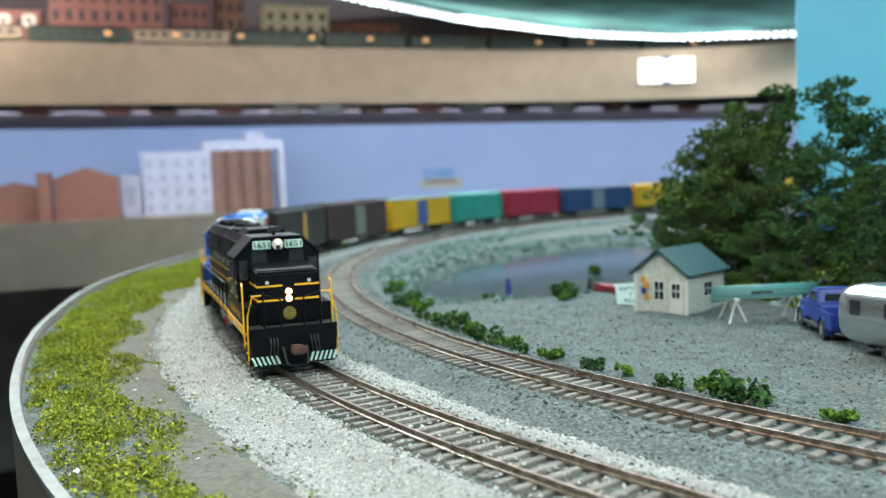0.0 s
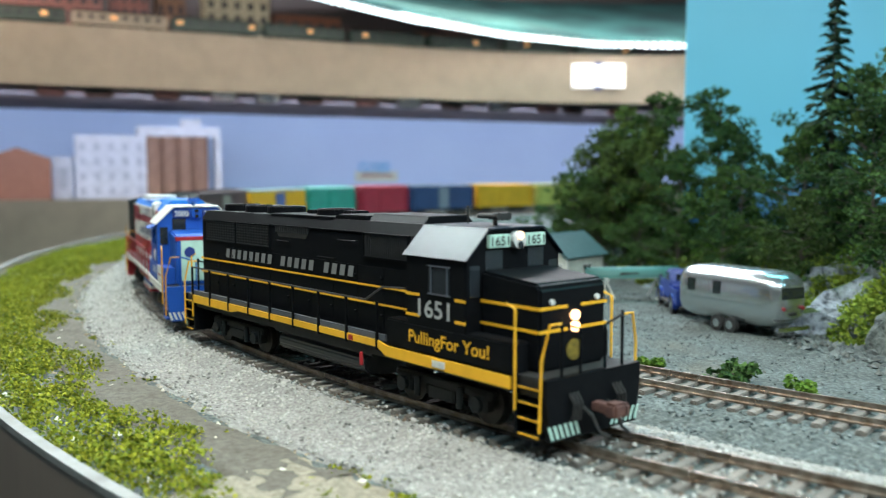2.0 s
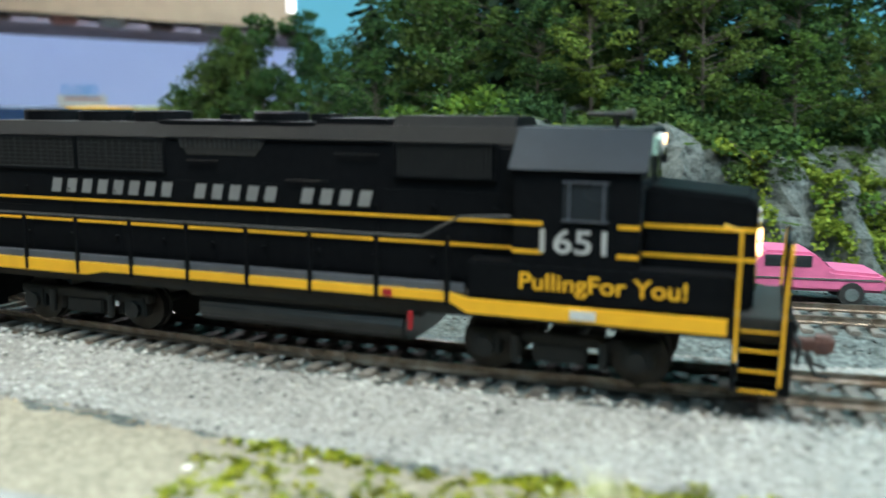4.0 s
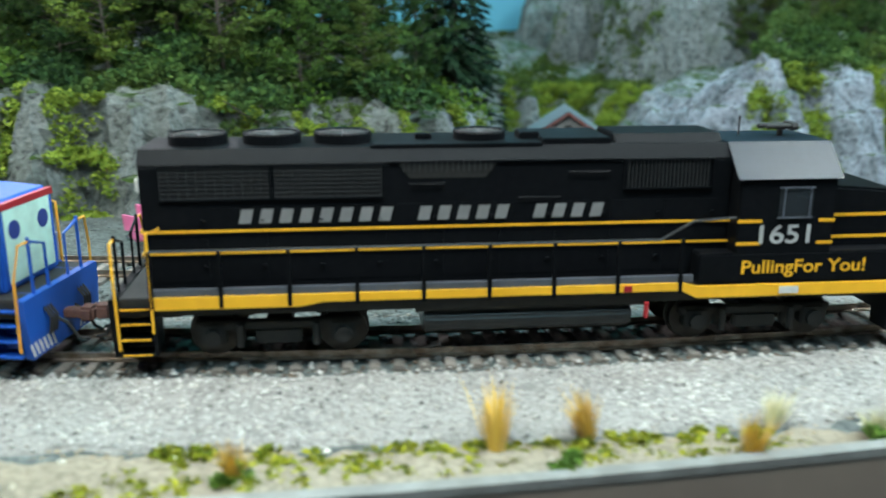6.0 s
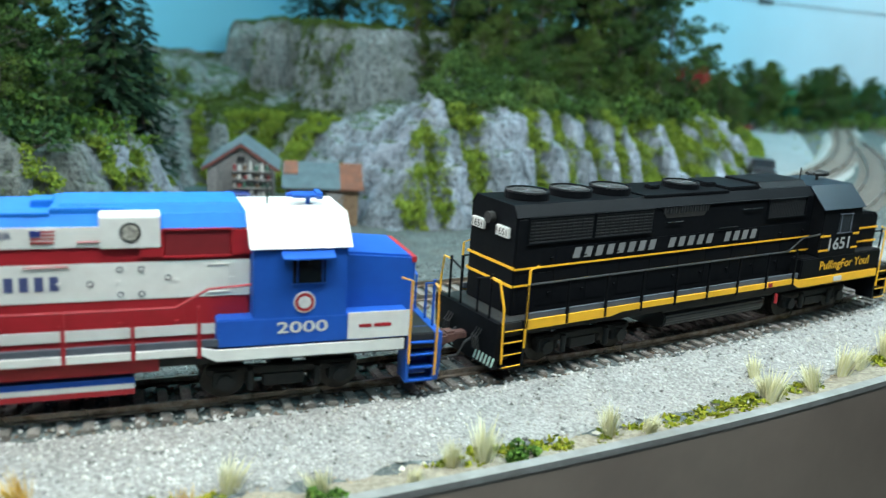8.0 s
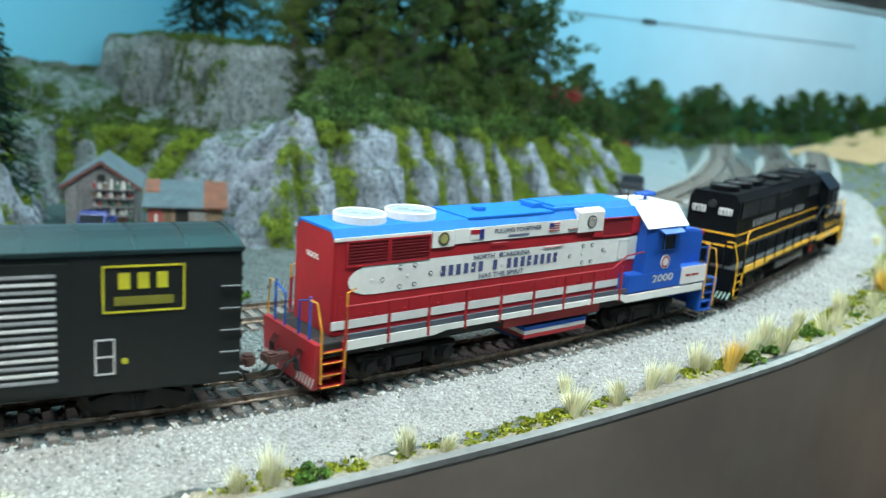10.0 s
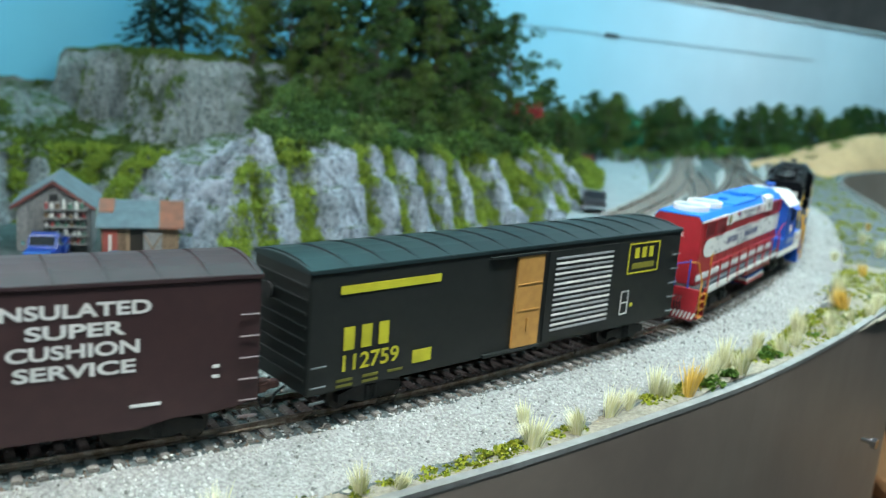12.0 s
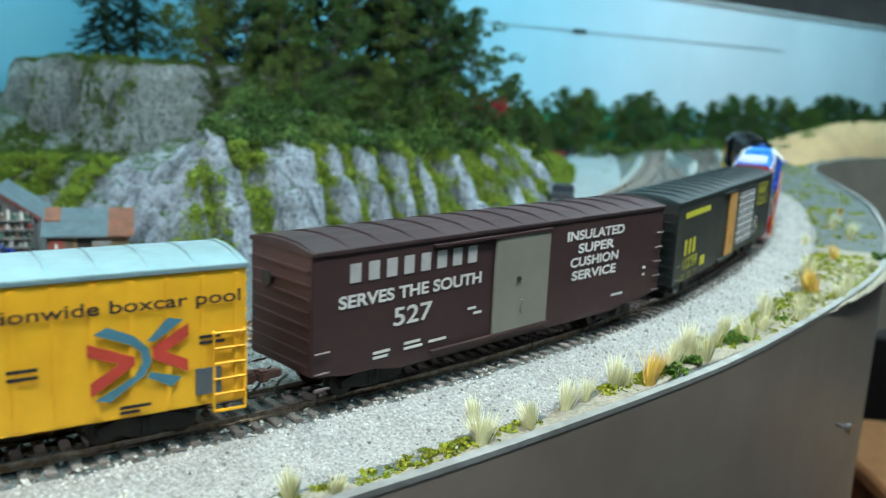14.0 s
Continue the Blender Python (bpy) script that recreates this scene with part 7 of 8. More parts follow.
def old_truck(name, label, x, y, turn, paint, bed):
    """A rounded pickup of the fifties, nose along +x."""
    t = thing(name, label, "pickup truck", at=(x, y, gz(x, y)), turn=turn)
    b = prism(B(), [(a * U, c * U) for a, c in ((3, 5), (26, 5), (27, 8), (26.5, 12.5), (22, 14.2), (11, 14.8), (7, 21), (-3, 21.2), (-5.5, 14), (-5.5, 5))], "y", -8.2 * U, 8.2 * U, 1.1 * U)
    part("cab", b, paint, t)
    if bed:
        bm = mm(B(), -27, -5.5, -9.2, -8.0, 6, 13, 0.3)
        mm(bm, -27, -5.5, 8.0, 9.2, 6, 13, 0.3)
        mm(bm, -27.4, -26.4, -9.2, 9.2, 6, 13, 0.3)
        mm(bm, -27, -5.5, -9, 9, 5.5, 7)
        part("bed", bm, paint, t)
    else:
        part("bed", mm(B(), -27, -6, -9.5, 9.5, 6, 12, 0.8), paint, t)
    for s in (-1, 1):
        for wx in (17.5, -17):
            f = rod(B(), [(wx * U, s * 6.5 * U, 4.6 * U), (wx * U, s * 10.2 * U, 4.6 * U)], 5.6 * U, 20)
            bmesh.ops.delete(f, geom=[v for v in f.verts if v.co.z < 0.0024], context="VERTS")
            part("fender", f, paint, t)
            wheel(t, wx, s * 10.0, 4.4, 2.6)
        part("side_window", mm(B(), -2.5, 6, *sorted((s * 8.15, s * 8.4)), 15.5, 19.6), M_GLASS, t)
        part("running_board", mm(B(), -12, 13, *sorted((s * 8, s * 10.4)), 4, 4.8), M_UNDER, t)
        part("headlight", rod(B(), [(26 * U, s * 6.6 * U, 10.5 * U), (27.6 * U, s * 6.6 * U, 10.5 * U)], 1.3 * U, 12), M_CHROME, t)
        part("mirror", mm(B(), 8.5, 9.5, *sorted((s * 9.5, s * 11.5)), 15.5, 17.5, 0.2), M_CHROME, t)
    part("windscreen", prism(B(), [(a * U, c * U) for a, c in ((10.8, 15.4), (7.6, 20.2), (7.9, 20.3), (11.2, 15.5))], "y", -6.8 * U, 6.8 * U), M_GLASS, t)
    part("rear_window", mm(B(), -5.2, -4.6, -5, 5, 15.5, 19), M_GLASS, t)
    part("bumper", mm(B(), 27.4, 28.4, -9, 9, 4.6, 6.4, 0.3), M_CHROME, t)
    part("grille", mm(B(), 26.8, 27.5, -6.5, 6.5, 7.4, 9.6, 0.2), M_CHROME, t)
    return t


def add_trailer():
    x, y = 0.186, 0.2325
    t = thing("caravan", "polished aluminium rounded travel trailer parked on gravel", "trailer", at=(x, y, gz(x, y)), turn=184)
    bm = B()
    rings, n = [], 22
    for i in range(n + 1):
        u = i / n * 2 - 1
        e = (1 - abs(u) ** 7.0) ** 0.5 if abs(u) < 1 else 0.0
        e = max(e, 0.12)
        ring = []
        for k in range(20):
            a = math.tau * k / 20
            c, s = math.cos(a), math.sin(a)
            yy = math.copysign(abs(c) ** 0.55, c) * 12.6 * (0.55 + 0.45 * e)
            zz = 16.5 + math.copysign(abs(s) ** 0.6, s) * 12.6 * (0.5 + 0.5 * e)
            ring.append(bm.verts.new((u * 30 * U, yy * U, zz * U)))
        rings.append(ring)
    for a, b in zip(rings, rings[1:]):
        for k in range(20):
            bm.faces.new((a[k], a[(k + 1) % 20], b[(k + 1) % 20], b[k]))
    bm.faces.new(rings[0][::-1])
    bm.faces.new(rings[-1])
    for f in bm.faces:
        f.smooth = True
    part("shell", bm, M_ALU, t)
    for wx in (18, 2):
        for s in (-1, 1):
            part("side_window", mm(B(), wx - 2.4, wx + 2.4, *sorted((s * 12.45, s * 12.85)), 17, 23, 0.2), M_GLASS, t)
    part("rear_window", mm(B(), -30.4, -29.4, -7, 7, 17.5, 22.5, 0.3), M_GLASS, t, "wide dark rear window")
    for s in (-1, 1):
        part("tail_lamp", rod(B(), [(-29 * U, s * 6 * U, 13.5 * U), (-30.8 * U, s * 6 * U, 13.5 * U)], 0.8 * U, 10), M_RED, t)
        part("belt_trim", mm(B(), -24, 24, *sorted((s * 12.6, s * 12.95)), 14.6, 15.2), M_CHROME, t)
        for wx in (2, -6):
            wheel(t, wx, s * 12.2, 3.6, 2.4)
    part("bumper", mm(B(), -31.5, -29, -10, 10, 3.6, 5.4, 0.5), M_CHROME, t)
    part("plate_bar", mm(B(), -30.7, -30.2, -2, 2, 10.4, 11.4), M_INK, t)
    part("tow_bar", rod(B(), [(29 * U, 0, 5 * U), (38 * U, 0, 4.6 * U)], 0.8 * U, 6), M_UNDER, t)
    old_truck("pickup_truck", "dark blue old pickup truck hitched to the trailer", 0.125, 0.251, 152, M_NAVY_T, True)


M_NAVY_T = mat("truck_blue", (0.015, 0.04, 0.25), (0.012, 0.035, 0.2), 0.3, 0, 100)
add_trailer()


def sedan(label, x, y, turn, paint, fins=False, size=1.0):
    t = thing("car", label, "car", at=(x, y, gz(x, y)), turn=turn)
    body = ((-29, 4.5), (28, 4.5), (29, 8), (27, 10.6), (12, 11.4), (6, 17), (-9, 17.4), (-16, 11.6), (-27, 11.2), (-30, 13.2 if fins else 10))
    part("body", prism(B(), [(a * U, c * U) for a, c in body], "y", -9.6 * U, 9.6 * U, 1.0 * U), paint, t)
    for s in (-1, 1):
        part("side_window", mm(B(), -9, 5.5, *sorted((s * 9.5, s * 9.75)), 12.4, 16), M_GLASS, t)
        part("side_trim", mm(B(), -28, 27, *sorted((s * 9.6, s * 9.85)), 8.4, 8.9), M_CHROME, t)
        for wx in (18, -17):
            wheel(t, wx, s * 9.9, 3.9, 2.4)
        if fins:
            part("tail_fin", prism(B(), [(a * U, c * U) for a, c in ((-31, 9), (-12, 11), (-31.5, 15.2))], "y", *sorted((s * 8.2 * U, s * 9.7 * U))), paint, t)
    part("windscreen", prism(B(), [(a * U, c * U) for a, c in ((11.6, 11.8), (6.4, 16.4), (6.8, 16.6), (12.2, 11.8))], "y", -7.6 * U, 7.6 * U), M_GLASS, t)
    part("rear_window", prism(B(), [(a * U, c * U) for a, c in ((-15.6, 12.0), (-9.6, 16.8), (-10.0, 17.0), (-16.2, 12.0))], "y", -7.6 * U, 7.6 * U), M_GLASS, t)
    for x0 in (28.2, -31.2):
        part("bumper", mm(B(), x0, x0 + 1.6, -9.6, 9.6, 5, 7, 0.4), M_CHROME, t)
    t.scale = (size, size, size)
    return t


sedan("pink finned car parked beside the inner track", 0.462, 0.283, 40, mat("car_pink", (0.7, 0.16, 0.32), None, 0.35), True)
sedan("dark grey rounded old car on the road", 0.769, 0.895, 96, mat("car_dark_grey", (0.035, 0.035, 0.04), None, 0.3))
sedan("small pale car on the far road", 0.995, 1.86, 60, M_WHITE, size=0.8)
sedan("small red car at the far trees", 1.09, 1.96, 54, M_RED, size=1.0)


def add_shacks():
    x, y = 0.452, 0.588
    z = gz(x, y)
    t = thing("shack", "grey weathered plank shack with a red-edged gable", "shack", at=(x, y, z), turn=32)
    # gable faces -y in its own space
    part("wall", prism(B(), [(a * U, c * U) for a, c in ((-22, 0), (22, 0), (22, 31), (0, 46), (-22, 31))], "y", 0, 46 * U), M_GREYWOOD, t)
    boards(t, -22, 22, 0, 0.5, 31, 14, M_GREYWOOD, True)
    for s in (-1, 1):
        part("roof_slope", prism(B(), [(a * U, c * U) for a, c in ((s * 25.5, 28.8), (0, 46.4), (0, 47.8), (s * 26, 30))], "y", -3 * U, 48 * U), M_IRONROOF, t)
        part("barge_board", prism(B(), [(a * U, c * U) for a, c in ((s * 25, 28), (0, 45), (0, 46.8), (s * 25.4, 29.6))], "y", -3.4 * U, -2.6 * U), mat("faded_red_trim", (0.2, 0.06, 0.05)), t)
    # no hole here: a black plate paints the shade of the loft opening
    part("vent", mm(B(), -2.5, 2.5, -0.9, -0.4, 34, 38), M_INK, t, "small black plate for the shade in a loft opening")
    sh = thing("shelf_rack", "grey wooden rack crowded with jars and cans", "shelf", at=(x, y, z), turn=32)
    for k in range(5):
        part("shelf", mm(B(), -6, 20, -6.5, -1.2, 6 + k * 5.6, 6.8 + k * 5.6), M_GREYWOOD, sh)
    for a in (-6.4, 20):
        part("upright", mm(B(), a, a + 0.9, -6.5, -1.2, 0, 31), M_GREYWOOD, sh)
    rng = random.Random(81)
    mats = [M_WHITE, M_SILVER, mat("jar_red", (0.35, 0.06, 0.06)), mat("jar_green", (0.1, 0.2, 0.15)), M_BROWNWOOD]
    ca, sa = math.cos(radians(32)), math.sin(radians(32))
    for k in range(5):
        a = -4.0
        while a < 18.5:
            r = rng.uniform(0.8, 1.5)
            j = thing("jar", "small jar on the shack's rack", "jar", "jars on the rack", at=(x + (a * ca + 3.8 * sa) * U, y + (a * sa - 3.8 * ca) * U, z + (6.8 + k * 5.6) * U))
            h = rng.uniform(2, 3.6) if k < 4 else rng.uniform(3, 6)
            part("vessel", rod(B(), [(0, 0, 0), (0, 0, h * 0.8 * U), (0, 0, h * U)], r * U, 8), rng.choice(mats), j)
            part("lid", rod(B(), [(0, 0, h * U), (0, 0, (h + 0.4) * U)], r * 0.8 * U, 8), M_SILVER, j)
            a += r * 2 + rng.uniform(0.6, 2.4)
    x, y = 0.515, 0.588
    z = gz(x, y)
    s = thing("shed", "patched plank shed with rusty iron roof and open doorway", "shed", at=(x, y, z), turn=32)
    # solid block, coloured near black for the shade inside the doorway
    w = B()
    mm(w, -23, 23, 0, 22, 0, 24)
    part("wall", w, mat("shed_doorway_shade", (0.02, 0.015, 0.01)), s)
    boards(s, -23, -6, 0, 0.2, 24.5, 7, M_BROWNWOOD, True)
    boards(s, 4, 23, 0, 0.2, 24.5, 7, M_BROWNWOOD, True)
    part("soda_sign", mm(B(), -22, -13.5, -1.2, -0.6, 3, 23, 0.1), mat("faded_red_sign", (0.35, 0.07, 0.05), (0.25, 0.06, 0.05), 0.7, 0, 200), s, "faded red tin sign")
    part("sign_bar", mm(B(), -18.6, -16.8, -1.4, -1.2, 6, 20), M_WHITE, s)
    dr = part("door", mm(B(), 2, 13, -2.2, -1.2, 0.5, 22, 0.1), M_GREYWOOD, s, "braced wooden door standing open")
    for a, c in ((2.5, 12.5), (12.5, 2.5)):
        part("brace", rod(B(), [(a * U, -2.5 * U, 2 * U), (c * U, -2.5 * U, 20.5 * U)], 0.5 * U, 5), M_BROWNWOOD, dr)
    for x0, x1, m in ((-26, -9, M_IRONROOF), (-9, 11, M_IRONROOF), (11, 26, M_RUSTROOF)):
        r = part("roof_sheet", prism(B(), [(a * U, c * U) for a, c in ((-4, 24.5), (24, 37), (24, 37.8), (-4, 25.3))], "x", x0 * U, x1 * U), m, s)
        rb = B()
        k = x0 + 1.0
        while k < x1:
            prism(rb, [(a * U, c * U) for a, c in ((-4, 25.3), (24, 37.8), (24, 38.4), (-4, 25.9))], "x", k * U, (k + 0.5) * U)
            k += 1.7
        part("corrugation", rb, m, r)
    part("roof_patch", prism(B(), [(a * U, c * U) for a, c in ((10, 31.7), (23, 37.6), (23, 38.6), (10, 32.6))], "x", -25 * U, -16 * U), M_RUSTROOF, s)
    br = thing("barrel", "blue drum before the shed", "barrel", at=(0.508, 0.573, gz(0.508, 0.573)))
    part("drum", rod(B(), [(0, 0, 0), (0, 0, 0.01)], 0.0035, 14), mat("drum_blue", (0.05, 0.14, 0.25)), br)
    old_truck("pickup_truck", "dark blue old pickup truck beside the shack", 0.474, 0.553, -62, M_NAVY_T, True)
    x, y = 0.488, 0.482
    a = thing("a_board", "pale sandwich board on the gravel lot", "sign", at=(x, y, gz(x, y)), turn=28)
    for e in (-1, 1):
        p = part("panel", mm(B(), -7, 7, -0.4, 0.4, 0, 24), M_SIGN, a)
        p.matrix_basis = Matrix.Translation((0, e * 0.0035, 0)) @ Matrix.Rotation(radians(e * 7), 4, "X")
        for k in range(3):
            part("writing_bar", mm(B(), -4.5, 4.5, *sorted((e * 0.45, e * 0.55)), 8 + k * 4.5, 10 + k * 4.5), M_TEAL, p)


add_shacks()


def add_pond_things():
    for x, y, m in ((-0.098, 0.187, M_NAVY), (-0.085, 0.243, M_INK)):
        f = thing("figurine", "tiny painted model figure at the pond's edge", "figurine", at=(x, y, gz(x, y)))
        part("shape", rod(rod(B(), [(0, 0, 0), (0, 0, 0.008), (0, 0, 0.0135)], 0.0021, 8), [(0, 0, 0.0135), (0, 0, 0.017)], 0.0013, 8), m, f)
    rng = np.random.RandomState(91)
    for k, (x, y) in enumerate(((-0.2, 0.31), (-0.11, 0.235))):
        t = shrub(92 + k, 0.012, 0.009, M_LEAF2, "clump of reeds in the pond", "reeds", "reeds")
        t.matrix_world = pose(x, y, -0.0128)


add_pond_things()


def add_far_end():
    # bus before the trees
    x, y = 0.72, 1.80
    t = thing("bus", "pale blue and white old coach before the trees", "bus", at=(x, y, gz(x, y)), turn=54)
    part("body", mm(B(), -58, 58, -14, 14, 6, 34, 2.5), mat("bus_pale_blue", (0.25, 0.42, 0.5), None, 0.4), t)
    part("roof", mm(B(), -57, 57, -13, 13, 33, 36, 1.2), M_WHITE, t)
    for k in range(9):
        part("window", mm(B(), -50 + k * 11.5, -41.5 + k * 11.5, -14.4, -13.9, 21, 30), M_GLASS, t)
    part("windscreen", mm(B(), 57.8, 58.5, -11, 11, 20, 30), M_GLASS, t)
    for wx in (-36, 38):
        for s in (-1, 1):
            wheel(t, wx, s * 14.2, 5.5, 3)
    # the two yard tracks
    for pts in ([(0.80, 0.86), (0.835, 1.03), (0.85, 1.25), (0.85, 1.5), (0.885, 1.8), (0.97, 2.05), (1.1, 2.3)], [(0.885, 1.0), (0.915, 1.22), (0.925, 1.45), (0.93, 1.7), (0.99, 1.95), (1.1, 2.15)], [(0.95, 1.15), (0.975, 1.35), (0.99, 1.55), (1.05, 1.8), (1.18, 2.0)]):
        path = smoothed(pts, 0.02, 8)
        tr = lay_rails([(a, b, 0.0) for a, b in path], "yard")
        h = np.arctan2(*np.gradient(path, axis=0).T[::-1])
        verts, faces = [], []
        q = resample(path, 0.0065)
        hh = np.interp(np.linspace(0, 1, len(q)), np.linspace(0, 1, len(h)), h)
        for (a, b), ang in zip(q, hh):
            k = len(verts)
            c, sn = math.cos(ang), math.sin(ang)
            for z in (-0.0052, -0.0022):
                for p, r in ((-0.0014, -0.0152), (0.0014, -0.0152), (0.0014, 0.0152), (-0.0014, 0.0152)):
                    verts.append((a + p * c - r * sn, b + p * sn + r * c, z))
            faces += [(k + 4, k + 5, k + 6, k + 7), (k, k + 1, k + 5, k + 4), (k + 1, k + 2, k + 6, k + 5), (k + 2, k + 3, k + 7, k + 6), (k + 3, k, k + 4, k + 7)]
        tagged(raw("ties", verts, faces, M_TIE, tr), kind="stuff")
        v, f = sweep([(a, b, 0) for a, b in path], [(-0.03, -0.009), (0.03, -0.009), (0.02, -0.0036), (-0.02, -0.0036)])
        bd = raw("roadbed", v, f, M_YARD, tr)
    # sandy bank on the far bend
    path = smoothed([(1.06, 1.43), (1.09, 1.52), (1.15, 1.63), (1.24, 1.73), (1.36, 1.82), (1.52, 1.91), (1.75, 2.0), (2.05, 2.08)], 0.012, 4)
    n = len(path)
    rng = np.random.RandomState(95)
    verts, faces, prof = [], [], 12
    tan = np.gradient(path, axis=0)
    tan /= np.linalg.norm(tan, axis=1)[:, None]
    for i, ((a, b), (tx, ty)) in enumerate(zip(path, tan)):
        top = 0.052 * smooth(0, 0.3, i / n) + 0.004
        for k in range(prof):
            u = k / (prof - 1)
            zz = -0.008 + top * math.sin(math.pi * min(1, 0.06 + u * 0.85)) ** 0.8 + rng.uniform(-0.0012, 0.0012)
            w = 0.004 + u * 0.13
            verts.append((a - ty * w, b + tx * w, zz if k else -0.012))
    for i in range(n - 1):
        for k in range(prof - 1):
            p = i * prof + k
            faces.append((p, p + prof, p + prof + 1, p + 1))
    tagged(raw("ground_sandy_bank", verts, faces, mat("tan_sandy_earth", (0.56, 0.32, 0.16), (0.44, 0.25, 0.12), 0.95, 0, 160, 0.6, 0.002), smooth=True), "bare tan sandy bank along the bend", "bank", kind="structure")
    for i in range(34):
        k = int((0.05 + 0.9 * i / 34) * n)
        a, b = path[k]
        tx, ty = tan[k]
        w = rng.uniform(0.05, 0.12)
        put(LOW[i % 2], a - ty * w, b + tx * w, 0.03 * smooth(0, 0.3, k / n) + 0.006, rng.uniform(0, 360), rng.uniform(0.5, 0.9))
    # far pines and a hut roof on the bank
    for a, b, h in ((1.47, 2.02, 0.06), (1.53, 2.05, 0.065)):
        put(OAKS[3], a, b, 0.028, 40 * h, h / 0.085)


def lay_road():
    path = smoothed([(0.80, 0.72), (0.79, 0.86), (0.795, 1.0), (0.785, 1.2), (0.77, 1.42), (0.75, 1.62), (0.76, 1.82), (0.83, 2.0)], 0.012, 6)
    tan = np.gradient(path, axis=0)
    tan /= np.linalg.norm(tan, axis=1)[:, None]
    k = 11
    w = np.tile(np.linspace(-0.045, 0.028, k), len(path))
    x = np.repeat(path[:, 0], k) - np.repeat(tan[:, 1], k) * -w
    y = np.repeat(path[:, 1], k) + np.repeat(tan[:, 0], k) * -w
    z = ground_z(x, y) + np.where((w < -0.044) | (w > 0.027), -0.002, 0.0012)
    f = [(i * k + j, (i + 1) * k + j, (i + 1) * k + j + 1, i * k + j + 1) for i in range(len(path) - 1) for j in range(k - 1)]
    road = raw("road", np.stack([x, y, z], 1).tolist(), f, mat("pale_dust_road", (0.27, 0.295, 0.305), (0.19, 0.21, 0.22), 0.95, 0, 500, 0.6, 0.0008), smooth=True)
    tagged(road, "pale dusty gravel road below the rock face", "road", kind="structure")


lay_road()
M_YARD = mat("yard_ballast", (0.36, 0.35, 0.33), (0.22, 0.21, 0.2), 0.95, 0, 700, 0.6, 0.001)
add_far_end()


def fascia_fittings():
    x, y = 0.9405, 0.578
    k = thing("knob", "small chrome knob on the fascia", "knob", at=(x, y, -0.06), turn=-30)
    part("stem", rod(B(), [(0, 0, 0), (0.006, 0, 0)], 0.0012, 8), M_CHROME, k)
    part("cap", rod(B(), [(0.005, 0, 0), (0.0075, 0, 0)], 0.0028, 12), M_CHROME, k)


def board_patch():
    t = thing("tape_patch", "torn black tape on the sky board's seam", "tape")
    t.matrix_world = pose(BOARD_A[0], BOARD_A[1], 0, 0, 0, BOARD_DIR)
    part("tape", box(B(), 1.332, 1.362, -0.0024, -0.0013, 0.1655, 0.1715, 0.0004), mat("black_tape", (0.02, 0.022, 0.025)), t)


board_patch()


def add_cabinet():
    c = thing("cabinet", "warm brown wooden cabinet in the aisle", "cabinet", at=(1.45, 1.45, -1.2), turn=12)
    wood = mat("orange_brown_wood", (0.42, 0.16, 0.06), (0.3, 0.11, 0.04), 0.5, 0, 30, 0.2)
    part("body", box(B(), -0.25, 0.25, -0.2, 0.2, 0.0, 0.74), wood, c)
    part("top", box(B(), -0.265, 0.265, -0.215, 0.215, 0.74, 0.765, 0.004), wood, c)
    for k in (-1, 1):
        d = part("door", box(B(), *sorted((k * 0.005, k * 0.245)), -0.218, -0.2, 0.04, 0.72, 0.003), wood, c)
        part("handle", rod(B(), [(k * 0.03, -0.23, 0.36), (k * 0.03, -0.23, 0.44)], 0.005, 8), M_CHROME, d)


add_cabinet()
fascia_fittings()

# ---- the decks across the aisle ----
M_BRICK = mat("far_brick", (0.32, 0.14, 0.09), (0.27, 0.115, 0.075), 0.85, 0, 60)
M_PINK = mat("far_rose_brick", (0.32, 0.15, 0.14), (0.26, 0.12, 0.11), 0.85, 0, 60)
M_CREAM = mat("far_cream_wall", (0.62, 0.55, 0.4), None, 0.8, 0, 40)
M_PALE = mat("far_pale_wall", (0.62, 0.62, 0.68), None, 0.8, 0, 40)
M_SILO = mat("far_silo_brown", (0.3, 0.17, 0.12), (0.25, 0.14, 0.1), 0.8, 0, 40)
M_FAINT = mat("faint_far_window", (0.45, 0.45, 0.52), None, 0.5)
M_DARKWIN = mat("far_window", (0.05, 0.05, 0.06), None, 0.3)


def far_house(name, label, x, y0, y1, z, high, m, cols, rows, roof=None, deep=0.08):
    """A building that shows its long face along +x."""
    t = thing(name, label, "building", "buildings on the far decks", at=(x, (y0 + y1) / 2, z))
    w = (y1 - y0) / 2
    if roof:
        part("wall", prism(B(), [(-w, 0), (w, 0), (w, high * 0.8), (0, high), (-w, high * 0.8)], "x", -deep, 0), m, t)
    else:
        part("wall", box(B(), -deep, 0, -w, w, 0, high, 0.002), m, t)
        part("parapet", box(B(), -deep - 0.003, 0.003, -w - 0.003, w + 0.003, high, high + 0.006), m, t)
    for i in range(cols):
        for j in range(rows):
            cy, cz = -w + (i + 0.5) * 2 * w / cols, high * (0.78 if roof else 0.95) * (j + 0.55) / rows
            a, b = w / cols * 0.42, high / rows * 0.26
            part("window", box(B(), 0.0, 0.0012, cy - a, cy + a, cz - b, cz + b), M_FAINT if m is M_PALE else M_DARKWIN, t)
    return t


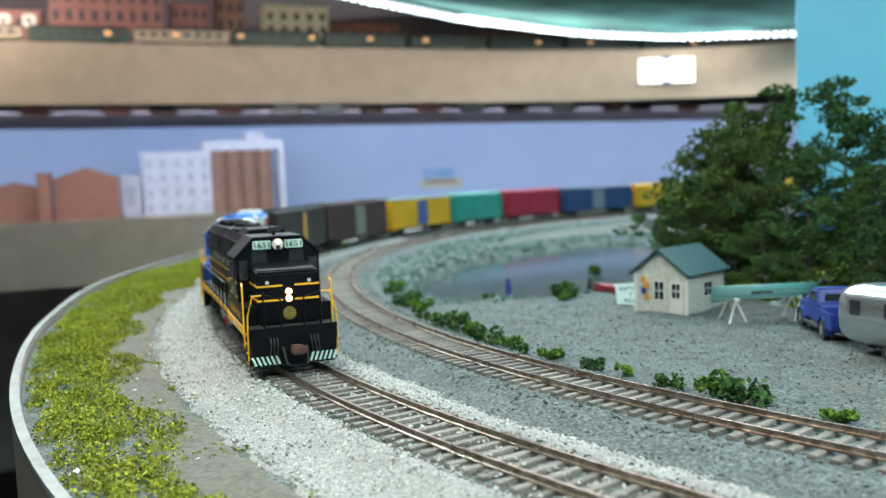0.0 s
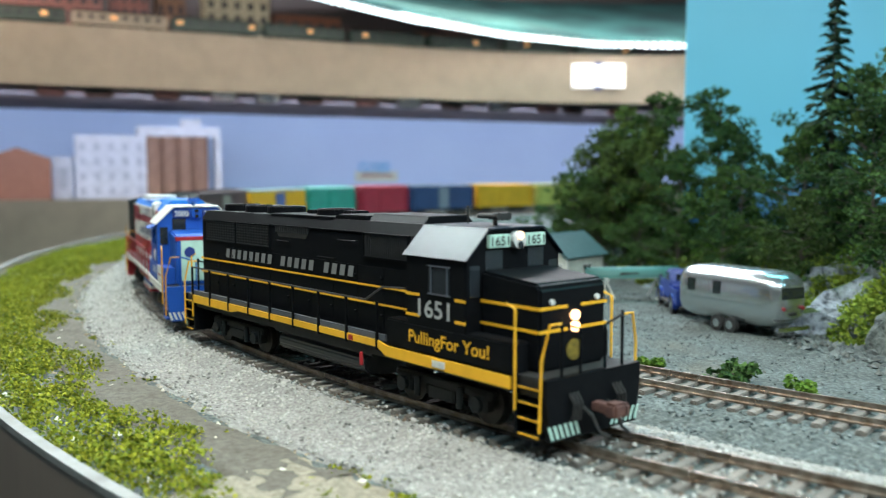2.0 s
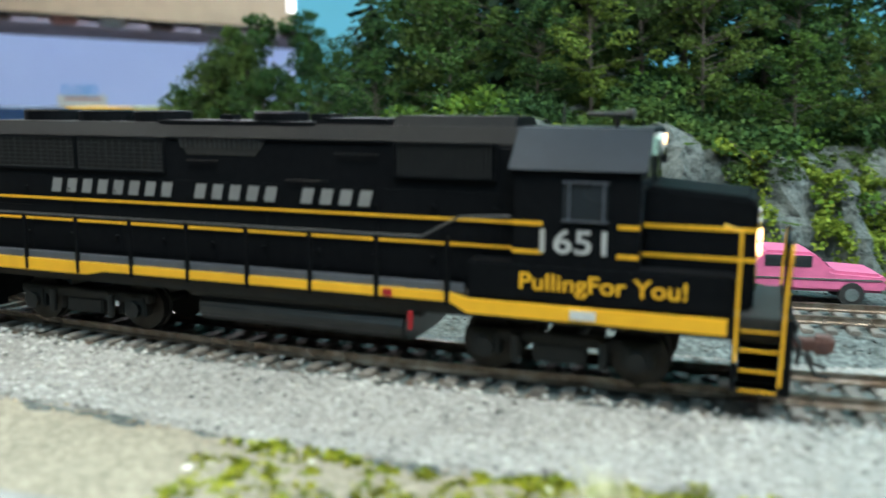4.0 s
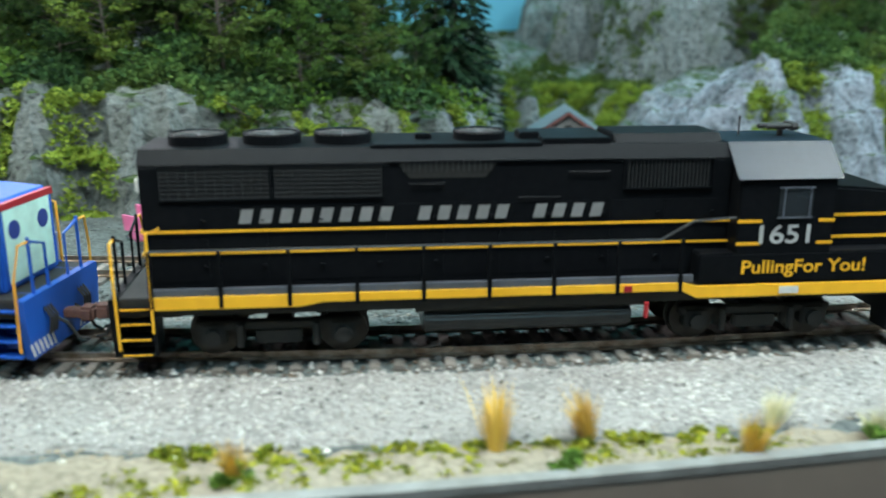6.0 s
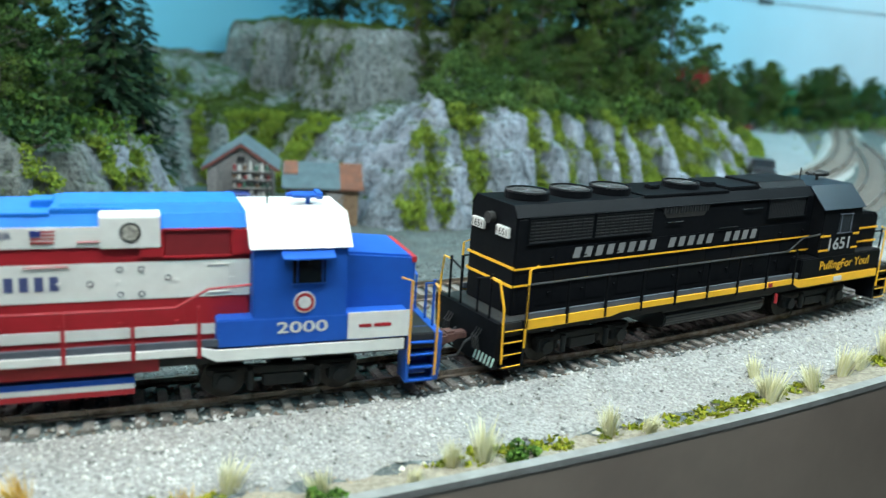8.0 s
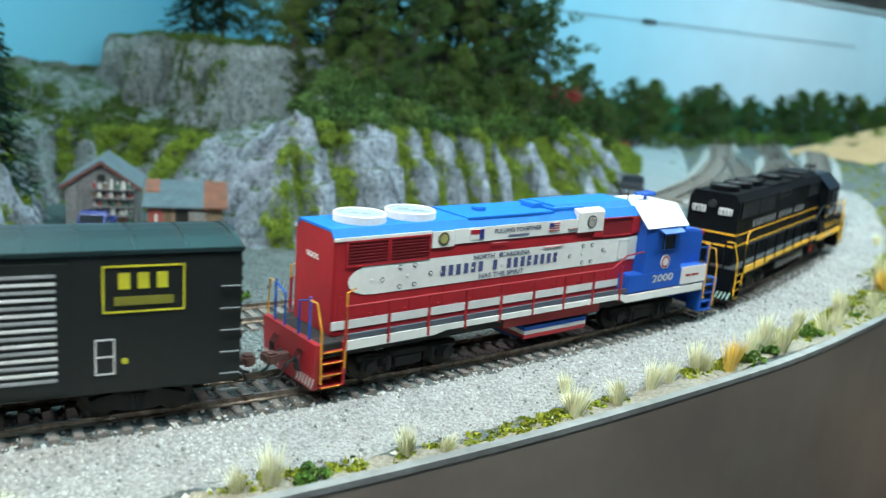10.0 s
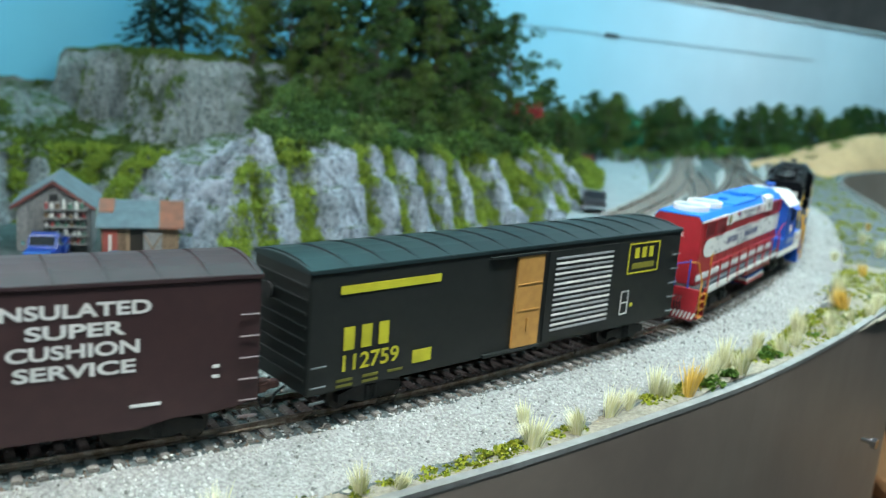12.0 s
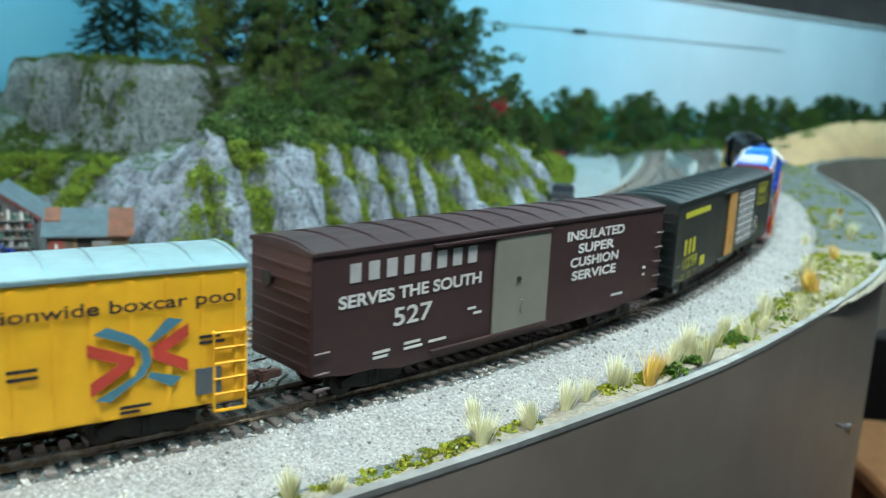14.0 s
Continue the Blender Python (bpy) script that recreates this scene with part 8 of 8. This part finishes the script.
def far_decks():
    far_house("warehouse", "brown brick warehouse with a gabled front", -2.28, -0.42, -0.26, 0.0, 0.115, M_BRICK, 0, 0, True)
    far_house("warehouse", "tall brown brick warehouse with a gabled front", -2.25, -0.235, -0.06, 0.0, 0.15, M_BRICK, 0, 0, True)
    far_house("chimney_block", "slim brick tower between the warehouses", -2.22, -0.275, -0.24, 0.0, 0.13, M_BRICK, 0, 0)
    far_house("storehouse", "pale flat-fronted storehouse with small windows", -2.28, 0.005, 0.205, 0.0, 0.185, M_PALE, 5, 4)
    far_house("annex", "low pale annex with a dark opening", -2.3, -0.055, 0.0, 0.0, 0.12, M_PALE, 1, 1)
    t = thing("grain_silos", "row of brown grain silos under a pale head house", "silo", at=(-2.3, 0.31, 0))
    for k in range(4):
        part("silo", rod(B(), [(0, -0.085 + k * 0.047, 0), (0, -0.085 + k * 0.047, 0.19)], 0.026, 18), M_SILO, t)
    part("head_house", box(B(), -0.03, 0.03, -0.13, 0.115, 0.19, 0.22, 0.002), M_PALE, t)
    part("elevator", box(B(), -0.02, 0.02, 0.0, 0.06, 0.22, 0.245, 0.002), M_PALE, t)
    part("side_wall", box(B(), -0.03, 0.03, 0.1, 0.118, 0, 0.19), M_PALE, t)
    s = thing("closed_sign", "white board with blue letters on the far deck", "sign", at=(-2.04, 0.86, 0.02), turn=90)
    part("panel", mm(B(), -70, 70, 0, 4, 30, 62, 1), M_WHITE, s)
    letters(s, "lettering", "CLOSED", -60, 45, 60, 30, -0.5, mat("sign_light_blue", (0.1, 0.4, 0.8)))
    part("writing_bar", mm(B(), -50, 50, -0.6, 0, 48, 54), M_RED, s)
    # upper deck: a dark green passenger train before a street of buildings
    for k in range(9):
        y = -0.36 + k * 0.235
        x = -1.83 + 0.06 * smooth(0.9, 1.7, y)
        c = thing("passenger_car", "dark green heavyweight passenger car", "passenger car", "passenger cars on the upper deck", at=(x, y, 0.432))
        part("body", box(B(), -0.017, 0.017, -0.112, 0.112, 0.006, 0.036, 0.003), mat("coach_green", (0.07, 0.1, 0.085)) if k not in (0, 2) else M_TAN, c)
        part("roof", box(B(), -0.013, 0.013, -0.11, 0.11, 0.034, 0.042, 0.003), M_UNDER, c)
        for j in range(8):
            part("window", box(B(), 0.0168, 0.0176, -0.1 + j * 0.026, -0.086 + j * 0.026, 0.02, 0.029), M_WARM if (j * 5 + k) % 7 == 3 else M_DARKWIN, c)
        part("truck", box(B(), -0.012, 0.012, -0.095, -0.06, -0.002, 0.008), M_UNDER, c)
        part("truck", box(B(), -0.012, 0.012, 0.06, 0.095, -0.002, 0.008), M_UNDER, c)
    for x, y0, y1, h, m, co, ro in ((-2.0, -0.42, -0.22, 0.12, M_PINK, 6, 3), (-2.02, -0.2, 0.08, 0.2, M_PINK, 9, 4), (-2.04, 0.1, 0.2, 0.16, M_PINK, 4, 4), (-2.06, 0.22, 0.3, 0.24, M_SILO, 3, 5), (-1.98, 0.34, 0.52, 0.15, M_CREAM, 5, 4), (-2.05, 0.55, 0.75, 0.12, M_BRICK, 5, 3), (-2.08, 0.78, 0.98, 0.1, M_PINK, 5, 2), (-2.05, 1.0, 1.2, 0.1, M_BRICK, 5, 2)):
        far_house("street_building", "rose and brown model street building", x, y0, y1, 0.415, h, m, co, ro)
    for k, m in enumerate((M_WHITE, M_RED, M_WHITE, M_WHITE)):
        b = thing("crate", "small white and red crate on the upper deck", "crate", "crates on the upper deck", at=(-1.86, -0.4 + k * 0.055, 0.475))
        part("block", box(B(), -0.012, 0.012, -0.014, 0.014, 0, 0.028, 0.002), m, b)
        part("mark", box(B(), 0.012, 0.0128, -0.005, 0.005, 0.008, 0.018), M_DARKWIN, b)
    # white paper sheet, given a glow in place of light on it, and lamps
    p = thing("light_panel", "white paper sheet on the tan fascia, glowing to look brightly lit", "light panel", at=(-1.69, 1.435, 0.365), turn=-24)
    part("sheet", box(B(), 0.0, 0.0015, -0.078, 0.078, -0.036, 0.034), glow("white_paper_added_glow", (0.95, 0.97, 1.0), 1.1), p)
    part("tape", box(B(), 0.0015, 0.0022, -0.012, 0.012, 0.028, 0.038), M_BLUE, p)
    part("tape", box(B(), 0.0015, 0.0022, -0.012, 0.012, -0.04, -0.03), M_BLUE, p)
    led = smoothed([(-0.95, 0.05), (-1.24, 0.365), (-1.45, 0.72), (-1.58, 1.08), (-1.61, 1.4), (-1.5, 1.72), (-1.3, 2.0)], 0.0235, 5)
    strip = thing("led_strip", "long curved strip of bright white lamps", "lamp strip")
    v, f = sweep([(a, b, 0.445) for a, b in led], [(-0.004, 0.0), (0.004, 0.0), (0.004, 0.004), (-0.004, 0.004)])
    raw("carrier", v, f, M_WHITE, strip)
    bead = None
    for a, b in led[1:-1]:
        if bead is None:
            bead = part("lamp", rod(B(), [(0, 0, -0.006), (0, 0, -0.003), (0, 0, 0.002)], 0.0045, 8), M_LED, strip)
            bead.location = (a, b, 0.442)
        else:
            o = new("lamp", bead.data)
            o.parent = strip
            o.location = (a, b, 0.442)
    v, f = sweep([(a, b, 0.45) for a, b in led], [(0.0, 0.0), (1.0, 0.29), (1.0, 0.31), (0.0, 0.012)])
    # teal second colour stands for light reflected on the dark soffit
    tagged(raw("ceiling_soffit", v, f, mat("dark_soffit_teal_sheen", (0.03, 0.06, 0.06), (0.05, 0.14, 0.13), 0.75, 0, 6, spec=0.08)), "dark soffit above the upper deck, teal reflections in its colour", "soffit", kind="structure")
    # clutter hung under the upper deck
    rng = random.Random(99)
    for k in range(16):
        y = -0.5 + k * 0.14 + rng.uniform(-0.03, 0.03)
        c = thing("cable_clip", "pale clip and wiring under the upper deck", "clip", "clips under the deck", at=(-1.84, y, 0.285))
        part("block", box(B(), -0.015, 0.015, -0.03, 0.03, -0.022, 0.0, 0.003), rng.choice((M_PALE, M_PINK, M_UNDER)), c)
        part("cable", rod(B(), [(0.016, -0.07, -0.012), (0.016, 0, -0.018), (0.016, 0.07, -0.012)], 0.002, 6), rng.choice((M_PINK, M_UNDER)), c)


M_WARM = glow("lit_window", (1.0, 0.5, 0.2), 0.7)
M_LED = glow("led_white", (0.75, 0.93, 1.0), 7.0)
far_decks()


def motions():
    """The train rolls along the main line at a nearly even pace."""
    for ob, lag, half in TRAIN:
        rows = []
        for k in range(29):
            s = run_s(k / 2) - lag
            (ax, ay, _), (bx, by, _) = on_line(s + half), on_line(s - half)
            rows.append((k / 2, pose((ax + bx) / 2, (ay + by) / 2, 0, 0, 0, math.degrees(math.atan2(ay - by, ax - bx)))))
        walk(ob, rows)


lay_ties(MAIN, 0.0, -2.2, 2.2, (-0.3, 1.5))
lay_ties(INNER, TRACK2, -2.2, 1.75, (-0.35, 0.8))
motions()
